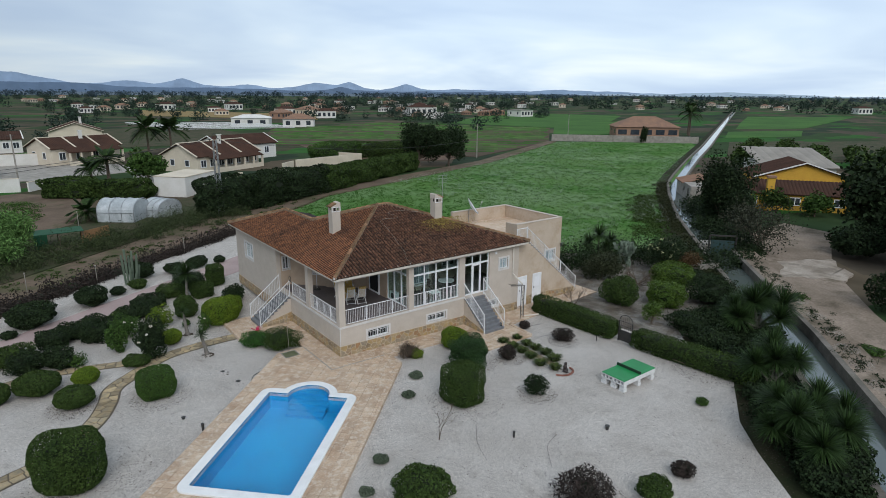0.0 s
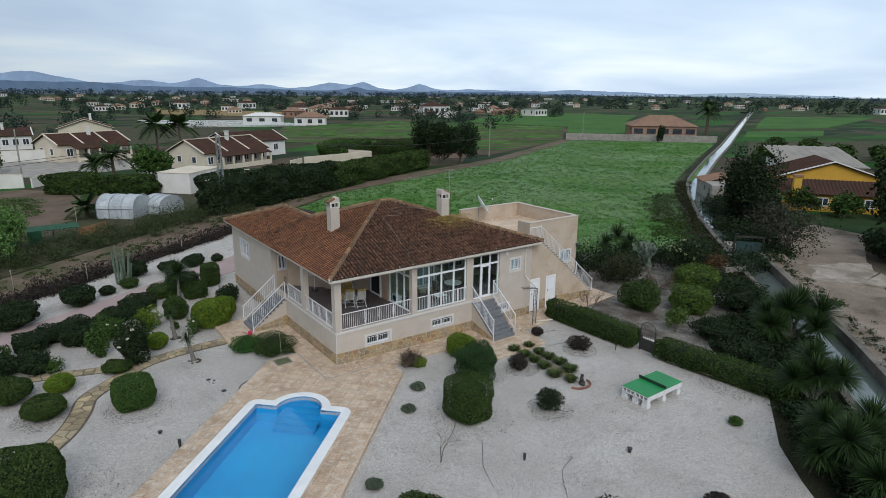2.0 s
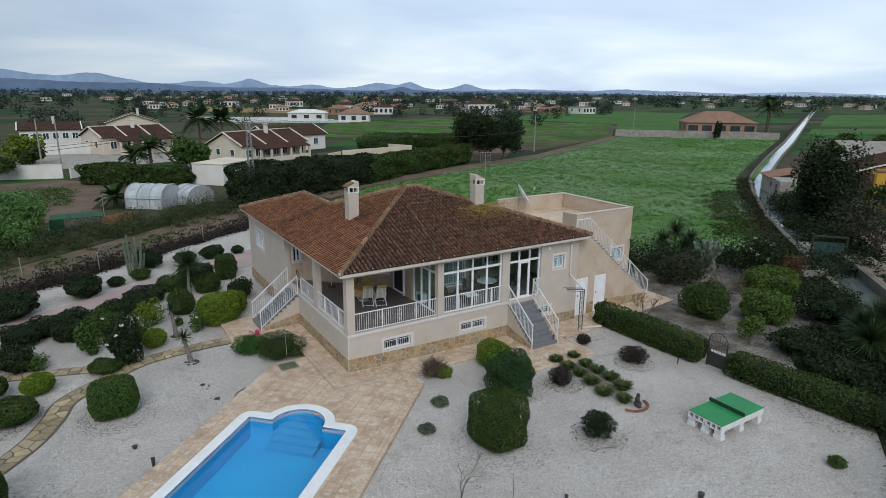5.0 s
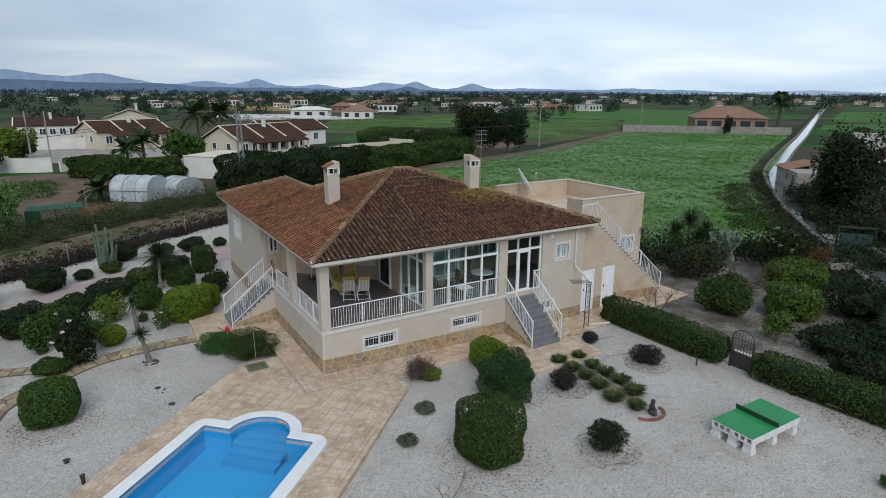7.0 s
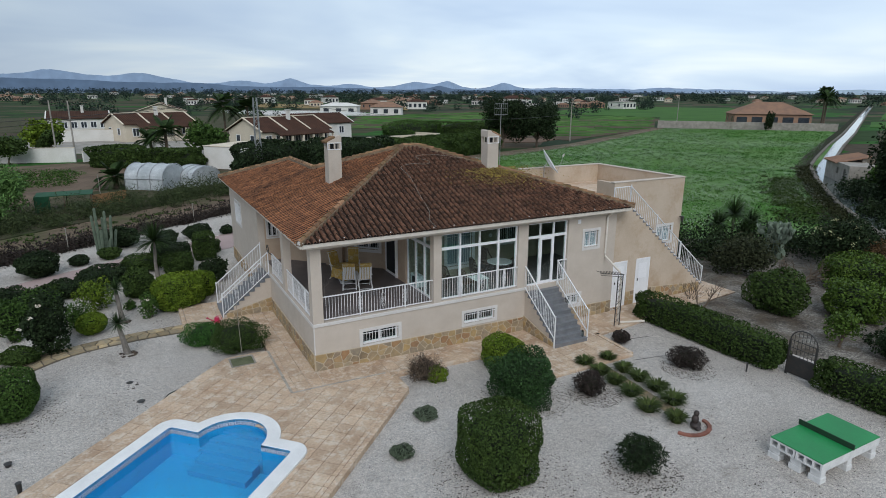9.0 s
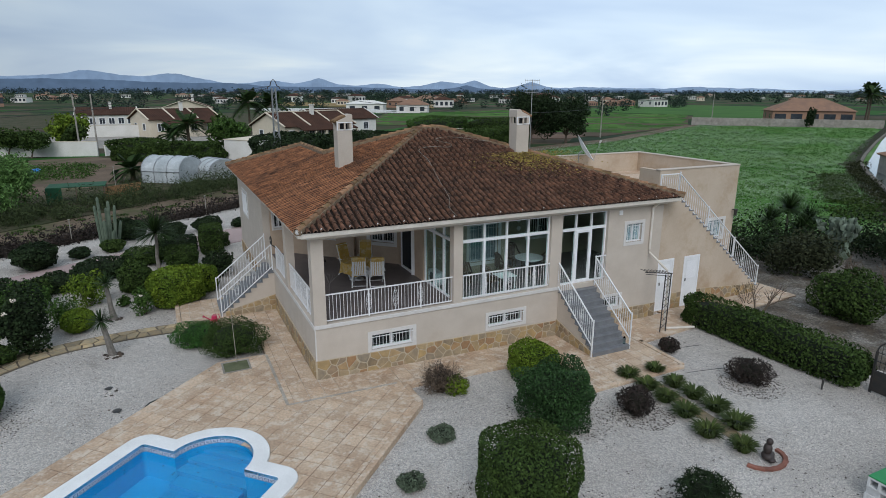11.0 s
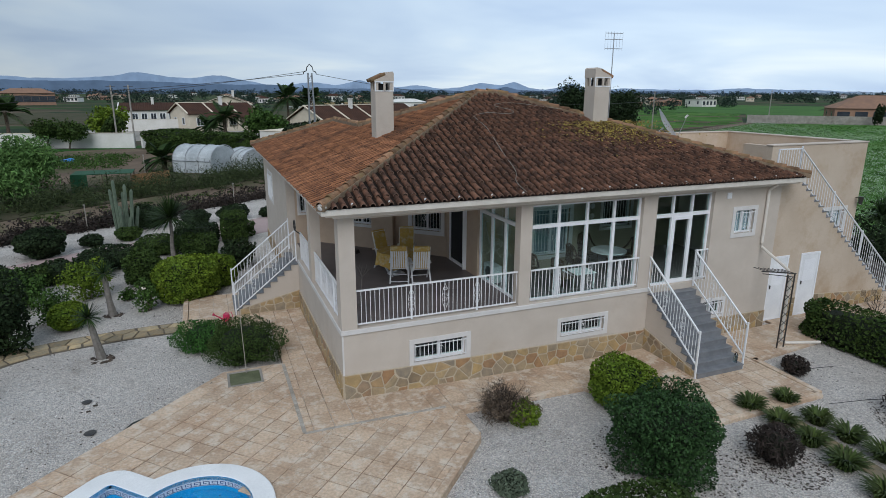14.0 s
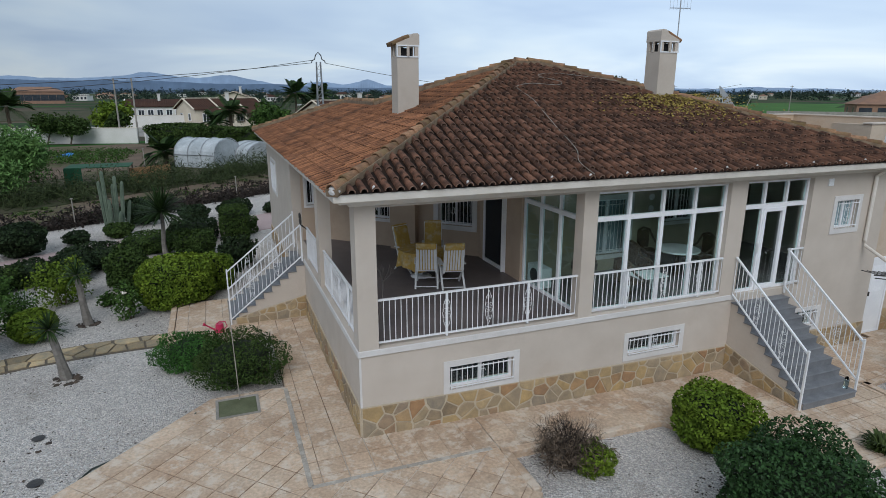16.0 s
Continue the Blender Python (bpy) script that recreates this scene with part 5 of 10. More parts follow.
# Dry broom and bare saplings.
def twiggy(x, y, h, w, n, label, name="bare_shrub", mat=None, r=0.012, z=GZ, depth=3):
    SEED[0] += 1
    g = rng(SEED[0])
    e = empty(name, label, "shrub", at=(x, y, z))
    bm = bmesh.new()

    def grow(p, d, ln_, rad, lv):
        q = p + d * ln_
        bm_rod(bm, p, q, rad, 4, rad * 0.6)
        if lv <= 0:
            return
        for _ in range(2 + (g.random() < 0.5)):
            dd = (d + Vector(g.normal(size=3).tolist()) * 0.45 + Vector((0, 0, 0.15))).normalized()
            grow(q, dd, ln_ * g.uniform(0.55, 0.8), rad * 0.6, lv - 1)

    for _ in range(n):
        d = Vector((g.normal() * w, g.normal() * w, 1.0)).normalized()
        grow(Vector((g.normal() * 0.03, g.normal() * 0.03, -0.05)), d, h * g.uniform(0.32, 0.45), r, depth)
    part("branchwork", bm, mat or M_BARK, e)
    return e


shrub(3.32, -2.0, 1.15, 0.8, M_DRY, "dry brown shrub with withered leaves", 0, 0.02, 0.5, long=6.0, shell=0.85, core=0.3, lumps=0.3)
twiggy(3.35, -2.0, 1.0, 0.6, 62, "dry brown broom shrub", mat=M_LEAF_PURPLE, r=0.008)
twiggy(-0.28, -9.78, 1.75, 0.25, 2, "leafless sapling on gravel", r=0.024)
twiggy(17.6, -1.9, 1.7, 0.5, 3, "bare pruned tree by the annex", "bare_tree", r=0.045)
twiggy(0.75, 1.5, 1.3, 0.3, 2, "dry vine stems in the porch corner", "dry_vine", mat=M_TRUNK, r=0.014, z=FLOOR)


# Yuccas.
def rosette(g, c, r, n, width, droop=0.5):
    """Blades bursting from a point: vertices and faces."""
    az = g.uniform(0, 2 * np.pi, n)
    el = np.arcsin(g.uniform(-0.35, 1.0, n))
    ln_ = r * g.uniform(0.75, 1.1, n)
    d = np.stack([np.cos(az) * np.cos(el), np.sin(az) * np.cos(el), np.sin(el)], 1)
    side = np.stack([-np.sin(az), np.cos(az), 0 * az], 1)
    vs = []
    for t, wd in ((0.04, 0.6), (0.4, 1.0), (0.75, 0.75), (1.0, 0.05)):
        q = np.asarray(c)[None] + d * (ln_ * t)[:, None]
        q[:, 2] -= droop * ln_ * t ** 2.5 * 0.35 * np.cos(el)
        vs += [q - side * width * wd / 2, q + side * width * wd / 2]
    V = np.stack(vs, 1).reshape(-1, 3)
    k = np.arange(n)[:, None] * 8
    F = np.concatenate([k + np.array([[0, 1, 3, 2]]) + 2 * j for j in range(3)])
    return V, F


def yucca(x, y, heads, label, z=GZ, name="yucca", group="yuccas", n=130, width=0.05, mat=None, trunk=0.09):
    """heads: rows of dx, dy, height of the crown, its radius. A trunk or branch leads to each."""
    SEED[0] += 1
    g = rng(SEED[0])
    e = empty(name, label, "yucca", group, at=(x, y, z))
    for i, (dx, dy, h, r) in enumerate(heads):
        V, F = rosette(g, (dx, dy, h), r, n, width)
        part_np("crown", V, F, mat or M_YUCCA, e)
        pts = [(0.02 * i, 0.0, -0.08), (dx * 0.25 + g.normal() * 0.03, dy * 0.25, h * 0.35), (dx * 0.7, dy * 0.7 + g.normal() * 0.03, h * 0.7), (dx, dy, h)]
        part("trunk", bm_tube(bmesh.new(), pts, trunk, 7, radii=[trunk * 1.5, trunk, trunk * 0.9, trunk * 0.7]), M_TRUNK, e)
    return e


yucca(-5.92, 5.25, [(-0.22, 0.1, 1.25, 0.55)], "young yucca with a leaning bare trunk", n=110, width=0.032, trunk=0.10)
yucca(-6.04, 8.96, [(-0.15, 0.1, 1.5, 0.58)], "young yucca with a leaning bare trunk", n=110, width=0.032, trunk=0.10)
shrub(-7.09, 11.19, 1.5, 1.45, M_LEAF_BRIGHT, "loose yellow flowering bush on gravel", 0, 0.06, 0.6, lumps=0.3, shell=0.7, core=0.4)
shrub(-2.45, 11.2, 1.2, 1.25, M_LEAF_BRIGHT, "small rounded bright green bush", 0.08, 0.06, 1.4, lumps=0.06)
yucca(-4.31, 15.54, [(0.0, 0.1, 2.0, 1.2)], "single stemmed yucca with a round crown", n=420, width=0.04)
yucca(24.0, -12.0, [(0, 0.4, 1.8, 1.6), (1.7, -0.7, 1.6, 1.5), (-1.7, 0.5, 1.1, 1.3), (0.8, 1.3, 1.4, 1.4), (0.2, -1.2, 1.1, 1.3), (1.2, 0.3, 1.9, 1.5), (-0.8, 1.2, 1.3, 1.3)], "large many headed yucca above the canal", n=520, width=0.042)
yucca(16.9, -16.1, [(0.6, 0.4, 1.9, 1.25), (-0.9, 0.5, 1.3, 1.15), (0.5, -0.9, 1.6, 1.15), (1.4, -0.3, 1.2, 1.1), (-0.3, -0.2, 1.6, 1.2)], "many headed yucca clump beside the canal", n=520, width=0.038)
yucca(12.2, -20.0, [(-0.2, 1.5, 1.8, 1.15), (-1.1, 0.4, 1.9, 1.2), (1.5, 0.5, 1.8, 1.2), (1.8, -0.5, 1.5, 1.1), (0.1, -1.1, 1.5, 1.2), (-1.9, -1.0, 1.4, 1.1), (-1.4, 1.1, 1.1, 0.95), (0.4, 0.3, 1.6, 1.15), (-0.6, -0.3, 1.3, 1.1)], "many headed yucca clump near the gravel edge", n=520, width=0.038)
yucca(29.3, 5.2, [(0, 0, 2.3, 1.4), (1.1, -0.5, 1.7, 1.2), (-0.9, 0.5, 1.6, 1.2), (0.2, -0.8, 1.2, 1.1)], "dark yucca behind the orchard", n=300, width=0.05)
for k, (x, y, w, h) in enumerate(((20.7, -9.5, 2.8, 1.2), (19.0, -11.6, 2.6, 1.3), (26.4, -7.6, 3.3, 1.9), (10.3, -21.9, 1.7, 0.9), (17.9, -13.6, 1.8, 1.0), (15.0, -16.6, 1.6, 0.8), (13.3, -18.2, 1.4, 0.7), (20.3, -14.3, 2.4, 1.0), (22.6, -13.4, 2.0, 0.9), (30.6, -4.4, 2.4, 0.9), (8.9, -22.9, 1.6, 0.8), (27.3, -9.9, 2.0, 0.9), (18.6, -15.2, 1.6, 0.8), (14.3, -19.0, 1.6, 0.6), (24.0, -10.3, 2.6, 1.2), (9.7, -21.2, 1.7, 1.1), (11.3, -21.7, 1.8, 1.2), (12.9, -21.2, 1.6, 1.0), (14.6, -20.2, 1.6, 0.9))):
    shrub(x, y, w, h, M_LEAF_DARK, "dark tangled undergrowth between canal and hedge", 0, 0.085, 1.1, lumps=0.28, shell=0.4, group="undergrowth", name="undergrowth_shrub")
strappy(16.0, -14.1, 0.75, 0.55, M_AGA, "yellowing strap leaved tuft at the gravel edge", n=150)

# Columnar cactus.
cact = empty("cactus", "tall ribbed columnar cactus, grey green", "cactus", at=(-6.97, 21.8, GZ))
M_CACT = surf("cactus_skin", (0.13, 0.17, 0.12), (0.09, 0.125, 0.085), 4.0, 0.7, 0.2, 40.0)
g = rng(5)
for dx, dy, h in ((-0.15, 0, 3.0), (0.2, 0.05, 2.75), (-0.3, 0.15, 2.5), (0.08, 0.3, 2.3), (0.0, -0.25, 1.7), (0.42, -0.1, 2.5), (0.55, 0.2, 1.5), (0.3, -0.25, 1.1)):
    bm = bmesh.new()
    rings = []
    for zz, s in ((-0.05, 0.8), (0.3, 1), (h * 0.6, 1.05), (h - 0.12, 0.95), (h - 0.02, 0.5)):
        rings.append([bm.verts.new((dx * (1 + 0.45 * zz / h) + s * 0.085 * (1 if q % 2 else 0.78) * math.cos(q * math.pi / 8), dy * (1 + 0.45 * zz / h) + s * 0.085 * (1 if q % 2 else 0.78) * math.sin(q * math.pi / 8), zz)) for q in range(16)])
    for a, b in zip(rings, rings[1:]):
        for q in range(16):
            bm.faces.new((a[q], a[(q + 1) % 16], b[(q + 1) % 16], b[q]))
    bm.faces.new(rings[-1])
    part("column", bm, M_CACT, cact)

# Long clipped hedge with the iron gate between its halves.
def hedge(a, b, w, h, mat, label, leaf=0.06, n=14000, z=GZ, box=0.6, group="clipped hedges", lumps=0.03):
    ln_ = math.dist(a, b)
    return bush((a[0] + b[0]) / 2, (a[1] + b[1]) / 2, ln_, h, mat, label, name="hedge", depth=w, box=box, n=n, leaf=leaf, z=z, group=group, lumps=lumps, shell=0.12,
                rot=math.atan2(b[1] - a[1], b[0] - a[0]), cat="hedge", core=0.9)


hedge((14.9, -0.9), (15.25, -7.5), 1.15, 1.25, M_LEAF, "long clipped green hedge beside the walkway")
hedge((15.4, -8.7), (16.2, -15.8), 1.2, 1.15, M_LEAF, "long clipped green hedge beyond the gate")
gate = empty("garden_gate", "black iron garden gate with arched top", "gate", at=(15.3, -7.62, GZ))
for y in (0.0, -0.95):
    part("gate_post", bar((0, y, -0.05), (0, y, 1.35), 0.06, 0.06), M_IRON, gate)
arch = [(0, -0.475 + 0.475 * math.cos(a), 1.35 + 0.42 * math.sin(a)) for a in [math.pi * k / 14 for k in range(15)]]
part("gate_arch", bm_tube(bmesh.new(), arch, 0.024, 6), M_IRON, gate)
part("gate_panel", box(-0.012, -0.92, 0.06, 0.012, -0.03, 0.72), M_IRON, gate)
for k in range(1, 7):
    y = -0.95 * k / 7
    top = 1.35 + 0.42 * math.sqrt(max(0, 1 - ((y + 0.475) / 0.475) ** 2))
    part("gate_bar", rod((0, y, 0.72), (0, y, top), 0.009, 5), M_IRON, gate)
for z in (0.74, 1.05, 1.33):
    part("gate_bar", bar((0, 0, z), (0, -0.95, z), 0.02, 0.025), M_IRON, gate)


M_ORCHSOIL = surf("littered_gravel", (0.27, 0.25, 0.22), (0.080, 0.064, 0.048), 0.55, 0.95, 0.9, 9.0, dist=0.03, grain=0.3, pebbly=(16.0, 0.4), stains=(1.3, 0.48, 0.62, (0.10, 0.075, 0.05), 0.75))


M_PEPPER = leafy("pepper_tree_leaf", (0.125, 0.225, 0.062), (0.066, 0.135, 0.040))
M_ALMOND = leafy("dull_almond_leaf", (0.060, 0.062, 0.042), (0.034, 0.038, 0.024))
M_REEDY = leafy("dull_olive_leaf", (0.050, 0.056, 0.028), (0.026, 0.034, 0.017))
M_CITRUS = leafy("citrus_leaf", (0.085, 0.135, 0.020), (0.038, 0.075, 0.014), rough=0.5)


# Trees.
def tree(x, y, h, crown, mat, label, trunk_h=None, clumps=9, n=5000, leaf=0.12, z=GZ, group="trees", name="tree", lean=0.0, squash=0.8, bark=None, shell=0.55, long=1.7, fill=1.0):
    SEED[0] += 1
    g = rng(SEED[0])
    e = empty(name, label, "tree", group, at=(x, y, z))
    th = h * 0.35 if trunk_h is None else trunk_h
    r0 = max(0.06, h * 0.028)
    cz = th + (h - th) * 0.5
    part("trunk", bm_tube(bmesh.new(), [(0, 0, -0.15), (lean * 0.3, 0.03, th * 0.5), (lean * 0.6, -0.04, th), (lean, 0, cz)], r0, 8, radii=[r0 * 1.35, r0, r0 * 0.85, r0 * 0.4]), bark or M_BARK, e)
    V, F, off = [], [], 0
    rx = crown / 2
    rz = (h - th) / 2
    for k in range(clumps):
        a = 2.4 * k + g.uniform(-0.4, 0.4)
        q = g.uniform(0.35, 0.72) if k else 0.0
        zc = g.uniform(-0.55, 0.62) if k else 0.2
        c = np.array([lean + rx * q * math.cos(a), rx * q * math.sin(a), cz + rz * zc])
        s = g.uniform(0.42, 0.62)
        part("limb", rod((lean * 0.6, 0, th * 0.9), tuple(c), r0 * 0.45, 5, r0 * 0.12), bark or M_BARK, e)
        p, d = blob_points(g, int(n / clumps * g.uniform(0.7, 1.3)), rx * s, rx * s, min(rz * 0.95, rx * s * squash * 1.2), 0, 0.3, shell)
        v, f = leaf_quads(g, p + c, d, leaf, 0.4, long)
        V.append(v)
        F.append(f + off)
        off += len(v)
    part_np("crown", np.concatenate(V), np.concatenate(F), mat, e)
    return e


shrub(23.3, -5.7, 2.6, 1.8, M_CITRUS, "citrus tree with rounded green crown", 0.05, 0.075, 1.0, name="citrus_tree", group="orchard trees", cat="tree", lumps=0.12, shell=0.3)
shrub(27.7, -3.5, 3.1, 1.9, M_CITRUS, "low citrus tree with broad yellow green crown", 0.05, 0.075, 1.0, name="citrus_tree", group="orchard trees", cat="tree", lumps=0.14, shell=0.3)
shrub(20.95, -3.4, 2.5, 2.0, M_LEAF, "citrus tree with dark green crown", 0.03, 0.07, 1.0, name="citrus_tree", group="orchard trees", cat="tree", lumps=0.14, shell=0.32)
tree(19.4, -7.25, 1.5, 1.4, M_CITRUS, "young lemon tree with sparse leaves", 0.3, 6, 1400, 0.07, group="orchard trees")
twiggy(26.0, -1.5, 1.9, 1.5, 9, "small bare fruit tree with spreading limbs", "bare_tree", mat=M_BARK, r=0.07)
tree(24.6, 1.1, 2.0, 3.1, M_REEDY, "dark shrubby tree near the annex", 0.2, 9, 8000, 0.085, group="orchard trees")
tree(32.4, -1.7, 1.5, 2.6, leafy("rusty_leaf", (0.105, 0.060, 0.026), (0.055, 0.036, 0.018)), "low rusty brown leaved tree", 0.2, 7, 3500, 0.08, group="orchard trees")
fl = tree(30.5, -0.85, 3.0, 3.1, M_LEAF_DARK, "tall dark shrub with pale flower heads", 0.4, 9, 5500, 0.10, group="orchard trees")
g = rng(88)
p, d = blob_points(g, 46, 1.6, 1.6, 1.1, 0, 0.1, 0.15)
p = p[p[:, 2] > 0.1]
q = np.repeat(p, 14, 0) + g.normal(size=(len(p) * 14, 3)) * 0.07 + np.array([0, 0, 1.75])
v, f = leaf_quads(g, q, np.repeat(d[:len(p)], 14, 0), 0.06, 0.5, 1.5)
tagged(part_np("flower_heads", v, f, surf("pale_green_bloom", (0.50, 0.50, 0.27), (0.40, 0.42, 0.22), 2.0, 0.8, 0.0, isle=0.3), fl, "pale green flower heads"), kind="stuff")


def prickly_pear(x, y, w, h, label, seed=15):
    """Oval pads growing out of one another."""
    e = empty("prickly_pear", label, "cactus", at=(x, y, GZ))
    g = rng(seed)
    bm = bmesh.new()
    bmesh.ops.create_uvsphere(bm, u_segments=10, v_segments=7, radius=1.0)
    for v in bm.verts:
        v.co = Vector((v.co.x * 0.15, v.co.y * 0.03, v.co.z * 0.21 + 0.2))
    pad = bpy.data.meshes.new("pad")
    bm.to_mesh(pad)
    bm.free()
    pad.materials.append(M_PEAR)
    tips = [Matrix.Translation((g.normal() * w * 0.12, g.normal() * w * 0.12, 0.35)) @ Matrix.Rotation(g.uniform(0, 3.1), 4, "Z") @ Matrix.Rotation(g.normal() * 0.35, 4, "Y") @ Matrix.Scale(1.7, 4) for _ in range(4)]
    part("trunk", bm_tube(bmesh.new(), [(0, 0, -0.1), (0.05, 0.02, 0.3), (0.0, 0.0, 0.75)], 0.2, 8, radii=[0.26, 0.2, 0.15]), M_TRUNK, e)
    made = 0
    while tips and made < 165:
        m = tips.pop(0)
        o = new("pad", pad)
        o.parent = e
        o.matrix_local = m
        made += 1
        top = m @ Vector((0, 0, 0.38))
        if top.z < h * 0.85 and math.hypot(top.x, top.y) < w * 0.55:
            for _ in range(2 + (g.random() < 0.25)):
                tips.append(Matrix.Translation(top) @ Matrix.Rotation(g.uniform(0, 3.1), 4, "Z") @ Matrix.Rotation(g.normal() * 0.5, 4, "Y") @ Matrix.Rotation(g.normal() * 0.3, 4, "X") @ Matrix.Scale(g.uniform(0.85, 1.1), 4))
    return e


M_PEAR = surf("prickly_pear_skin", (0.165, 0.205, 0.155), (0.07, 0.10, 0.068), 3.0, 0.7, 0.2, 40.0, obj=0.5)
prickly_pear(28.9, 1.6, 3.2, 3.2, "large prickly pear with grey green pads")
twiggy(18.6, -0.6, 0.9, 0.5, 9, "dry brown stems by the annex stairs", mat=M_LEAF_PURPLE, r=0.012)
patch("orchard_soil", [(16.6, -1.3), (17.4, -9.6), (21.0, -9.9), (27.0, -8.2), (33.5, -1.5), (33.0, 4.5), (28.5, 8.5), (25, 9.0), (20.6, 7.5), (20.4, 0.8)], GZ + 0.012, M_ORCHSOIL, "pale orchard gravel strewn with brown leaf litter")


# ---- things round the house ----
M_GREEN = surf("green_table_paint", (0.012, 0.24, 0.065), (0.010, 0.20, 0.055), 1.2, 0.55, 0.05, 40.0)
M_BLOCK = surf("whitewashed_block", (0.74, 0.74, 0.73), (0.62, 0.62, 0.61), 4.0, 0.9, 0.4, 40.0)
tt = empty("outdoor_table_tennis", "green topped table tennis table on white blocks", "table", at=(11.24, -11.3, GZ))
part("tabletop", box(-1.36, -0.72, 0.61, 1.36, 0.72, 0.64, 0.006), M_GREEN, tt, "green painted top")
part("net", box(-0.03, -0.76, 0.642, 0.0, 0.76, 0.80, 0.004), surf("dark_green_net", (0.01, 0.05, 0.02), (0.012, 0.04, 0.02), 3.0, 0.7, 0.0), tt, "dark green solid net board")
for y0 in (-0.72, 0.012):
    for x0 in (-1.36, -0.68, 0.0, 0.68):
        bm = moved(wall_holes(0.705, 0.36, 0.608, 0.676, [(0.05 + 0.218 * q, 0.05 + 0.218 * q + 0.168, 0.40, 0.565) for q in range(3)]), Matrix.Translation((x0 + 0.676, y0, 0)) @ Matrix.Rotation(math.pi / 2, 4, "Z"))
        part("hollow_block", bm, M_BLOCK, tt, "white hollow concrete block")
for x in (-1.30, -0.1, 1.08):
    for y in (-0.70, -0.16, 0.44):
        if x == -0.1 and y == -0.16:
            continue
        part("leg_block", box(x, y, 0.17, x + 0.22, y + 0.30, 0.358, 0.015), M_BLOCK, tt)
        part("leg_block", box(x - 0.02, y - 0.02, -0.02, x + 0.24, y + 0.32, 0.168, 0.015), M_BLOCK, tt)

bm = bmesh.new()
for c, r, s in (((0, 0, 0.11), 0.17, (1.1, 0.9, 0.65)), ((0, 0.02, 0.30), 0.13, (1, 0.8, 1.2)), ((0, 0, 0.50), 0.085, (0.9, 0.95, 1.1)), ((0.14, -0.08, 0.09), 0.09, (1.3, 1.0, 0.7)), ((-0.14, -0.08, 0.09), 0.09, (1.3, 1.0, 0.7))):
    bmesh.ops.create_icosphere(bm, subdivisions=3, radius=r, matrix=Matrix.Translation(c) @ Matrix.Diagonal((*s, 1)))
st = part("garden_statue", bm, surf("bronze_brown", (0.05, 0.035, 0.03), (0.03, 0.022, 0.02), 6.0, 0.6, 0.2, 40.0), None)
st.location = (9.28, -8.62, GZ)
st.rotation_euler = (0, 0, 0.7)
tagged(st, "small dark seated garden statue on gravel", "statue")
M_BRICK = surf("red_brick", (0.26, 0.10, 0.07), (0.19, 0.08, 0.055), 4.0, 0.9, 0.4, 40.0, obj=0.25)
ring = empty("brick_edging", "half ring of red bricks round the statue", "edging", at=(9.2, -8.5, GZ))
b0 = None
for k in range(9):
    a = -2.75 + 2.6 * k / 8
    if b0 is None:
        b0 = part("brick", box(-0.11, -0.055, -0.01, 0.11, 0.055, 0.07, 0.008), M_BRICK, ring)
        o = b0
    else:
        o = new("brick", b0.data)
        o.parent = ring
    o.location = (0.62 * math.cos(a), 0.5 * math.sin(a), 0)
    o.rotation_euler = (0, 0, a + 1.57)

# Porch furniture.
M_CHAIR = surf("white_resin", (0.78, 0.78, 0.77), (0.72, 0.72, 0.71), 4.0, 0.5, 0.05, 60.0)
M_YELLOW = surf("yellow_cloth", (0.56, 0.37, 0.09), (0.48, 0.31, 0.08), 5.0, 0.9, 0.3, 60.0, stains=(6.0, 0.5, 0.65, (0.60, 0.52, 0.36), 0.7))


def folding_chair(x, y, rz, label):
    c = empty("folding_chair", label, "chair", "chairs round the porch table", at=(x, y, FLOOR))
    c.rotation_euler = (0, 0, rz)
    for sx in (-0.27, 0.27):
        part("leg", bar((sx, -0.32, 0.0), (sx, 0.28, 0.62), 0.045, 0.03), M_CHAIR, c)
        part("leg", bar((sx * 0.9, 0.36, 0.0), (sx * 0.9, -0.22, 0.52), 0.045, 0.03), M_CHAIR, c)
        part("armrest", box(sx - 0.03, -0.30, 0.63, sx + 0.03, 0.28, 0.66, 0.01), M_CHAIR, c)
        part("back_post", bar((sx * 0.85, -0.20, 0.40), (sx * 0.85, -0.42, 1.16), 0.04, 0.03), M_CHAIR, c)
    for k in range(6):
        y0 = -0.2 + 0.085 * k
        part("seat_slat", box(-0.24, y0, 0.42, 0.24, y0 + 0.07, 0.445, 0.006), M_CHAIR, c)
    for k in range(7):
        xx = -0.195 + 0.065 * k
        part("back_slat", bar((xx, -0.215, 0.47), (xx, -0.41, 1.13), 0.042, 0.014), M_CHAIR, c)
    part("stretcher", bar((-0.27, -0.30, 0.06), (0.27, -0.30, 0.06), 0.03, 0.02), M_CHAIR, c)
    part("stretcher", bar((-0.24, 0.3, 0.1), (0.24, 0.3, 0.1), 0.03, 0.02), M_CHAIR, c)
    part("back_rail", bar((-0.24, -0.42, 1.15), (0.24, -0.42, 1.15), 0.06, 0.025), M_CHAIR, c)
    part("cushion", moved(box(-0.23, -0.012, 0.0, 0.23, 0.04, 0.72, 0.018), Matrix.Translation((0, -0.19, 0.44)) @ Matrix.Rotation(0.29, 4, "X")), M_YELLOW, c, "yellow patterned cushion")
    part("headrest", moved(box(-0.235, -0.05, 0.0, 0.235, 0.05, 0.16, 0.02), Matrix.Translation((0, -0.41, 1.04)) @ Matrix.Rotation(0.29, 4, "X")), M_YELLOW, c)
    return c


folding_chair(2.50, 3.30, -0.36, "white slatted folding chair with yellow cushion")
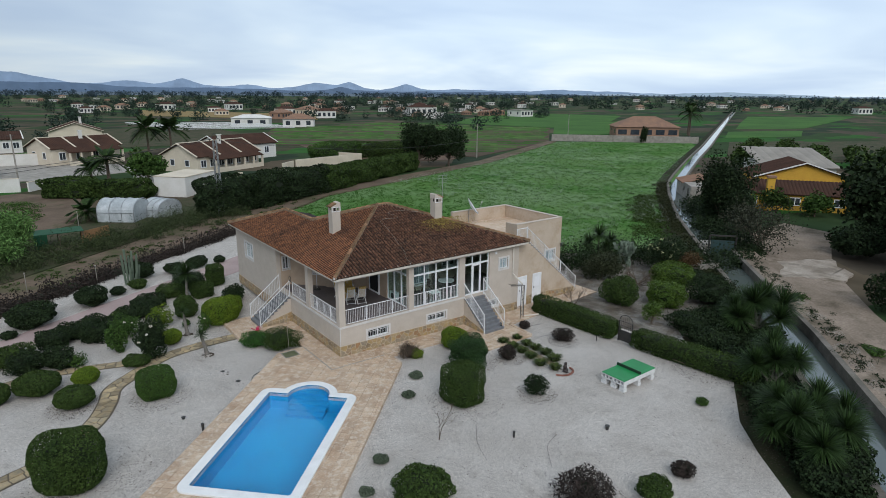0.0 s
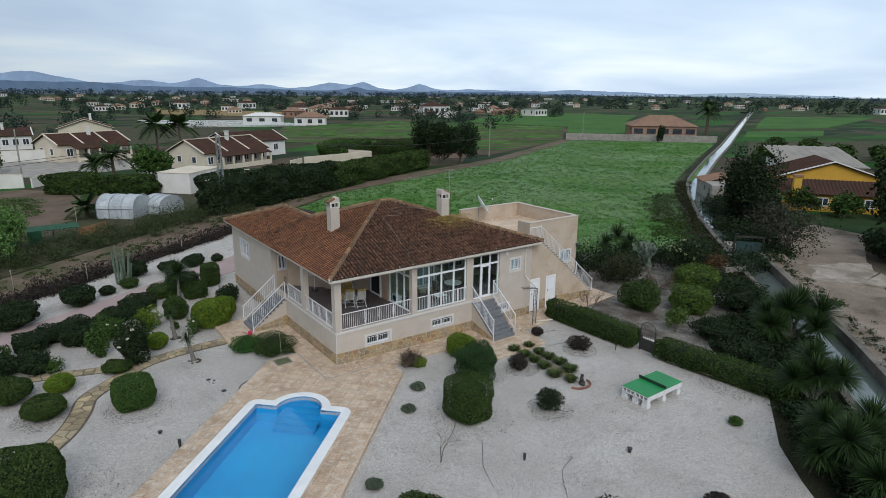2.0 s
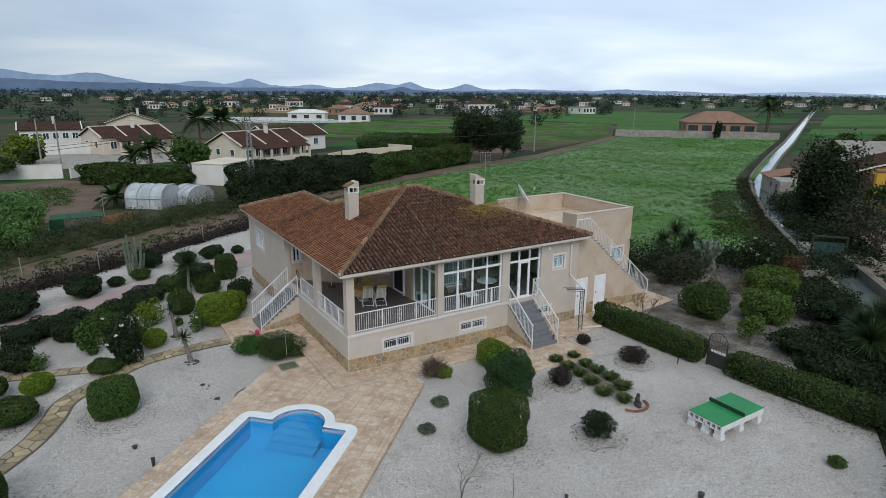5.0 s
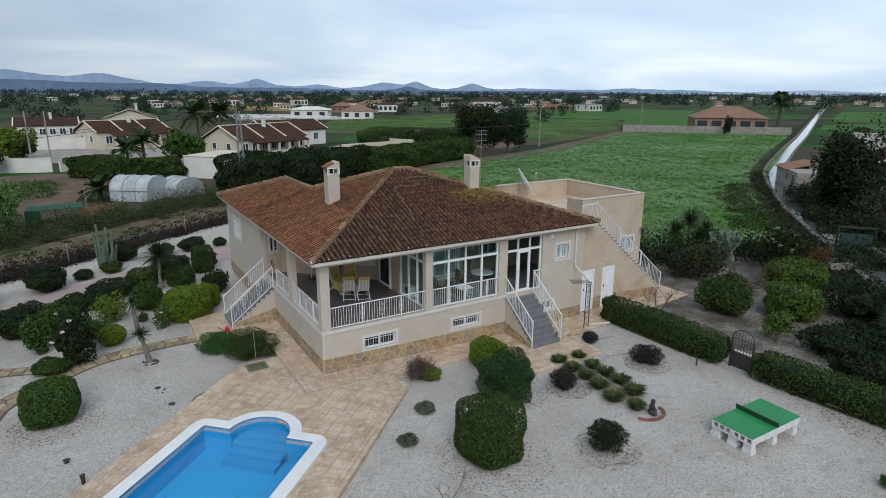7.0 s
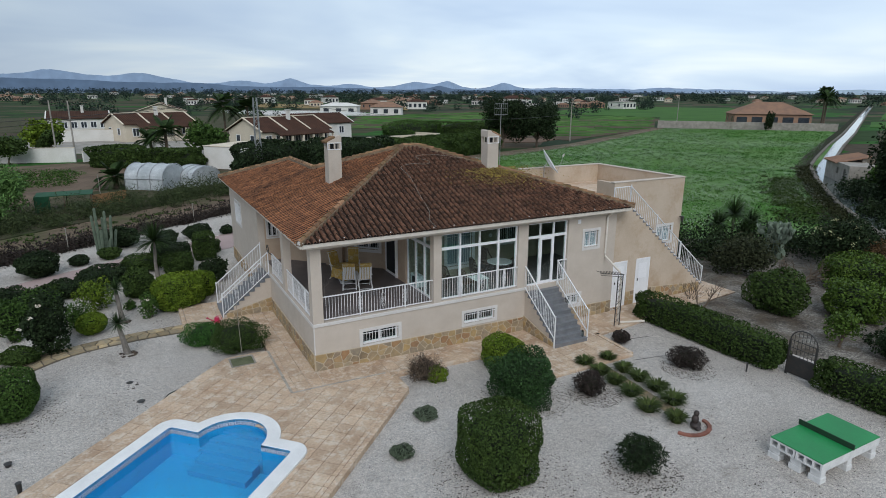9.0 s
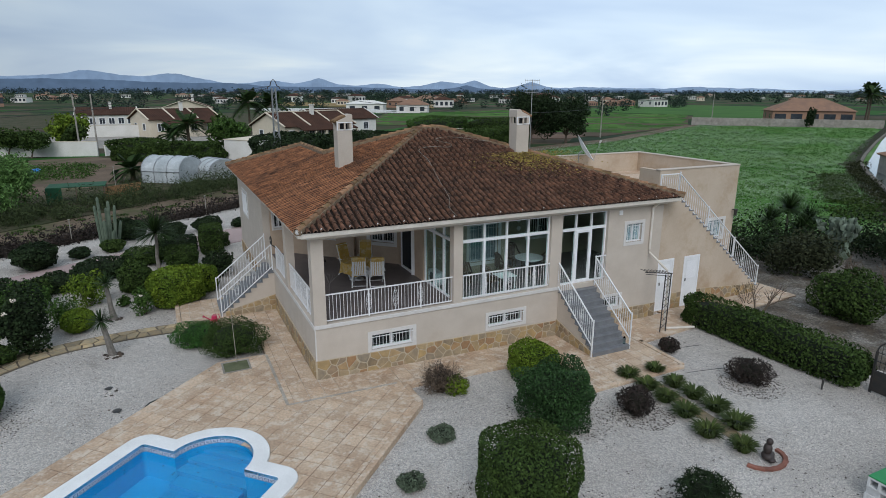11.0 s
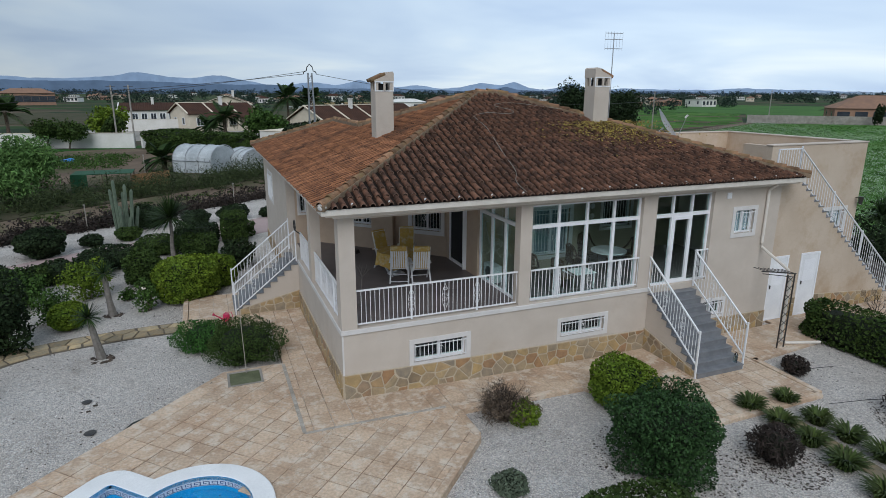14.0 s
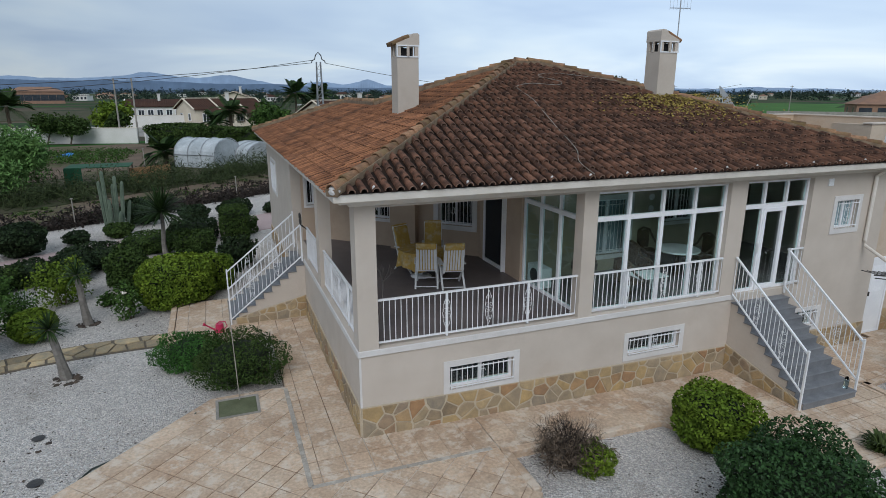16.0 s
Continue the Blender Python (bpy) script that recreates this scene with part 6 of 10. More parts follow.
folding_chair(3.06, 3.02, -0.22, "white slatted folding chair with yellow cushion")
folding_chair(2.52, 4.72, -2.75, "white folding chair with yellow cushion, turned about")
folding_chair(3.22, 4.85, 2.75, "white folding chair with yellow cushion, turned about")
tb = empty("porch_table", "round garden table under a cloth", "table", at=(2.62, 4.08, FLOOR))
part("tabletop", bm_rod(bmesh.new(), (0, 0, 0.70), (0, 0, 0.73), 0.55, 24), M_CHAIR, tb)
part("pedestal", rod((0, 0, 0.0), (0, 0, 0.7), 0.05, 10), M_CHAIR, tb)
part("foot", bm_rod(bmesh.new(), (0, 0, 0.0), (0, 0, 0.05), 0.28, 16, 0.2), M_CHAIR, tb)
bm = bmesh.new()
N = 40
top = [bm.verts.new((0.57 * math.cos(2 * math.pi * k / N), 0.57 * math.sin(2 * math.pi * k / N), 0.742)) for k in range(N)]
bot = [bm.verts.new(((0.62 + 0.05 * math.sin(k * 1.7)) * math.cos(2 * math.pi * k / N), (0.62 + 0.05 * math.sin(k * 1.7)) * math.sin(2 * math.pi * k / N), 0.32 + 0.06 * math.sin(k * math.pi * 4 / N * 2))) for k in range(N)]
bm.faces.new(top)
for k in range(N):
    bm.faces.new((top[k], bot[k], bot[(k + 1) % N], top[(k + 1) % N]))
cl = part("tablecloth", bm, M_YELLOW, None)
cl.location = (2.62, 4.08, FLOOR)
tagged(cl, "yellow tablecloth hanging over the porch table", "tablecloth")
pb = empty("parasol_base", "dark parasol stand with bare white pole", "parasol stand", at=(1.95, 7.0, FLOOR))
part("base", bm_rod(bmesh.new(), (0, 0, 0), (0, 0, 0.10), 0.24, 20, 0.2), M_IRON, pb)
part("pole", rod((0, 0, 0.1), (0, 0, 1.25), 0.02, 8), M_WHITE, pb)

# Conservatory furniture behind the glass.
M_WICKER = surf("dark_wicker", (0.10, 0.06, 0.035), (0.06, 0.04, 0.025), 8.0, 0.7, 0.5, 60.0)
ct = empty("conservatory_table", "round table with white cloth behind the glass", "table", at=(8.85, 1.7, FLOOR))
part("tabletop", bm_rod(bmesh.new(), (0, 0, 0.71), (0, 0, 0.75), 0.55, 24), M_CHAIR, ct)
part("pedestal", rod((0, 0, 0), (0, 0, 0.71), 0.06, 10), M_WICKER, ct)
for x, y, rz in ((7.85, 1.9, -1.57), (9.75, 1.9, 1.57), (8.85, 2.75, 3.14), (6.0, 1.7, -0.6), (6.6, 0.75, -1.3)):
    w = empty("wicker_chair", "dark wicker armchair with rounded back", "chair", "wicker chairs", at=(x, y, FLOOR))
    w.rotation_euler = (0, 0, rz)
    part("seat", box(-0.26, -0.26, 0.38, 0.26, 0.26, 0.45, 0.03), M_WICKER, w)
    part("backrest", bm_tube(bmesh.new(), [(-0.28, 0.2, 0.45), (-0.28, -0.22, 0.7), (-0.2, -0.3, 0.95), (0, -0.33, 1.02), (0.2, -0.3, 0.95), (0.28, -0.22, 0.7), (0.28, 0.2, 0.45)], 0.03, 6), M_WICKER, w)
    part("back_panel", box(-0.2, -0.32, 0.45, 0.2, -0.29, 0.96, 0.01), M_WICKER, w)
    for sx in (-0.22, 0.22):
        for sy in (-0.22, 0.22):
            part("leg", rod((sx, sy, 0), (sx, sy, 0.38), 0.02, 6), M_WICKER, w)
lt = empty("low_table", "low glass topped table behind the screen", "table", at=(7.2, 0.85, FLOOR))
part("tabletop", box(-0.4, -0.3, 0.45, 0.4, 0.3, 0.48, 0.01), M_CHAIR, lt)
for sx in (-0.34, 0.34):
    for sy in (-0.24, 0.24):
        part("leg", rod((sx, sy, 0), (sx, sy, 0.45), 0.018, 6), M_CHAIR, lt)
for z in (3.1, 3.45, 3.8):
    pl = part("wall_plate", bm_rod(bmesh.new(), (0, 0, 0), (0, -0.03, 0), 0.10, 16, 0.08), M_TRIM, None)
    pl.location = (9.75, 3.898, z)
    tagged(pl, "small round plate hung on the wall", "wall plate", "wall plates")
ac = empty("heater_unit", "small white air unit by the glazed side", "air unit", at=(5.15, 2.35, FLOOR))
part("body", box(-0.15, -0.35, 0.0, 0.15, 0.35, 0.5, 0.02), M_CHAIR, ac)
part("fan_grille", bm_rod(bmesh.new(), (-0.155, 0, 0.26), (-0.16, 0, 0.26), 0.19, 20), M_IRON, ac)

# Watering can, drain with pole, hose.
M_PINKP = surf("pink_plastic", (0.55, 0.03, 0.10), (0.48, 0.025, 0.085), 4.0, 0.4, 0.0)
wc = empty("watering_can", "pink plastic watering can beside the stairs", "watering can", at=(-2.45, 6.5, -0.01))
part("body", bm_rod(bmesh.new(), (0, 0, 0), (0, 0, 0.24), 0.13, 14, 0.10), M_PINKP, wc)
part("spout", rod((-0.1, 0, 0.06), (-0.36, -0.05, 0.27), 0.025, 8, 0.018), M_PINKP, wc)
part("rose", bm_rod(bmesh.new(), (-0.35, -0.05, 0.26), (-0.40, -0.06, 0.30), 0.025, 10, 0.05), M_PINKP, wc)
part("handle", bm_tube(bmesh.new(), [(0.09, 0, 0.05), (0.2, 0, 0.14), (0.16, 0, 0.28), (0, 0, 0.30), (-0.07, 0, 0.23)], 0.014, 6), M_PINKP, wc)
dr = empty("drain_cover", "square mossy drain cover with thin upright pole", "drain cover", at=(-2.18, 2.05, 0))
part("cover", box(-0.38, -0.35, -0.03, 0.38, 0.35, 0.004, 0.004), surf("mossy_cover", (0.13, 0.14, 0.075), (0.09, 0.10, 0.05), 3.0, 0.9, 0.4, 30.0), dr)
part("rim", moved(frame_bm(-0.44, 0.44, -0.41, 0.41, 0.06, -0.004, 0.016), Matrix.Rotation(math.pi / 2, 4, "X")), M_CONCRETE, dr)
part("pole", rod((0.05, 0.28, 0), (0.0, 0.25, 2.3), 0.011, 6), M_CONCRETE, dr)
hose = part("garden_hose", bm_tube(bmesh.new(), [(-3.0, 2.1, 0.0), (-3.4, 1.55, -0.17), (-4.1, 1.35, -0.17), (-4.75, 1.0, -0.17), (-5.0, 0.55, -0.17), (-4.85, 0.42, -0.16)], 0.018, 6), surf("dark_hose", (0.03, 0.04, 0.03), (0.04, 0.05, 0.04), 3.0, 0.5, 0.0), None)
tagged(hose, "dark green garden hose lying at the paving edge", "hose")
def curve_through(pts, n=5):
    """Plan points of a smooth line through pts."""
    q = [Vector(p[:2]) for p in pts]
    q = [2 * q[0] - q[1]] + q + [2 * q[-1] - q[-2]]
    out = []
    for a, b, c, d in zip(q, q[1:], q[2:], q[3:]):
        for k in range(n):
            t = k / n
            p = 0.5 * ((2 * b) + (c - a) * t + (2 * a - 5 * b + 4 * c - d) * t * t + (-a + 3 * b - 3 * c + d) * t ** 3)
            out.append((p.x, p.y))
    return out + [tuple(q[-2])]


for pts in ([(2.2, -14.2, -0.17), (3.2, -13.0, -0.17), (4.2, -12.6, -0.17)], [(0.4, -12.2, -0.17), (0.9, -11.0, -0.17), (1.6, -10.1, -0.16), (2.0, -9.6, -0.17)], [(11.2, -4.3, -0.17), (12.6, -4.6, -0.17), (13.1, -5.0, -0.17)], [(11.4, -3.0, -0.1), (12.0, -2.7, -0.17), (13.4, -2.9, -0.17)]):
    tagged(part("irrigation_pipe", bm_tube(bmesh.new(), [(x, y, -0.187) for x, y in curve_through(pts)], 0.008, 5), M_IRON, None), "thin black irrigation pipe lying on gravel", "pipe", "irrigation pipes")
for x, y, r, h, lb in ((6.42, -13.68, 0.10, 0.19, "small dark pot sunk in gravel"), (2.51, -11.61, 0.06, 0.3, "short dark garden light stake"), (-8.45, -2.85, 0.07, 0.35, "short dark garden light stake"), (-8.9, -1.3, 0.09, 0.1, "small dark valve cap on gravel"), (-5.9, 2.5, 0.10, 0.03, "flat dark stone on gravel"), (-5.6, 0.9, 0.11, 0.03, "flat dark stone on gravel"), (14.1, -6.9, 0.035, 0.35, "thin metal stake in gravel")):
    e = empty("garden_stake" if h > 0.2 else "garden_marker", lb, "garden fitting", at=(x, y, GZ))
    part("body", bm_rod(bmesh.new(), (0, 0, -0.02), (0, 0, h), r * 0.7, 9, r), M_IRON, e)
    part("top", bm_rod(bmesh.new(), (0, 0, h), (0, 0, h + 0.02), r * 1.2, 9, r * 0.5), M_IRON, e)

# Iron arch with trellis, downpipe, lamp ring on the stair post.
pg = empty("iron_arch", "black iron trellis arch by the annex doors", "trellis", at=(13.05, -1.5, -0.125))
for y in (0.0,):
    part("upright", bar((0, y, -0.02), (0, y, 2.3), 0.03, 0.03), M_IRON, pg)
    part("upright", bar((-0.28, y, -0.02), (-0.28, y, 2.3), 0.03, 0.03), M_IRON, pg)
    part("top_bar", bar((0.05, y, 2.3), (-1.05, y + 0.25, 2.42), 0.03, 0.03), M_IRON, pg)
    part("top_bar", bar((0.0, y, 2.2), (-1.0, y + 0.25, 2.34), 0.02, 0.02), M_IRON, pg)
    for k in range(8):
        z = 0.15 + 0.27 * k
        part("lattice", bar((0, y, z), (-0.28, y, z + 0.2), 0.014, 0.014), M_IRON, pg)
        part("lattice", bar((-0.28, y, z), (0, y, z + 0.2), 0.014, 0.014), M_IRON, pg)
for k in range(7):
    part("cross_rod", bar((-0.15 * k, 0.035 * k, 2.31 + 0.017 * k), (-0.15 * k, 0.45 + 0.035 * k, 2.31 + 0.017 * k), 0.016, 0.016), M_IRON, pg)
dp = part("downpipe", bm_tube(bmesh.new(), [(13.3, -0.3, 4.6), (13.3, -0.06, 4.4), (13.3, -0.06, 2.75), (13.32, -0.08, 2.6), (13.15, -1.2, 2.2), (13.15, -1.3, 2.0), (13.15, -1.3, 0.0), (13.25, -1.4, -0.075), (14.3, -1.75, -0.075)], 0.045, 8), M_GUTTER, None)
tagged(dp, "pale rain downpipe bent across to the arch", "downpipe")
lm = empty("ring_lamp", "black iron ring lamp on the porch column", "wall lamp", at=(0.0, 6.62, FLOOR))
part("ring", bm_tube(bmesh.new(), [(-0.08, 0.16 * math.cos(a), 1.22 + 0.16 * math.sin(a)) for a in [2 * math.pi * k / 16 for k in range(16)]], 0.02, 6, True), M_IRON, lm)
part("stem", rod((0.1, 0, 0.9), (-0.08, 0, 1.06), 0.018, 6), M_IRON, lm)
bx = part("vent_cap", box(-0.09, -0.03, -0.09, 0.09, -0.001, 0.09, 0.01), M_WHITE, None)
bx.location = (11.75, 0, 4.32)
tagged(bx, "small white vent cap under the eaves", "vent")
bt = empty("water_bottle", "clear plastic bottle on the lowest stair", "bottle", at=(10.55, -2.0, 0.036))
part("body", bm_rod(bmesh.new(), (0, 0, 0), (0, 0, 0.22), 0.05, 12), M_GLASS, bt)
part("neck", bm_rod(bmesh.new(), (0, 0, 0.22), (0, 0, 0.28), 0.05, 12, 0.018), M_GLASS, bt)

# Aerial, dish, cable on the roof.
an = empty("tv_aerial", "grey television aerial on a mast by the chimney", "aerial", at=(10.25, 4.05, 6.2))
an.scale = (0.7, 0.7, 0.97)
M_ALU = surf("dull_aluminium", (0.45, 0.45, 0.46), (0.36, 0.36, 0.37), 5.0, 0.4, 0.05, 50.0, metal=0.8)
part("mast", rod((0, 0, 0), (0, 0, 3.05), 0.022, 6), M_ALU, an)
for z in (2.55, 2.85, 3.05):
    part("boom", bar((-0.42, 0.1, z), (0.42, -0.1, z), 0.02, 0.02), M_ALU, an)
for k in range(7):
    x = -0.42 + 0.14 * k
    part("element", rod((x, -x * 0.24, 2.5), (x, -x * 0.24, 3.1), 0.006, 4), M_ALU, an)
ds = empty("satellite_dish", "white satellite dish on the terrace parapet", "satellite dish", at=(15.38, 7.05, 4.616))
part("pole", bm_tube(bmesh.new(), [(-0.12, 0.1, 0), (-0.12, 0.1, 1.1), (0.0, 0.02, 1.24)], 0.035, 8), M_ALU, ds)
bm = bmesh.new()
rings = []
for k in range(7):
    r = 0.62 * k / 6
    rings.append([bm.verts.new((r * math.cos(2 * math.pi * q / 28), r * math.sin(2 * math.pi * q / 28) * 1.05, 0.30 * (r / 0.62) ** 2 * 0.5)) for q in range(28)] if k else [bm.verts.new((0, 0, 0))])
for q in range(28):
    bm.faces.new((rings[0][0], rings[1][q], rings[1][(q + 1) % 28]))
for a, b in zip(rings[1:], rings[2:]):
    for q in range(28):
        bm.faces.new((a[q], b[q], b[(q + 1) % 28], a[(q + 1) % 28]))
bmesh.ops.solidify(bm, geom=bm.faces[:], thickness=0.015)
aim = Matrix.Translation((0.05, 0, 1.28)) @ Matrix.Scale(1.2, 4) @ (Vector((0.66, -0.50, 0.56))).to_track_quat("Z", "Y").to_matrix().to_4x4()
part("reflector", moved(bm, aim), M_WHITE, ds)
part("arm", rod(tuple((aim @ Vector((0, -0.6, 0.1)))), tuple(aim @ Vector((0, -0.1, 0.75))), 0.012, 6), M_ALU, ds)
part("receiver", bm_rod(bmesh.new(), tuple(aim @ Vector((0, -0.1, 0.7))), tuple(aim @ Vector((0, -0.06, 0.82))), 0.04, 8), M_TRIM, ds)

# ---- canal, road and land round about ----
CANAL = [(3.4, -30.4), (15.5, -21.0), (20.6, -17.1), (24.5, -14.1), (40.5, -0.4), (53.1, 10.2), (60.6, 15.7), (69.7, 22.2), (79.1, 28.4), (90.9, 34.6), (116.3, 47.3), (158, 67.4), (325, 150.5), (520, 247)]


def ribbon(line, w0, w1, z0, z1):
    """A solid band along a plan line between the sideways offsets w0 and w1 (to the right of travel positive)."""
    bm = bmesh.new()
    rings = []
    for i, p in enumerate(line):
        a, b = line[max(i - 1, 0)], line[min(i + 1, len(line) - 1)]
        d = Vector((b[0] - a[0], b[1] - a[1])).normalized()
        n = Vector((d.y, -d.x))
        rings.append([bm.verts.new((p[0] + n.x * w, p[1] + n.y * w, z)) for w, z in ((w0, z0), (w1, z0), (w1, z1), (w0, z1))])
    for a, b in zip(rings, rings[1:]):
        for k in range(4):
            bm.faces.new((a[k], a[(k + 1) % 4], b[(k + 1) % 4], b[k]))
    bm.faces.new(rings[0][::-1])
    bm.faces.new(rings[-1])
    bmesh.ops.recalc_face_normals(bm, faces=bm.faces[:])
    return bm


# Darker than the other concrete, with still darker blotches.
M_CANALW = surf("dark_canal_concrete", (0.20, 0.18, 0.155), (0.12, 0.108, 0.092), 0.8, 0.9, 0.4, 12.0, stains=(0.6, 0.5, 0.7, (0.06, 0.06, 0.04), 0.6), spec=0.15)
tagged(part("canal_water", ribbon(CANAL, -1.05, 1.05, -0.41, -0.33), M_WATER, None), "still grey water in the irrigation canal", "water", kind="structure")
tagged(part("canal_wall", ribbon(CANAL, -1.45, -1.05, -0.42, -0.02), M_CANALW, None), "weathered concrete canal wall", "canal wall", kind="structure")
tagged(part("canal_wall", ribbon(CANAL[:5], 1.05, 1.40, -0.42, 0.34), M_CANALW, None), "weathered concrete canal wall below the road", "canal wall", kind="structure")
tagged(part("canal_wall", ribbon(CANAL[4:], 1.05, 1.45, -0.42, 0.05), M_CANALW, None), "weathered concrete canal wall", "canal wall", kind="structure")
M_VERGE = surf("scrub_verge", (0.036, 0.032, 0.019), (0.020, 0.027, 0.012), 0.4, 0.95, 0.7, 5.0, dist=0.06, spec=0.08)
tagged(part("canal_verge", ribbon(CANAL[3:], -3.1, -1.46, -0.42, -0.20), M_VERGE, None), "brown scrub bank along the canal", "verge", kind="structure")
tagged(part("canal_verge", ribbon(CANAL[:6], -4.5, -1.46, -0.42, -0.215), M_VERGE, None), "dark planted bank along the canal", "verge", kind="structure")
tagged(part("canal_verge", ribbon(CANAL[:5], 1.41, 3.2, -0.42, 0.24), M_TRACK, None), "stony verge of the dirt road", "verge", kind="structure")
# The bed's dark colour also covers litter and painted shade below the yuccas.
patch("planted_bed", [(7.6, -23.6), (7.7, -21.5), (10.2, -18.7), (12.0, -17.0), (16.0, -14.6), (17.2, -12.0), (21.5, -6.5), (28.0, -8.6), (23.5, -12.6), (14.0, -20.3)], -0.209, M_VERGE, "dark planted bed with painted yucca shade between gravel and canal", "bed")
patch("dirt_road", [(6, -34), (14, -31.5), (24, -23.5), (34, -15.5), (44, -9), (60, -3), (61, 2.5), (48, 2), (41, -4.5), (29, -13.2), (20.5, -20.2), (6, -28)], -0.24, M_TRACK, "pale dirt road beside the canal", "road")
patch("yard_concrete", [(42.5 + (3.6 + 0.9 * math.sin(3 * a) + 0.5 * math.sin(7 * a + 1)) * math.cos(a) * 1.15, -8.2 + (2.5 + 0.5 * math.sin(4 * a + 2) + 0.3 * math.sin(9 * a)) * math.sin(a)) for a in [2 * math.pi * k / 40 for k in range(40)]], -0.232, surf("pale_worn_concrete", (0.42, 0.36, 0.30), (0.24, 0.195, 0.15), 0.6, 0.9, 0.5, 8.0, detail=8.0, grain=0.35, stains=(0.5, 0.5, 0.62, (0.17, 0.135, 0.10), 0.8)), "worn pale concrete by the road", "road")
patch("crop_field", [(110, 36), (180, 72), (240, 40), (200, 10)], -0.33, M_WEED, "dull green weedy field", "field")
patch("crop_field", [(139, 112), (205, 172), (300, 190), (232, 128)], -0.33, M_GRASS, "bright green crop field", "field")
M_PLOW = surf("ploughed_soil", (0.15, 0.10, 0.07), (0.11, 0.075, 0.055), 0.1, 0.95, 0.5, 3.0, dist=0.05, spec=0.08)
M_ROWS = surf("ploughed_rows", (0.095, 0.068, 0.048), (0.07, 0.052, 0.038), 0.1, 0.95, 0.5, 3.0, dist=0.05, spec=0.08)
patch("row_field", [(78, 209), (147, 233), (187, 158), (128, 103.5), (79, 81.5), (75, 90), (74, 109), (49, 144)], -0.335, M_ROWS, "brown field planted in green rows", "field")
patch("crop_field", [(173, 215), (310, 327), (345, 237), (262, 183), (189, 159)], -0.325, M_GRASS, "bright green crop field", "field")
patch("crop_field", [(317, 138), (420, 185), (480, 140), (291, 95), (258, 110)], -0.318, M_GRASS, "bright green crop field", "field")
patch("crop_field", [(234, 101), (271, 87), (231, 71), (196, 82)], -0.322, M_GRASS, "bright green crop field", "field")
patch("ploughed_field", [(48, 88), (70, 80), (128, 110), (118, 150), (60, 150)], -0.34, M_PLOW, "brown ploughed field", "field")
patch("crop_field", [(-90, 158), (40, 150), (60, 170), (60, 240), (-110, 240)], -0.345, M_WEED, "dark green weedy field", "field")
patch("vineyard", [(60, 370), (131, 277), (163, 345), (81, 482)], -0.30, surf("autumn_vines", (0.26, 0.17, 0.05), (0.17, 0.12, 0.04), 0.3, 0.95, 0.6, 2.0, dist=0.1), "autumn yellow vineyard strip", "field")
patch("paved_yard", [(-26, 96), (-6, 92), (10, 98), (6, 112), (-28, 126)], -0.32, M_CONCRETE, "pale paved yard before the neighbouring houses", "yard")
patch("paved_yard", [(2, 72), (14, 66), (34, 78), (14, 82), (6, 92)], -0.325, M_CONCRETE, "pale paved yard before the neighbouring houses", "yard")

# Sluice frame at the canal bend.
sl = empty("sluice_gate", "rusty sluice frame with dark panel over the canal", "sluice gate", at=(40.6, -0.6, -0.3))
M_RUST = surf("dark_rust", (0.022, 0.026, 0.026), (0.04, 0.03, 0.024), 3.0, 0.8, 0.3)
for y in (-1.2, 1.2):
    part("post", bar((y * 0.66, -y * 0.75, 0), (y * 0.66, -y * 0.75, 1.9), 0.12, 0.12), M_RUST, sl)
part("beam", bar((-0.8, 0.9, 1.9), (0.8, -0.9, 1.9), 0.14, 0.14), M_RUST, sl)
part("panel", moved(box(-1.05, -0.03, 0.1, 1.05, 0.03, 1.45), Matrix.Rotation(math.atan2(-0.9, 0.8), 4, "Z")), surf("dark_teal_sheet", (0.016, 0.055, 0.056), (0.022, 0.036, 0.036), 2.0, 0.6, 0.2), sl, "dark teal sheet")
tagged(part("culvert_block", prism([(41.6, 1.7), (42.6, 0.7), (44.0, 2.0), (43.0, 3.0)], -0.4, 0.15), M_CONCRETE, None), "low concrete culvert block", "culvert")
tr = empty("water_trough", "low open concrete basin behind the orchard", "basin", at=(33.7, -2.4, -0.3))
tr.rotation_euler = (0, 0, math.atan2(-0.66, 2.0))
for x0, y0, x1, y1 in ((0, 0, 2.1, 0.14), (0, 1.06, 2.1, 1.2), (0, 0.144, 0.14, 1.056), (1.96, 0.144, 2.1, 1.056)):
    part("side", box(x0, y0, 0, x1, y1, 0.6, 0.015), M_CONCRETE, tr)
part("bottom", box(0.142, 0.142, 0.0, 1.958, 1.058, 0.2), M_CANALW, tr)


# ---- neighbouring buildings ----
M_CREAM = surf("cream_wall", (0.66, 0.58, 0.46), (0.58, 0.50, 0.39), 0.5, 0.9, 0.2, 20.0)
M_WHITEW = surf("white_wall", (0.72, 0.70, 0.66), (0.64, 0.62, 0.57), 0.5, 0.9, 0.2, 20.0)
M_YELLOWW = surf("ochre_wall", (0.62, 0.36, 0.045), (0.54, 0.30, 0.04), 0.5, 0.9, 0.2, 20.0)
M_ROOFD = surf("dark_brown_roof", (0.085, 0.045, 0.032), (0.06, 0.034, 0.026), 0.5, 0.9, 0.4, 6.0, isle=0.25, spec=0.08)
M_ROOFT = surf("tan_tile_roof", (0.30, 0.18, 0.12), (0.24, 0.15, 0.11), 0.5, 0.9, 0.4, 6.0, isle=0.2, spec=0.08)
M_ROOFG = surf("grey_sheet_roof", (0.30, 0.27, 0.23), (0.24, 0.215, 0.185), 0.3, 0.9, 0.3, 8.0)
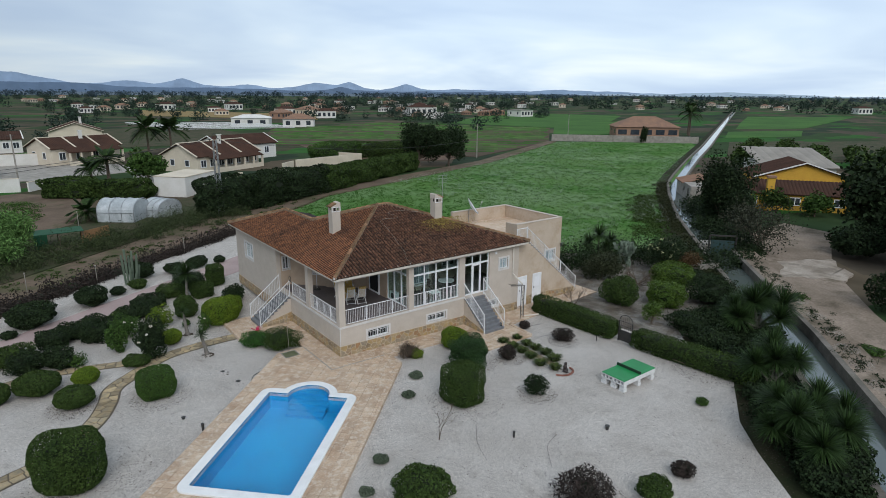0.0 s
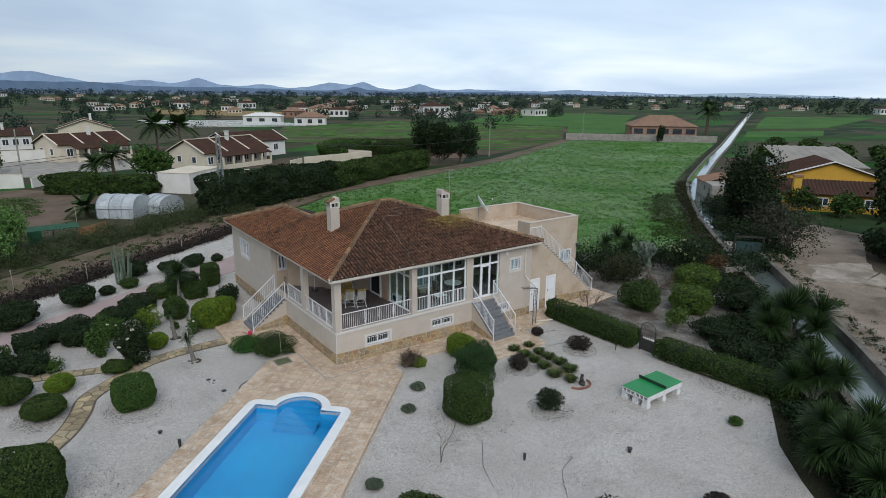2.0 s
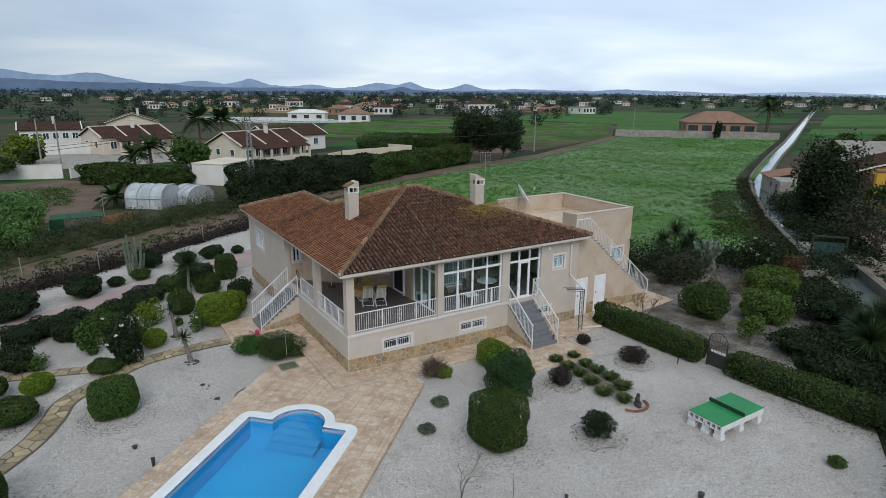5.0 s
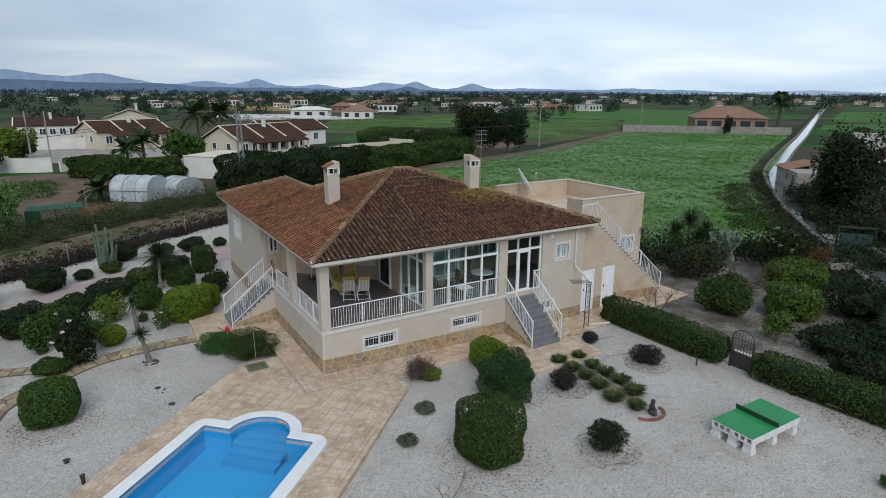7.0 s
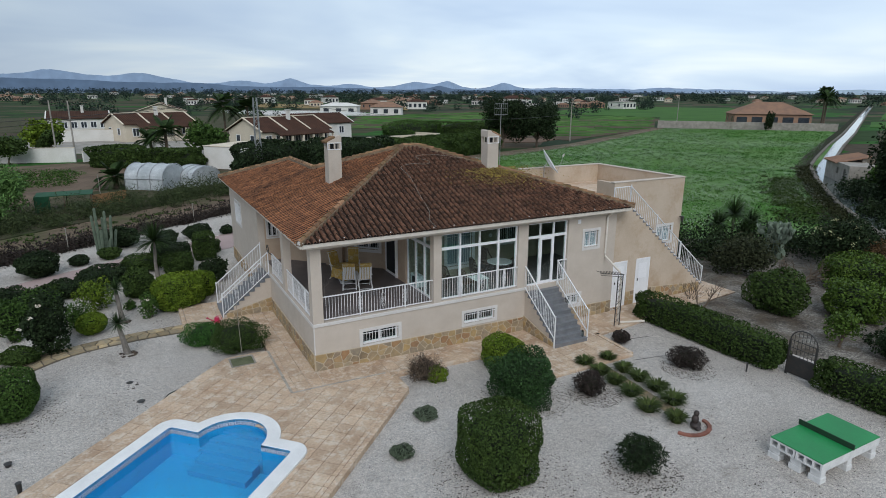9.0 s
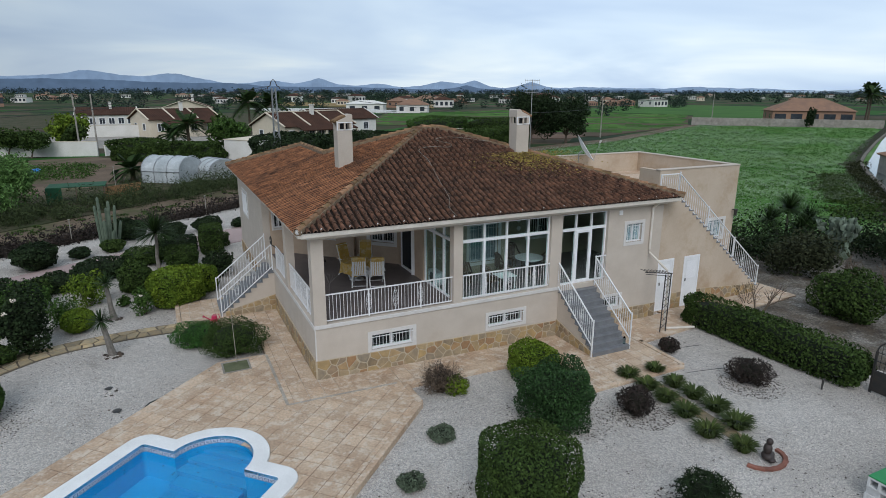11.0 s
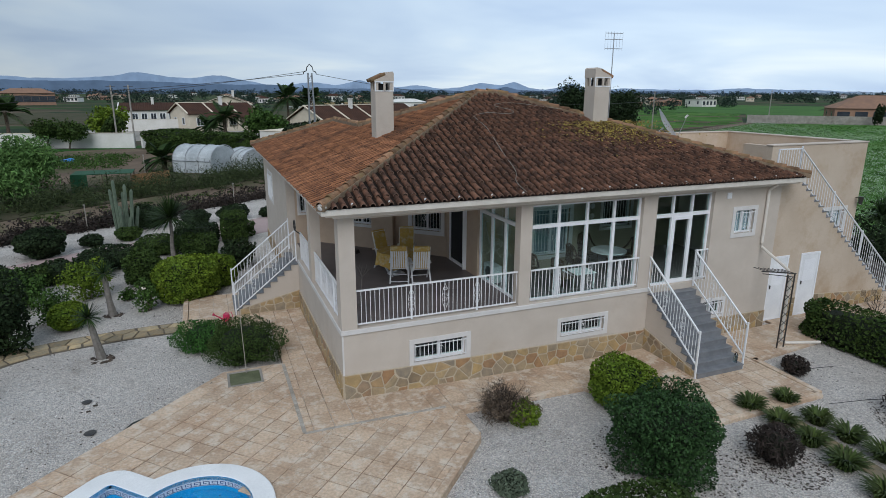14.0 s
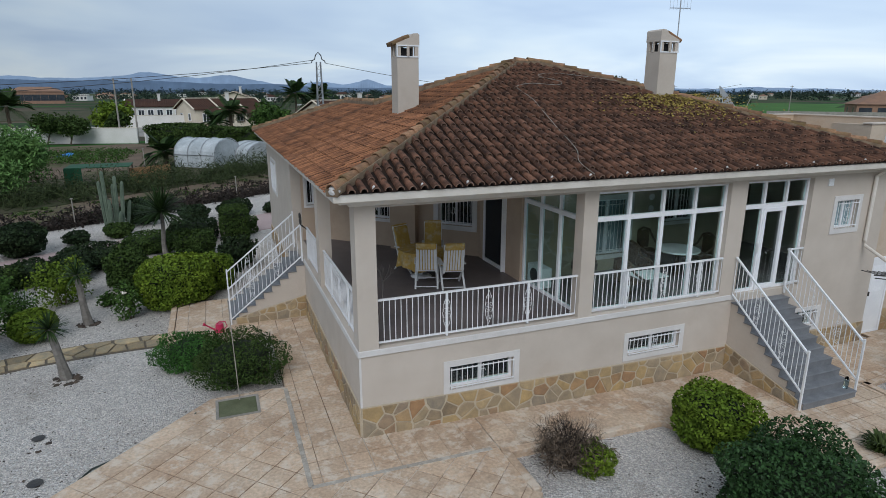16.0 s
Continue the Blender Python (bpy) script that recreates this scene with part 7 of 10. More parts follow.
M_GLASSD = surf("far_window_glass", (0.03, 0.035, 0.045), (0.05, 0.06, 0.07), 1.0, 0.15, 0.0)


def ribbed_roof(e, corners, mat, gap=0.45):
    """A tiled slope over four corners (eave a, eave b, top b, top a): one corrugated sheet with thickness."""
    a, b, c, d = [Vector(p) for p in corners]
    bm = bmesh.new()
    up = (b - a).cross(d - a).normalized()
    if up.z < 0:
        up = -up
    n = 4 * max(2, int((b - a).length / gap))
    rows = [[], [], [], []]
    for k in range(n + 1):
        t, rise = k / n, up * (0.0, 0.07, 0.09, 0.07)[k % 4]
        p, q = a.lerp(b, t), d.lerp(c, t)
        for row, x in zip(rows, (p + rise, q + rise, p - up * 0.1, q - up * 0.1)):
            row.append(bm.verts.new(x))
    for k in range(n):
        for r0, r1 in ((0, 1), (1, 3), (3, 2), (2, 0)):
            bm.faces.new((rows[r0][k], rows[r0][k + 1], rows[r1][k + 1], rows[r1][k]))
    for k in (0, n):
        bm.faces.new((rows[0][k], rows[1][k], rows[3][k], rows[2][k]))
    bmesh.ops.recalc_face_normals(bm, faces=bm.faces[:])
    return part("roof", bm, mat, e)


def gable_house(name, a, b, depth, wall_h, ridge_h, wall, roofm, label, wins=5, porch=0.0, chim=True, group="neighbouring houses", z=-0.42, gw=2, over=0.4, cream=False):
    """A house whose eaves front runs from plan point a to b; its body lies to the left of that line. Ridge parallel to the front."""
    e = empty(name, label, "house", group, at=(a[0], a[1], z))
    e.rotation_euler = (0, 0, math.atan2(b[1] - a[1], b[0] - a[0]))
    L = math.dist(a, b)
    bm = bmesh.new()
    pts = [(0, 0), (depth, 0), (depth, wall_h), (depth / 2, ridge_h - 0.1), (0, wall_h)]
    lo = [bm.verts.new((0, y, zz)) for y, zz in pts]
    hi = [bm.verts.new((L, y, zz)) for y, zz in pts]
    for k in range(5):
        bm.faces.new((lo[k], lo[(k + 1) % 5], hi[(k + 1) % 5], hi[k]))
    bm.faces.new(lo[::-1])
    bm.faces.new(hi)
    bmesh.ops.recalc_face_normals(bm, faces=bm.faces[:])
    part("wall", bm, wall, e)
    k = (ridge_h - wall_h) / (depth / 2)
    ribbed_roof(e, [(-over, -over, wall_h - k * over + 0.1), (L + over, -over, wall_h - k * over + 0.1), (L + over, depth / 2, ridge_h + 0.1), (-over, depth / 2, ridge_h + 0.1)], roofm)
    ribbed_roof(e, [(L + over, depth + over, wall_h - k * over + 0.1), (-over, depth + over, wall_h - k * over + 0.1), (-over, depth / 2, ridge_h + 0.1), (L + over, depth / 2, ridge_h + 0.1)], roofm)
    for t in (0.0, 1.0):
        x = -over if t == 0 else L + over
        part("verge", bar((x, -over, wall_h - k * over + 0.16), (x, depth / 2, ridge_h + 0.18), 0.25, 0.14), wall, e)
        part("verge", bar((x, depth + over, wall_h - k * over + 0.16), (x, depth / 2, ridge_h + 0.18), 0.25, 0.14), wall, e)
    if cream:
        for t in (0.0, 0.34, 0.67, 1.0):
            x = -over + (L + 2 * over) * t
            part("roof_divider", bar((x, -over, wall_h - k * over + 0.24), (x, depth / 2, ridge_h + 0.26), 0.3, 0.12), wall, e)
        part("ridge_cap", bar((-over, depth / 2, ridge_h + 0.24), (L + over, depth / 2, ridge_h + 0.24), 0.3, 0.14), wall, e)
    if porch:
        ribbed_roof(e, [(L * 0.15, -porch, wall_h * 0.78), (L * 0.95, -porch, wall_h * 0.78), (L * 0.95, 0.0, wall_h + 0.12), (L * 0.15, 0.0, wall_h + 0.12)], roofm)
        n = 5
        for i in range(n + 1):
            x = L * (0.16 + 0.78 * i / n)
            part("pillar", box(x - 0.16, -porch + 0.1, 0, x + 0.16, -porch + 0.42, wall_h * 0.76), wall, e)
        part("parapet", box(L * 0.16, -porch + 0.12, 0, L * 0.94, -porch + 0.32, 0.9), wall, e)
    for i in range(wins):
        x = L * (i + 0.6) / (wins + 0.2)
        w = part("window", box(x - 0.6, -0.05, wall_h * 0.34, x + 0.6, -0.004, wall_h * 0.76), M_GLASSD, e)
        part("frame", frame_bm(x - 0.68, x + 0.68, wall_h * 0.34 - 0.08, wall_h * 0.76 + 0.08, 0.12, -0.08, -0.006), M_WHITE, w)
        part("mullion", box(x - 0.05, -0.075, wall_h * 0.34, x + 0.05, -0.052, wall_h * 0.76), M_WHITE, w)
    for i in range(gw):
        y = depth * (i + 0.7) / (gw + 0.4)
        w = part("window", box(-0.05, y - 0.5, wall_h * 0.4, -0.004, y + 0.5, wall_h * 0.75), M_GLASSD, e)
        part("frame", moved(frame_bm(y - 0.58, y + 0.58, wall_h * 0.4 - 0.08, wall_h * 0.75 + 0.08, 0.1, 0.006, 0.08), Matrix.Rotation(math.pi / 2, 4, "Z")), M_WHITE, w)
    if chim:
        part("chimney", box(L * 0.55, depth * 0.36, ridge_h - 1.2, L * 0.55 + 0.6, depth * 0.36 + 0.6, ridge_h + 1.3, 0.03), M_WHITEW, e)
        part("chimney_cap", box(L * 0.55 - 0.12, depth * 0.36 - 0.12, ridge_h + 1.3, L * 0.55 + 0.72, depth * 0.36 + 0.72, ridge_h + 1.42, 0.03), M_WHITEW, e)
    return e


def hip_house(name, c, w, d, wall_h, ridge_h, wall, roofm, label, rot=0.0, group="far houses", wins=4, z=-0.42):
    e = empty(name, label, "house", group, at=(c[0], c[1], z))
    e.rotation_euler = (0, 0, rot)
    part("wall", box(-w / 2, -d / 2, 0, w / 2, d / 2, wall_h), wall, e)
    o, r = 0.5, max(0.2, (w - d) / 2)
    bm = bmesh.new()
    q = [bm.verts.new(p) for p in ((-w / 2 - o, -d / 2 - o, wall_h - 0.02), (w / 2 + o, -d / 2 - o, wall_h - 0.02), (w / 2 + o, d / 2 + o, wall_h - 0.02), (-w / 2 - o, d / 2 + o, wall_h - 0.02), (-r, 0, ridge_h), (r, 0, ridge_h))]
    for f in ((0, 1, 5, 4), (1, 2, 5), (2, 3, 4, 5), (3, 0, 4), (3, 2, 1, 0)):
        bm.faces.new([q[k] for k in f])
    bmesh.ops.recalc_face_normals(bm, faces=bm.faces[:])
    part("roof", bm, roofm, e)
    for i in range(wins):
        x = -w / 2 + w * (i + 0.5) / wins
        part("window", box(x - w * 0.07, -d / 2 - 0.05, wall_h * 0.25, x + w * 0.07, -d / 2 - 0.004, wall_h * 0.75), M_GLASSD, e)
    for i in range(2):
        y = -d / 2 + d * (i + 0.5) / 2
        part("window", box(-w / 2 - 0.05, y - 0.5, wall_h * 0.35, -w / 2 - 0.004, y + 0.5, wall_h * 0.75), M_GLASSD, e)
    return e


gable_house("neighbour_house", (16.2, 87.3), (30.4, 94.6), 9.3, 3.1, 5.2, M_CREAM, M_ROOFD, "cream bungalow with brown roof and white glazed porch", wins=7, porch=2.2, gw=2, cream=True)
gable_house("neighbour_house", (-4.6, 113.6), (8.5, 119.3), 9.0, 3.5, 5.3, M_CREAM, M_ROOFD, "cream house with brown roof and pillared porch", wins=4, porch=2.6, cream=True)
gable_house("neighbour_house", (10.0, 152.0), (11.0, 162.0), 12.0, 4.5, 6.6, M_CREAM, M_ROOFD, "cream house with steep brown gable behind", wins=3)
gable_house("neighbour_house", (-20.3, 149.6), (-7.8, 149.9), 10.0, 3.3, 4.8, M_WHITEW, M_ROOFD, "white house with dark arched windows", wins=6)
gable_house("neighbour_house", (26.0, 104.0), (40.0, 109.0), 9.0, 3.4, 5.2, M_WHITEW, M_ROOFD, "white outbuilding with brown roof", wins=3, chim=False)
hip_house("far_villa", (180, 105), 22, 14, 3.6, 7.2, M_ROOFT, M_ROOFT, "tan villa with hipped roof and arcade", rot=-0.75, wins=5)
wb = empty("white_outbuilding", "plain white walled outbuilding with flat roof", "building", at=(4.1, 65.6, -0.42))
wb.rotation_euler = (0, 0, math.atan2(60.5 - 65.6, 8.9 - 4.1))
part("wall", box(0, 0, 0, 5.0, 8.0, 2.9, 0.03), M_WHITEW, wb)
part("coping", box(-0.08, -0.08, 2.9, 5.08, 8.08, 3.0, 0.02), M_CREAM, wb)
for x0, y0, x1, y1, h in ((33.5, 82.5, 50.5, 86.5, 1.9), (50.5, 86.5, 45.5, 97, 1.9), (33.0, 83.0, 29.5, 80.0, 1.7), (8.6, 66, 20, 74, 1.4), (11, 60.5, 17, 62.5, 2.4)):
    tagged(part("garden_wall", moved(box(0, 0, -0.2, math.dist((x0, y0), (x1, y1)), 0.25, h, 0.02), along((x0, y0), (x1, y1), -0.3)), M_CREAM, None), "cream rendered garden wall of a neighbour", "wall", "neighbour walls")
for x0, y0, x1, y1, h in ((-11.4, 80.9, -30.0, 86.0, 1.9), (-8.6, 82.6, -10.6, 80.3, 1.3), (-6.5, 118.8, -18.5, 119.4, 2.2)):
    gw = empty("garden_wall", "white rendered garden wall with pale coping", "wall", "neighbour walls")
    L = math.dist((x0, y0), (x1, y1))
    part("wall", moved(box(0, 0, -0.2, L, 0.25, h, 0.02), along((x0, y0), (x1, y1), -0.3)), M_WHITEW, gw)
    part("coping", moved(box(-0.04, -0.04, h, L + 0.04, 0.29, h + 0.07, 0.015), along((x0, y0), (x1, y1), -0.3)), M_CREAM, gw)
tagged(part("boundary_wall", moved(box(0, 0, 0, math.dist((133, 107), (165, 74.2)), 0.3, 2.1), along((133, 107), (165, 74.2), -0.4)), M_CONCRETE, None), "long grey block boundary wall across the field", "wall")
# Yellow farmhouse with sheds.
gable_house("yellow_farmhouse", (66.2, 12.6), (76.2, -1.0), 6.0, 2.3, 3.6, M_YELLOWW, M_ROOFD, "ochre yellow farmhouse with low tiled front", wins=3, chim=False, group="farm buildings")
gh = empty("yellow_gable", "ochre yellow gabled barn with white verge", "house", "farm buildings", at=(72.7, 11.4, -0.42))
gh.rotation_euler = (0, 0, math.atan2(-13.6, 10.0))
bm = bmesh.new()
pts = [(0, 0), (12.6, 0), (12.6, 3.5), (6.3, 5.5), (0, 3.5)]
lo = [bm.verts.new((x, 3.0, z)) for x, z in pts]
hi = [bm.verts.new((x, 13.0, z)) for x, z in pts]
for k in range(5):
    bm.faces.new((lo[k], lo[(k + 1) % 5], hi[(k + 1) % 5], hi[k]))
bm.faces.new(lo[::-1])
bm.faces.new(hi)
bmesh.ops.recalc_face_normals(bm, faces=bm.faces[:])
part("wall", bm, M_YELLOWW, gh)
ribbed_roof(gh, [(-0.5, 2.6, 3.4), (-0.5, 13.4, 3.4), (6.3, 13.4, 5.65), (6.3, 2.6, 5.65)], M_ROOFD)
ribbed_roof(gh, [(13.1, 13.4, 3.4), (13.1, 2.6, 3.4), (6.3, 2.6, 5.65), (6.3, 13.4, 5.65)], M_ROOFD)
part("verge", bar((-0.5, 2.6, 3.5), (6.3, 2.6, 5.75), 0.25, 0.15), M_WHITEW, gh)
part("verge", bar((13.1, 2.6, 3.5), (6.3, 2.6, 5.75), 0.25, 0.15), M_WHITEW, gh)
part("chimney", box(-0.2, -5.6, 0.0, 0.7, -4.8, 4.4, 0.03), M_YELLOWW, gh)
part("chimney_cap", box(-0.3, -5.7, 4.4, 0.8, -4.7, 4.7, 0.03), M_ROOFT, gh)
gr = empty("grey_barn", "long barn with plain grey roof", "barn", "farm buildings", at=(99, 23, -0.42))
gr.rotation_euler = (0, 0, math.atan2(-14, 12.0))
part("wall", box(0, 0, 0, 12, 14, 2.6), M_WHITEW, gr)
ribbed_roof(gr, [(-0.6, -0.8, 2.5), (12.6, -0.8, 2.5), (12.6, 15, 4.8), (-0.6, 15, 4.8)], M_ROOFG, 1.5)
rs = empty("canal_shed", "old grey walled shed with tiled roof by the canal", "shed", "farm buildings", at=(67.5, 15.4, -0.42))
rs.rotation_euler = (0, 0, math.atan2(6.5, 7.0))
part("wall", moved(wall_holes(9.5, 0, 2.3, 3.0, [(1.2, 2.0, 0.0, 1.8), (4.0, 4.7, 1.0, 1.7)]), Matrix.Identity(4)), M_CONCRETE, rs, "peeling grey wall")
ribbed_roof(rs, [(4.6, 3.3, 2.2), (9.8, 3.3, 2.2), (9.8, -0.3, 3.0), (4.6, -0.3, 3.0)], M_ROOFT, 0.4)
part("roof_gable", prism([(4.9, 0.1), (9.4, 0.1), (9.4, 0.5), (4.9, 0.5)], 2.28, 2.85), M_CONCRETE, rs)

# Greenhouses of white film on hoops.
M_FILM = surf("greenhouse_film", (0.50, 0.53, 0.54), (0.34, 0.37, 0.38), 0.9, 0.5, 0.3, 8.0)


def polytunnel(a, b, w, h, label):
    e = empty("polytunnel", label, "greenhouse", "polytunnels", at=(a[0], a[1], -0.3))
    e.rotation_euler = (0, 0, math.atan2(b[1] - a[1], b[0] - a[0]))
    L = math.dist(a, b)
    prof = [(-w / 2, 0.0), (-w / 2, h * 0.45)] + [(-w / 2 * math.cos(t), h * 0.45 + h * 0.55 * math.sin(t)) for t in [math.pi * k / 12 for k in range(1, 12)]] + [(w / 2, h * 0.45), (w / 2, 0.0)]
    bm = bmesh.new()
    nL = 9
    rings = [[bm.verts.new((L * i / nL, y, z * (1 - 0.025 * (i % 2)))) for y, z in prof] for i in range(nL + 1)]
    for r0, r1 in zip(rings, rings[1:]):
        for k in range(len(prof) - 1):
            bm.faces.new((r0[k], r1[k], r1[k + 1], r0[k + 1]))
    bm.faces.new(rings[0])
    bm.faces.new(rings[-1][::-1])
    bmesh.ops.recalc_face_normals(bm, faces=bm.faces[:])
    part("film", bm, M_FILM, e, "milky plastic film")
    for i in range(0, nL + 1, 3):
        part("hoop", bm_tube(bmesh.new(), [(L * i / nL, y * 1.01, z * 1.012) for y, z in prof], 0.035, 5), M_ALU, e)
    for sy in (-1, 1):
        part("rail", rod((0, sy * w / 2 * 1.02, h * 0.45), (L, sy * w / 2 * 1.02, h * 0.45), 0.03, 5), M_ALU, e)
    return e


polytunnel((-4.3, 51.2), (-0.9, 48.6), 3.9, 2.55, "white plastic greenhouse tunnel on metal hoops")
polytunnel((0.9, 51.2), (2.3, 48.8), 3.6, 2.1, "low white plastic greenhouse tunnel")
sh = empty("net_shelter", "low shelter with green shade net", "shelter", at=(-10.1, 40.3, -0.3))
M_NET = surf("green_shade_net", (0.012, 0.085, 0.036), (0.009, 0.06, 0.028), 1.0, 0.9, 0.3)
part("net", box(-2.1, -1.3, 1.35, 2.1, 1.3, 1.40), M_NET, sh)
part("side_net", box(-2.12, -1.34, 0.0, -1.0, -1.30, 1.35), M_NET, sh)
for sx in (-2.0, 0, 2.0):
    for sy in (-1.2, 1.2):
        part("post", bar((sx, sy, -0.1), (sx, sy, 1.35), 0.08, 0.08), M_BARK, sh)
tagged(part("plank_fence", moved(box(0, 0, -0.1, 3.4, 0.06, 1.15), along((-8.2, 39.7), (-5.4, 41.7), -0.3)), surf("orange_plank", (0.30, 0.16, 0.07), (0.22, 0.12, 0.055), 2.0, 0.9, 0.4), None), "weathered orange plank fence", "fence")

# Hedges and trees beyond the garden.
def far_hedge(a, b, w, h, mat, label, n=11000, leaf=0.17):
    return hedge(a, b, w, h, mat, label, leaf=leaf, n=n, z=-0.4, box=0.25, group="boundary hedges", lumps=0.14)


HL = [(5.6, 46.0), (12.0, 48.6), (17.5, 51.0), (25.0, 55.0), (32.5, 59.3), (40.0, 63.6), (47.0, 67.4), (53.0, 70.6)]
for k, (a, b) in enumerate(zip(HL, HL[1:])):
    far_hedge((a[0] - 0.6, a[1] - 0.4), (b[0] + 0.6, b[1] + 0.4), 4.6 - 0.2 * k, (4.6, 4.3, 4.2, 3.8, 3.6, 3.5, 3.5)[k], M_LEAF_DARK if k < 3 else M_LEAF, "tall dark hedge of shrubs beside the track" if k < 3 else "clipped boundary hedge beside the track", 13000)
far_hedge((-8.7, 72.3), (-2.7, 68.3), 3.2, 2.9, M_LEAF, "thick green hedge round the neighbour's garden")
far_hedge((-3.0, 68.5), (3.3, 64.3), 3.2, 2.7, M_LEAF, "thick green hedge round the neighbour's garden")
far_hedge((40, 91), (56, 97), 4.0, 4.0, M_LEAF_MID, "loose green hedge behind the neighbour's pool")
far_hedge((55, 97), (66, 91), 4.0, 3.6, M_LEAF, "loose green hedge behind the neighbour's pool")
far_hedge((138, 108), (150, 97), 3.0, 1.8, M_LEAF_DARK, "low hedge before the far villa")
tree(57.5, 74.5, 8.6, 8.0, M_LEAF_DARK, "tall dark evergreen tree by the track", 1.5, 14, 13000, 0.24, z=-0.4, group="far trees")
tree(63.0, 71.5, 7.8, 7.5, M_LEAF_DARK, "broad dark evergreen tree by the track", 1.5, 14, 13000, 0.24, z=-0.4, group="far trees")
tree(54.0, 6.6, 8.0, 5.4, M_LEAF_DARK, "tall dense dark conifer by the canal", 0.5, 15, 17000, 0.17, z=-0.4, group="canal trees", squash=1.5)
tree(52.0, 3.6, 4.6, 3.6, M_LEAF_DARK, "lower dark conifer by the canal", 0.4, 10, 9000, 0.16, z=-0.4, group="canal trees", squash=1.3)
tree(44.4, -2.2, 4.6, 6.2, M_ALMOND, "sparse leafless looking almond tree", 1.2, 13, 4200, 0.12, z=-0.3, group="canal trees")
tree(57.5, -8.5, 9.0, 8.5, M_LEAF_DARK, "large dark tree beyond the road", 1.5, 13, 7000, 0.34, z=-0.4, group="canal trees")
tree(50.5, -15.0, 6.0, 8.0, M_LEAF_DARK, "dark tree beyond the road", 0.8, 11, 6000, 0.32, z=-0.4, group="canal trees")
shrub(36.4, -16.6, 4.4, 2.8, M_LEAF_DARK, "large dark shrub at the road side", 0, 0.16, 1.2, lumps=0.2, shell=0.35)
shrub(51.1, -8.6, 4.6, 2.9, M_LEAF_DARK, "large dark shrub by the road fork", 0, 0.16, 1.2, lumps=0.2, shell=0.35)
shrub(31.8, -11.3, 1.3, 0.8, M_LEAF, "weedy shrub on the stony verge", 0, 0.08, 0.8, lumps=0.3, shell=0.6)
shrub(26.0, -17.8, 1.6, 0.35, M_LEAF_MID, "low weeds on the stony verge", 0, 0.07, 0.8, lumps=0.3, shell=0.6)
for k, (x, y) in enumerate(((64, 9.5), (66.5, 6.0), (69.2, 2.4), (71.8, -1.5), (62.5, 12.2), (74.5, -4.6))):
    tree(x, y, 2.9 + 0.3 * (k % 3), 3.6, M_LEAF if k % 2 else M_LEAF_MID, "round citrus tree before the farmhouse", 0.5, 7, 1800, 0.22, z=-0.4, group="farm trees")
t0 = tree(112, 34, 3.2, 4.2, M_LEAF, "round orchard tree in a grove", 0.5, 7, 900, 0.4, z=-0.4, group="grove trees")
for i in range(7):
    for j in range(6):
        if i or j:
            copy_thing(t0, pose(112 + 7.2 * i + 1.5 * (j % 2), 34 + 3.0 * i - 7.8 * j, -0.4, 0, 0, 53 * (i + 3 * j)) @ Matrix.Scale(0.85 + 0.07 * ((i * 3 + j) % 5), 4))


def palm(x, y, h, r, label, n=26, z=-0.4):
    """A palm: ringed trunk and long pinnate fronds."""
    SEED[0] += 1
    g = rng(SEED[0])
    e = empty("palm", label, "palm", "palms", at=(x, y, z))
    part("trunk", bm_tube(bmesh.new(), [(0, 0, -0.1), (0.05, 0, h * 0.5), (0, 0.05, h)], 0.22, 8, radii=[0.34, 0.24, 0.26]), M_BARK, e)
    V, F, off = [], [], 0
    for k in range(n):
        az, el = 2.4 * k, g.uniform(-0.3, 1.2)
        d = np.array([math.cos(az) * math.cos(el), math.sin(az) * math.cos(el), math.sin(el)])
        side = np.array([-math.sin(az), math.cos(az), 0.0])
        m = 34
        t = np.linspace(0.1, 1.0, m)
        spine = d[None] * (r * t)[:, None]
        spine[:, 2] -= 0.55 * r * t ** 2 * math.cos(el)
        for s in (-1, 1):
            tip = spine + side * s * (0.42 * r * np.sin(t * 2.6 + 0.3))[:, None] * 0.7 + d * 0.18 * r
            tip[:, 2] -= 0.12 * r
            wv = d * 0.016 * r
            q = np.stack([spine - wv, spine + wv, tip + wv * 0.3, tip - wv * 0.3], 1).reshape(-1, 3) + np.array([0, 0, h])
            V.append(q)
            F.append(np.arange(4 * m).reshape(m, 4) + off)
            off += 4 * m
    part_np("fronds", np.concatenate(V), np.concatenate(F), M_YUCCA, e)
    return e


palm(0.63, 82.3, 4.2, 3.0, "date palm in the neighbour's garden")
palm(-1.4, 86.6, 2.4, 2.6, "young palm in the neighbour's garden")
palm(-6.35, 51.2, 1.4, 2.2, "short palm beside the vegetable plot")
palm(-30.0, 97.0, 4.6, 3.4, "bushy palm by the paved yard")
tree(-22.5, 83.0, 3.6, 4.2, M_LEAF, "small tree with a leaning trunk by the yard", 1.3, 8, 3000, 0.2, z=-0.4, group="far trees", lean=0.7)
tree(-19.5, 81.0, 3.4, 3.8, M_LEAF, "small tree with a leaning trunk by the yard", 1.3, 8, 3000, 0.2, z=-0.4, group="far trees", lean=0.7)
bm = bmesh.new()
bmesh.ops.create_icosphere(bm, subdivisions=3, radius=0.7)
for v in bm.verts:
    v.co = Vector((v.co.x * 1.3, v.co.y * 0.9, max(-0.02, v.co.z * 0.45 + 0.1 * math.sin(5 * v.co.x) * math.cos(4 * v.co.y))))
tp = part("tarpaulin", bm, surf("blue_plastic", (0.02, 0.20, 0.52), (0.015, 0.15, 0.44), 2.0, 0.5, 0.2, 8.0), None)
tp.location = (-16.6, 63.0, -0.26)
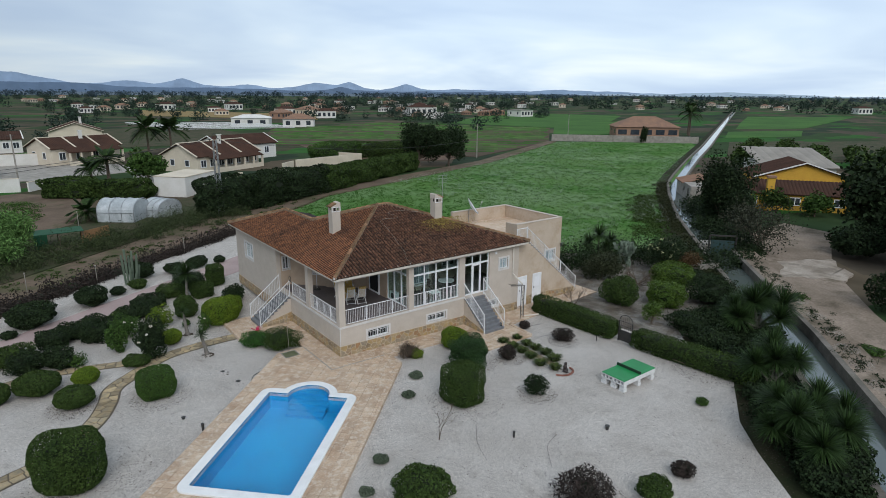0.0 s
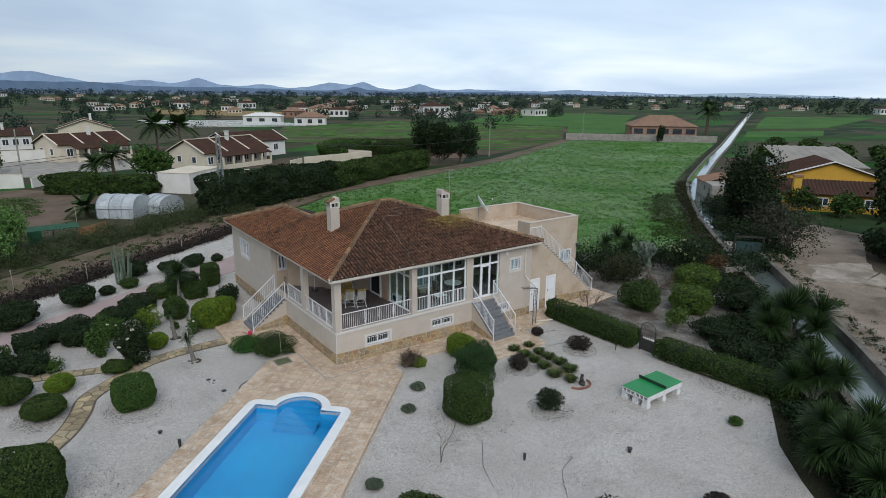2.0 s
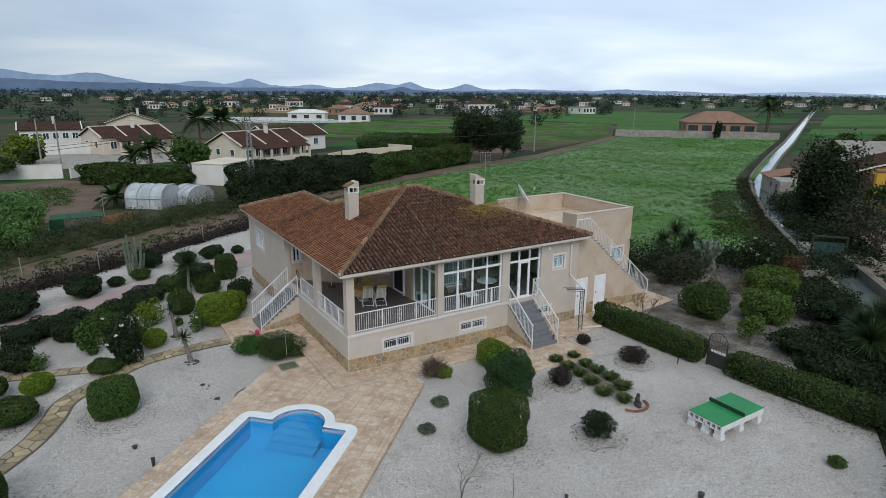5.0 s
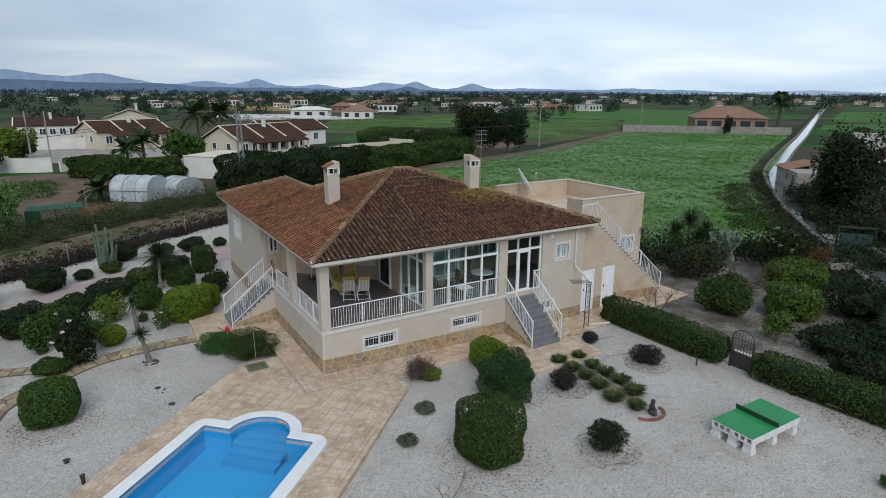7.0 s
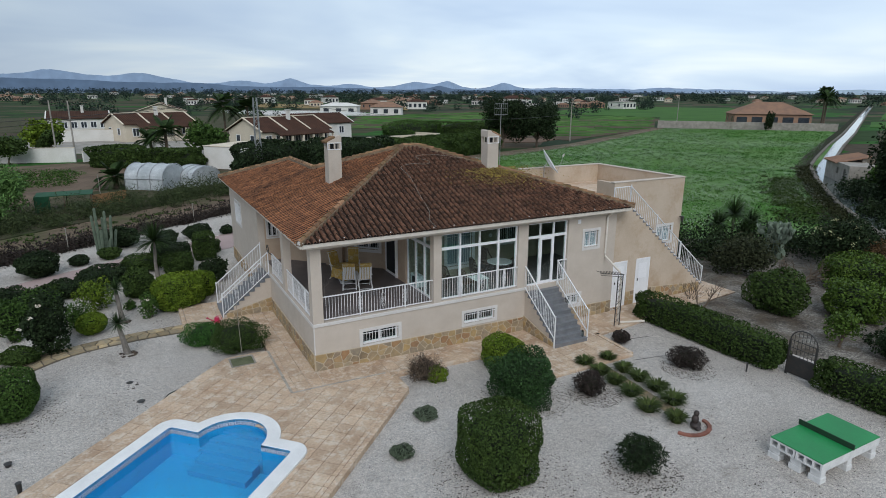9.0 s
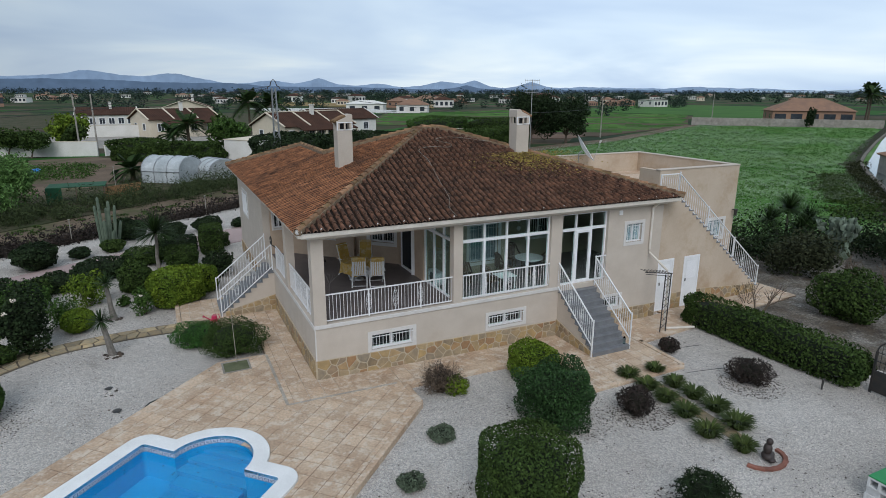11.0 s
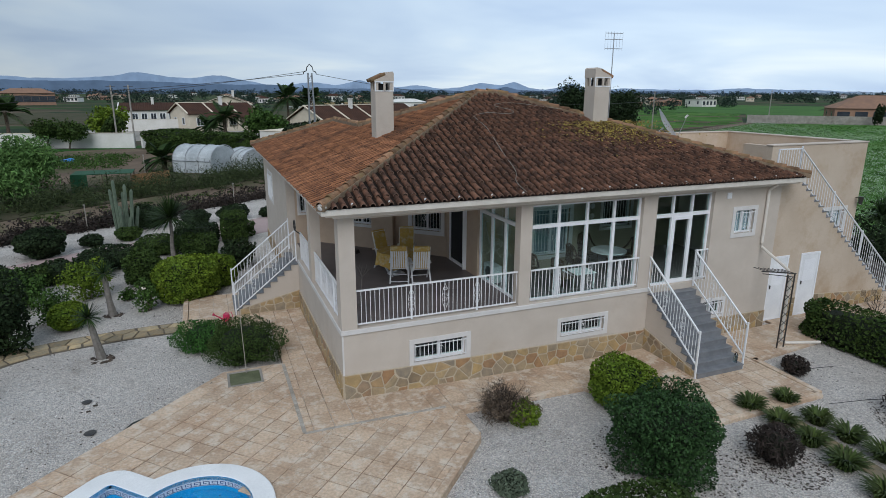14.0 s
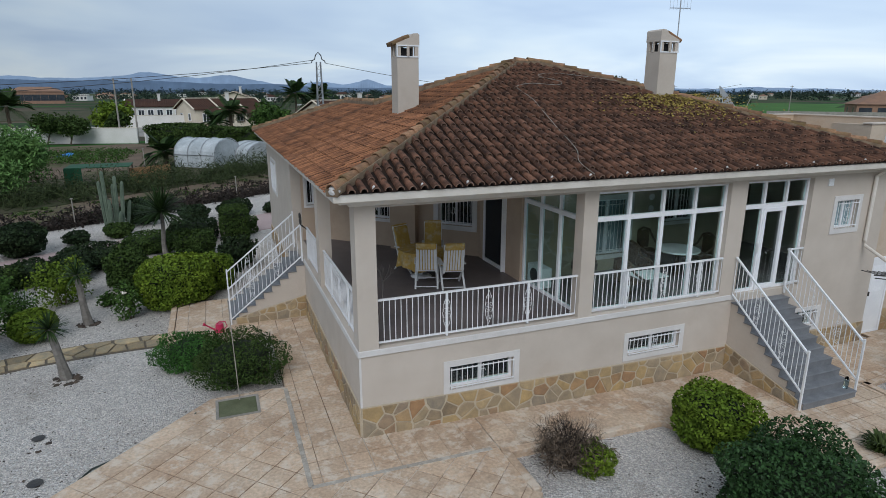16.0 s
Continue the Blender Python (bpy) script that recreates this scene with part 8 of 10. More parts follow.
tagged(tp, "crumpled blue plastic sheet on the plot", "tarpaulin")
hip_house("far_house", (-90, 385), 26, 12, 6.5, 9.0, M_ROOFT, M_ROOFT, "long reddish house far across the fields", rot=0.2, wins=7)
palm(16.0, 128.0, 6.5, 4.2, "tall palm behind the neighbour's house")
palm(22.0, 132.0, 6.0, 4.2, "tall palm behind the neighbour's house")
palm(196, 96, 8.5, 3.8, "palm beside the far villa")
palm(200, 99, 9.5, 3.8, "palm beside the far villa")
tree(6.5, 82.0, 5.0, 5.5, M_LEAF_MID, "broad green tree in the neighbour's garden", 0.8, 9, 3200, 0.3, z=-0.4, group="far trees")
tree(-17.0, 102.0, 5.2, 6.0, M_LEAF_BRIGHT, "yellow green tree by the paved yard", 0.9, 9, 3200, 0.32, z=-0.4, group="far trees")
tree(-15.5, 95.0, 3.6, 3.4, M_LEAF, "round green tree by the paved yard", 0.5, 7, 2000, 0.3, z=-0.4, group="far trees")
tree(150, 84, 4.6, 2.0, M_LEAF_DARK, "small cypress before the far villa", 0.3, 6, 1500, 0.3, z=-0.4, group="far trees", squash=2.0)
tree(-14.7, 35.2, 4.2, 4.8, M_PEPPER, "feathery green pepper tree by the track", 0.4, 16, 17000, 0.085, z=-0.3, group="track trees", long=4.0)
tree(-22.5, 33.0, 5.0, 6.5, M_PEPPER, "tall feathery green pepper tree by the track", 0.5, 14, 11000, 0.11, z=-0.3, group="track trees", long=3.5)

# Scrub along the track: low tufts and bushes too many to count.
def scatter(name, label, cat, pts, size, n_each, leaf, mat, squash=0.5, z=-0.28, seed=3, long=2.2):
    g = rng(seed)
    V, F, off = [], [], 0
    for (x, y) in pts:
        s = size * g.uniform(0.5, 1.5)
        p, d = blob_points(g, n_each, s, s, s * squash, 0, 0.3, 0.6)
        p[:, 2] = np.abs(p[:, 2] + s * squash * 0.6)
        v, f = leaf_quads(g, p, d, leaf, 0.3, long)
        v[:, 2] = np.maximum(v[:, 2], 0.0)
        V.append(v + np.array([x, y, z]))
        F.append(f + off)
        off += len(v)
    ob = part_np(name, np.concatenate(V), np.concatenate(F), mat, None)
    return tagged(ob, label, cat, kind="stuff")


def along_line(g, line, n, spread):
    out = []
    seg = [math.dist(a, b) for a, b in zip(line, line[1:])]
    for _ in range(n):
        r = g.random() * sum(seg)
        k = 0
        while r > seg[k]:
            r -= seg[k]
            k += 1
        a, b = line[k], line[k + 1]
        t = r / seg[k]
        out.append((a[0] + t * (b[0] - a[0]) + g.normal() * spread, a[1] + t * (b[1] - a[1]) + g.normal() * spread))
    return out


def inside(poly, x, y):
    c = False
    for i, (x0, y0) in enumerate(poly):
        x1, y1 = poly[i - 1]
        if (y0 > y) != (y1 > y) and x < (x1 - x0) * (y - y0) / (y1 - y0) + x0:
            c = not c
    return c


g = rng(77)
bed = [(x, y) for x, y in zip(g.uniform(8, 28, 2600), g.uniform(-23, -6, 2600)) if inside([(8.2, -22.8), (10.9, -19.4), (12.6, -17.6), (16.2, -14.8), (17.6, -12.0), (21.5, -7.6), (27.2, -8.8), (23.2, -12.6), (14.0, -20.0)], x, y)][:420]
scatter("bed_undergrowth", "dark low undergrowth below the yuccas", "undergrowth", bed, 0.55, 60, 0.075, M_LEAF_DARK, 0.5, z=-0.21, seed=14)
scatter("orchard_undergrowth", "dark undergrowth behind the orchard", "undergrowth", along_line(g, [(21.8, 6.5), (26.5, 5.0), (31.5, 3.6), (34.5, -0.5), (36.0, -3.0)], 130, 0.8), 1.15, 120, 0.095, M_LEAF_DARK, 1.0, z=-0.22, seed=17)
scatter("bank_scrub", "dark scrub on the far canal bank", "scrub", along_line(g, [(44.0, 0.2), (50, 4.5), (58, 10.8), (66, 16.0)], 170, 0.9), 1.1, 110, 0.14, M_LEAF_DARK, 0.7, seed=16)
M_REED = leafy("reedy_scrub", (0.062, 0.080, 0.032), (0.026, 0.040, 0.016))
M_SCRUB = leafy("dry_scrub", (0.040, 0.042, 0.018), (0.022, 0.030, 0.012))
scatter("bank_scrub", "dark weeds between canal and road", "scrub", along_line(g, [(38.5, -3.8), (42.5, -1.4), (46.5, 1.4), (50, 3.5)], 120, 0.9), 0.85, 90, 0.12, M_LEAF_DARK, 0.6, seed=18)
scatter("verge_weeds", "low weeds along the road verge", "weeds", along_line(g, [(19.0, -21.2), (22.0, -18.9), (26.0, -15.8), (32.0, -10.6), (39, -4.8)], 110, 0.4), 0.25, 50, 0.045, M_LEAF_DARK, 0.5, z=0.22, seed=19)
scatter("track_scrub", "tangled green scrub along the earth track", "scrub", along_line(g, [(-40, 22), (-14, 32.5), (3, 44.0), (9, 46.5)], 300, 1.5), 1.05, 170, 0.042, M_REED, 0.75, seed=4, long=9.0)
scatter("track_scrub", "dry brown scrub between garden and track", "scrub", along_line(g, [(-40, 8), (-15.5, 20.6), (-5, 28.5), (6, 36.0)], 200, 0.6), 0.75, 60, 0.10, M_LEAF_PURPLE, 0.6, seed=5)
scatter("purple_hedge", "low dark brown hedge along the gravel edge", "hedge", along_line(g, [(-40, 4.6), (-15.4, 19.6), (-6, 26.2), (6.5, 35.2)], 330, 0.22), 0.5, 90, 0.07, M_LEAF_PURPLE, 0.75, seed=15)
scatter("track_weeds", "low weeds on the bare earth", "weeds", along_line(g, [(-40, 14), (-14, 26), (6, 40), (20, 51)], 160, 1.4), 0.4, 40, 0.08, M_LEAF, 0.3, seed=6)
scatter("canal_scrub", "brown scrub on the canal bank", "scrub", along_line(g, [(p[0] - 1.4, p[1] + 1.7) for p in CANAL[3:9]], 420, 0.5), 0.5, 50, 0.10, M_SCRUB, 0.4, seed=7)
scatter("canal_grass", "green grass tufts on the canal bank", "grass", along_line(g, [(42, 8), (52, 16), (64, 24)], 200, 0.9), 0.6, 50, 0.12, M_LEAF, 0.35, seed=8)
scatter("plot_crops", "rows of low vegetable crops", "crops", [(-34 + 0.85 * i + 0.3 * g.normal(), 55.5 + 1.35 * j + 0.2 * g.normal()) for i in range(28) for j in range(10)], 0.7, 56, 0.10, M_LEAF_MID, 0.4, seed=9)


FIELD = [(13, 24), (8.0, 38), (17.5, 44.6), (24.5, 50.6), (75, 70.5), (131, 102.4), (161, 75), (142, 63.2), (67, 24.6), (42, 5.4), (30, 9), (20, 19)]
g = rng(21)
tuft = []
while len(tuft) < 9500:
    x, y = g.uniform(8, 160), g.uniform(4, 102)
    if inside(FIELD, x, y) and g.random() < 1.3 * 30 / (20 + math.hypot(x, y - 10)):
        tuft.append((x, y))
M_CROP = surf("crop_leaf", (0.084, 0.165, 0.040), (0.028, 0.090, 0.012), 0.06, 0.9, 0.0, 3.0, isle=0.15, spec=0.1)
scatter("field_crop", "leafy green crop in the field", "crop", tuft, 0.36, 12, 0.085, M_CROP, 0.4, z=-0.26, seed=10, long=1.8)
M_BLOOM = surf("white_bloom", (0.52, 0.56, 0.50), (0.44, 0.50, 0.42), 0.5, 0.9, 0.0, 3.0)
scatter("field_bloom", "small white flowers over the crop", "flowers", [p for k, p in enumerate(tuft) if math.sin(p[0] * 0.06 - p[1] * 0.05) + 0.8 * math.sin(p[0] * 0.11 + p[1] * 0.04) + 0.5 * math.sin((p[0] * 0.45 - p[1]) * 0.45) > (-0.6 if p[0] > 48 else 0.1 if p[0] > 34 else 0.7)], 0.9, 9, 0.045, M_BLOOM, 0.25, z=0.0, seed=11, long=1.2)

# Green crop rows on the brown field beyond the track.
ROWF = [(78, 209), (147, 233), (187, 158), (128, 103.5), (79, 81.5), (75, 90), (74, 109), (49, 144)]
V, F, off = [], [], 0
g = rng(23)
wayx, wayy = math.cos(-0.55), math.sin(-0.55)
for k in range(34):
    if k % 7 == 6:
        continue
    d = 20 + 6.0 * k
    for q in range(90):
        ax, ay = 20 + d * 0.52 + (q - 30) * 2.2 * wayx, 60 + d * 0.854 + (q - 30) * 2.2 * wayy
        bx, by = ax + 2.2 * wayx, ay + 2.2 * wayy
        if not (inside(ROWF, ax, ay) and inside(ROWF, bx, by)):
            continue
        wd, h = g.uniform(1.3, 2.3), g.uniform(0.12, 0.35)
        V += [(ax, ay, -0.335), (bx, by, -0.335), (bx + 0.52 * wd / 2, by + 0.854 * wd / 2, h - 0.335), (ax + 0.52 * wd / 2, ay + 0.854 * wd / 2, h - 0.335), (bx + 0.52 * wd, by + 0.854 * wd, -0.335), (ax + 0.52 * wd, ay + 0.854 * wd, -0.335)]
        F += [(off, off + 1, off + 2, off + 3), (off + 3, off + 2, off + 4, off + 5)]
        off += 6
tagged(part_np("crop_rows", V, F, M_CROP, None), "green crop rows across the brown field", "crop", kind="stuff")

# Pylon, poles, wires.
py = empty("lattice_pylon", "grey steel lattice pylon", "pylon", at=(7.26, 45.2, -0.4))
for sx in (-0.35, 0.35):
    for sy in (-0.35, 0.35):
        part("leg", bar((sx, sy, 0), (sx * 0.5, sy * 0.5, 9.35), 0.06, 0.06), M_ALU, py)
for k in range(15):
    s, s2 = 0.35 * (1 - 0.033 * k), 0.35 * (1 - 0.033 * (k + 1))
    z, z2 = 0.3 + 0.6 * k, 0.9 + 0.6 * k
    part("brace", bar((-s, -s, z), (s, -s, z), 0.03, 0.03), M_ALU, py)
    part("brace", bar((-s, -s, z), (s2, -s2, z2), 0.035, 0.035), M_ALU, py)
    part("brace", bar((s, -s, z), (s2, s2, z2), 0.035, 0.035), M_ALU, py)
    part("brace", bar((-s, s, z), (-s2, -s2, z2), 0.035, 0.035), M_ALU, py)
part("cross_arm", bm_tube(bmesh.new(), [(-0.6, 0, 9.25), (-0.55, 0, 9.45), (-0.32, 0, 9.55), (-0.24, 0, 9.9), (0, 0, 10.15), (0.24, 0, 9.9), (0.32, 0, 9.55), (0.55, 0, 9.45), (0.6, 0, 9.25)], 0.045, 6), M_IRON, py)


def wire(a, b, sag, label="thin overhead power line"):
    pts = [tuple(Vector(a).lerp(Vector(b), t) - Vector((0, 0, sag * 4 * t * (1 - t)))) for t in [k / 14 for k in range(15)]]
    return tagged(part("power_line", bm_tube(bmesh.new(), pts, 0.022, 4), M_IRON, None), label, "power line", "power lines")


wire((6.66, 45.2, 8.85), (-60, 40, 7.2), 1.6)
wire((6.9, 45.2, 9.1), (-60, 42, 6.9), 2.2)
wire((7.86, 45.2, 8.85), (75, 62, 7.6), 2.4)


def pole(x, y, h, label, wood=False):
    e = empty("utility_pole", label, "pole", "utility poles", at=(x, y, -0.4))
    part("shaft", rod((0, 0, -0.1), (0, 0, h), 0.13, 8, 0.09), M_CONCRETE if not wood else M_BARK, e)
    part("arm", bar((-0.6, 0, h - 0.25), (0.6, 0, h - 0.25), 0.08, 0.08), M_IRON, e)
    return e


pole(-14.0, 84.8, 8.5, "concrete utility pole by the yard")
pole(-11.5, 82.0, 8.5, "concrete utility pole by the yard")
pole(78, 80, 8.0, "thin utility pole at the field corner")
pole(142, 108, 8.5, "thin utility pole by the boundary wall")
for x, y in ((-7.7, 46.5), (-13.6, 24.8), (-1.0, 29.5), (-9.0, 24.0)):
    e = empty("fence_post", "slim weathered fence post", "post", "fence posts", at=(x, y, -0.3))
    part("shaft", rod((0, 0, -0.1), (0, 0, 2.0 if x == -7.7 else 1.5), 0.028, 6), M_CONCRETE, e)
    part("cap", bm_rod(bmesh.new(), (0, 0, 2.0 if x == -7.7 else 1.5), (0, 0, 2.06 if x == -7.7 else 1.54), 0.07, 6), M_CONCRETE, e)

# Corral of white rails, far sheds.
co = empty("white_corral", "white railed horse corral far off", "corral", at=(40, 254, -0.4))
for i in range(7):
    part("rail", bar((-6 + 1.5 * i, 8 - 8 * i, 1.3), (40 + 1.0 * i, -14 - 6 * i, 1.3), 0.16, 0.16), M_WHITE, co)
    part("rail", bar((-6 + 1.5 * i, 8 - 8 * i, 0.7), (40 + 1.0 * i, -14 - 6 * i, 0.7), 0.14, 0.14), M_WHITE, co)
for i in range(6):
    part("rail", bar((-6 + 9 * i, 8 - 4.3 * i, 1.3), (4 + 8.0 * i, -44 - 1.2 * i, 1.3), 0.16, 0.16), M_WHITE, co)
hip_house("far_shed", (80, 236), 16, 9, 3.6, 5.0, M_WHITEW, M_WHITEW, "long white shed beyond the corral", rot=-0.5, wins=3)
hip_house("far_shed", (96, 222), 13, 9, 3.4, 5.6, M_WHITEW, M_ROOFT, "white shed with tan roof", rot=-0.5, wins=3)

# The scattered houses of the plain.
g = rng(9)
protos = [hip_house("far_house", (150, 330), 13, 9, 4.0, 6.2, M_CREAM, M_ROOFT, "small cream house far across the plain", rot=0.2),
          hip_house("far_house", (215, 300), 15, 9, 5.6, 7.6, M_WHITEW, M_ROOFD, "small white two storey house far across the plain", rot=-0.3),
          hip_house("far_house", (120, 300), 11, 8, 3.4, 5.4, M_ROOFT, M_ROOFT, "small tan house far across the plain", rot=0.6),
          hip_house("far_house", (270, 262), 12, 12, 4.2, 4.6, M_WHITEW, M_ROOFG, "flat roofed white building far across the plain", rot=0.1)]
for k in range(150):
    r = g.uniform(330, 900) if k < 110 else g.uniform(700, 1500)
    az = radians(g.uniform(5 if r < 500 else -18, 44 if r < 600 else 76))
    x, y = r * math.sin(az), r * math.cos(az)
    copy_thing(protos[k % 4], pose(x, y, -0.42, 0, 0, g.uniform(-40, 40)) @ Matrix.Scale(g.uniform(0.5, 0.9), 4))


def woods(name, label, n, r0, r1, size, mat, seed, quads=46, az0=-20, az1=80, leaf=0.42):
    """Far trees too many to count."""
    g = rng(seed)
    V, F, off = [], [], 0
    for _ in range(n):
        az = radians(g.uniform(az0, az1))
        r = math.sqrt(g.uniform(r0 * r0, r1 * r1)) if r1 < 900 else g.uniform(r0, r1)
        x, y = r * math.sin(az), r * math.cos(az)
        for _ in range(int(g.integers(1, 4))):
            s = size * g.uniform(0.5, 1.3)
            xx, yy = x + g.normal() * size * 1.6, y + g.normal() * size * 1.6
            p, d = blob_points(g, quads, s, s, s * g.uniform(0.7, 1.2), 0, 0.3, 0.5)
            p[:, 2] = np.maximum(p[:, 2] + s * 0.75, 0.1)
            v, f = leaf_quads(g, p, d, s * leaf, 0.5, 1.3)
            V.append(v + np.array([xx, yy, -0.4]))
            F.append(f + off)
            off += len(v)
    return tagged(part_np(name, np.concatenate(V), np.concatenate(F), mat, None), label, "trees", kind="stuff")


M_FARLEAF = leafy("far_leaf", (0.032, 0.052, 0.034), (0.02, 0.036, 0.028))
# The farthest trees carry some haze as a bluish base colour.
M_FARLEAF2 = leafy("hazed_far_leaf", (0.042, 0.066, 0.082), (0.028, 0.048, 0.064))
woods("far_trees", "scattered dark trees between far houses", 180, 210, 760, 2.9, M_FARLEAF, 31, 170, az0=2, az1=48, leaf=0.20)
woods("west_trees", "dark trees among the western fields", 46, 170, 640, 2.8, M_FARLEAF, 34, 160, az0=-34, az1=3, leaf=0.20)
woods("far_groves", "dark groves across the plain", 380, 520, 1500, 4.2, M_FARLEAF, 32, 84, leaf=0.25)
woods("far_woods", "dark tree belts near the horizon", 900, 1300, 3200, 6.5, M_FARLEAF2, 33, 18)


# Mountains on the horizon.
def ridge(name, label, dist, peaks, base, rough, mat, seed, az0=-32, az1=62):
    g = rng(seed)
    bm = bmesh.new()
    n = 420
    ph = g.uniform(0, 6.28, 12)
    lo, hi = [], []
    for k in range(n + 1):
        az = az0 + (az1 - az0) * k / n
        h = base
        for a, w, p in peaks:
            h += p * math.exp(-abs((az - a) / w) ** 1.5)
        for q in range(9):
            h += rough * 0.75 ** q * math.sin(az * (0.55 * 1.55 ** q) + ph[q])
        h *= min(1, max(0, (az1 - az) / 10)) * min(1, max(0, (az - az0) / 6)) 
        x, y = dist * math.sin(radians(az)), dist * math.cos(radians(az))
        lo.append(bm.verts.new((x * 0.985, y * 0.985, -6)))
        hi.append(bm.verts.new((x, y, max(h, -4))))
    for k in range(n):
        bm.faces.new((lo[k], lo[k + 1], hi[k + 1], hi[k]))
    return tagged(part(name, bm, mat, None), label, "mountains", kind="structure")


# Backdrop colours have the haze of distance mixed into them.
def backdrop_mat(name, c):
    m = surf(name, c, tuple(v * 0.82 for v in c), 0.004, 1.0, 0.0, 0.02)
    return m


ridge("backdrop", "mountain range in painted blue haze on the horizon", 4600, [(-4.5, 4.5, 88), (2.0, 3.0, 66), (14.1, 1.5, 55), (9.5, 2.5, 42), (19.5, 2.0, 24), (25.5, 1.8, 36), (28.5, 1.2, 44), (33.7, 1.0, 40), (-14, 5, 52), (-22, 6, 55)], 32, 3.2, backdrop_mat("hazed_far_rock", (0.25, 0.34, 0.47)), 41)
ridge("backdrop", "lower foothills in painted blue haze on the horizon", 4300, [(-22, 14, 62), (-4, 10, 34), (6, 5, 16), (17, 4, 10), (27.7, 0.9, 26)], 18, 1.6, backdrop_mat("hazed_foothill", (0.10, 0.15, 0.225)), 42, az1=52)
ridge("backdrop", "low hill line in painted pale haze on the horizon", 4500, [(62, 6, 22)], 6, 1.5, backdrop_mat("hazed_hill", (0.36, 0.45, 0.53)), 43, 36, 84)

# Far plain: a flat ring whose blue is painted haze.
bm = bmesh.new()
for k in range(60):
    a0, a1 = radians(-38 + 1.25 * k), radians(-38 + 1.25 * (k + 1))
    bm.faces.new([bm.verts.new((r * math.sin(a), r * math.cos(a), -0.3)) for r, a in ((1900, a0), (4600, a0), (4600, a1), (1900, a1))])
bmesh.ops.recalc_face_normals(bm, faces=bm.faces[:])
tagged(part("backdrop", bm, surf("hazed_far_plain", (0.085, 0.125, 0.165), (0.055, 0.085, 0.115), 0.01, 1.0, 0.0, 0.05, grain=0.3), None), "distant plain in painted blue haze below the mountains", "plain", kind="structure")

# ---- roof tiles ----
def tile_mesh(name, r0=0.072, r1=0.058, length=0.46, seg=6, lift=0.045, lip=0.016, rise=1.15):
    """A barrel tile: local x across, y up the slope, z out of it; its lower end at y = 0."""
    v, f = [], []
    for y, r, z in ((0.0, r0, lift), (length, r1, 0.0)):
        for k in range(seg + 1):
            a = math.pi * k / seg
            v.append((-r * math.cos(a), y, z + r * rise * math.sin(a)))
    n = seg + 1
    for k in range(seg):
        f.append((k, k + n, k + n + 1, k + 1))
    base = len(v)
    for k in range(seg + 1):
        a = math.pi * k / seg
        v.append((-(r0 - lip) * math.cos(a), 0.0, lift + (r0 - lip) * (rise - 0.02) * math.sin(a)))
    for k in range(seg):
        f.append((k, k + 1, base + k + 1, base + k))
    base2 = len(v)
    for k in range(seg + 1):
        a = math.pi * k / seg
        v.append((-(r0 - lip) * math.cos(a), 0.10, lift * 0.8 + (r0 - lip) * (rise - 0.02) * math.sin(a)))
    for k in range(seg):
        f.append((base + k, base + k + 1, base2 + k + 1, base2 + k))
    return np.array(v), np.array(f)


TV, TF = tile_mesh("tile", 0.070, 0.060)
TVR, TFR = tile_mesh("tile", 0.046, 0.040, lip=0.020, lift=0.022, rise=0.58)
# Rim faces take a paler clay that paints the highlight on tile ends.
LIP = np.array([0] * 6 + [1] * 6 + [0] * 6)
M_LIP_RED = surf("pale_highlit_rim", (0.46, 0.25, 0.15), (0.30, 0.15, 0.09), 3.0, 0.9, 0.3, 45.0, spec=0.2)
M_LIP = surf("highlit_tile_rim", (0.30, 0.19, 0.14), (0.13, 0.08, 0.058), 7.0, 0.9, 0.3, 45.0)


def mesh_of(name, v, f, mat, smooth=False):
    me = bpy.data.meshes.new(name)
    me.from_pydata([tuple(p) for p in v], [], [tuple(q) for q in f])
    me.materials.append(mat)
    if smooth:
        me.polygons.foreach_set("use_smooth", np.ones(len(me.polygons), bool))
    me.update()
    return me


def basis(o, u, v):
    u, v = Vector(u).normalized(), Vector(v).normalized()
    n = u.cross(v)
    return Matrix(((u.x, v.x, n.x, o[0]), (u.y, v.y, n.y, o[1]), (u.z, v.z, n.z, o[2]), (0, 0, 0, 1)))


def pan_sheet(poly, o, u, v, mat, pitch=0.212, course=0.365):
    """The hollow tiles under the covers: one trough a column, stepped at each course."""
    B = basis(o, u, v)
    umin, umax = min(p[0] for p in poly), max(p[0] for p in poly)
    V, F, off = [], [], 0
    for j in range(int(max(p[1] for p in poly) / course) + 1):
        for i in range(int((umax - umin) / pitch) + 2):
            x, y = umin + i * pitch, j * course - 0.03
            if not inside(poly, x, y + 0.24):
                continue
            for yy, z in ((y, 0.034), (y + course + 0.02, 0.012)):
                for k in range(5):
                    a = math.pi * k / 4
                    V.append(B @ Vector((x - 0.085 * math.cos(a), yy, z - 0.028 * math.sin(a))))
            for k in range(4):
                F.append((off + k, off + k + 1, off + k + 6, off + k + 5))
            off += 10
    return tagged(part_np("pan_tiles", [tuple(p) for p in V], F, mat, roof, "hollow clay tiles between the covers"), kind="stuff")


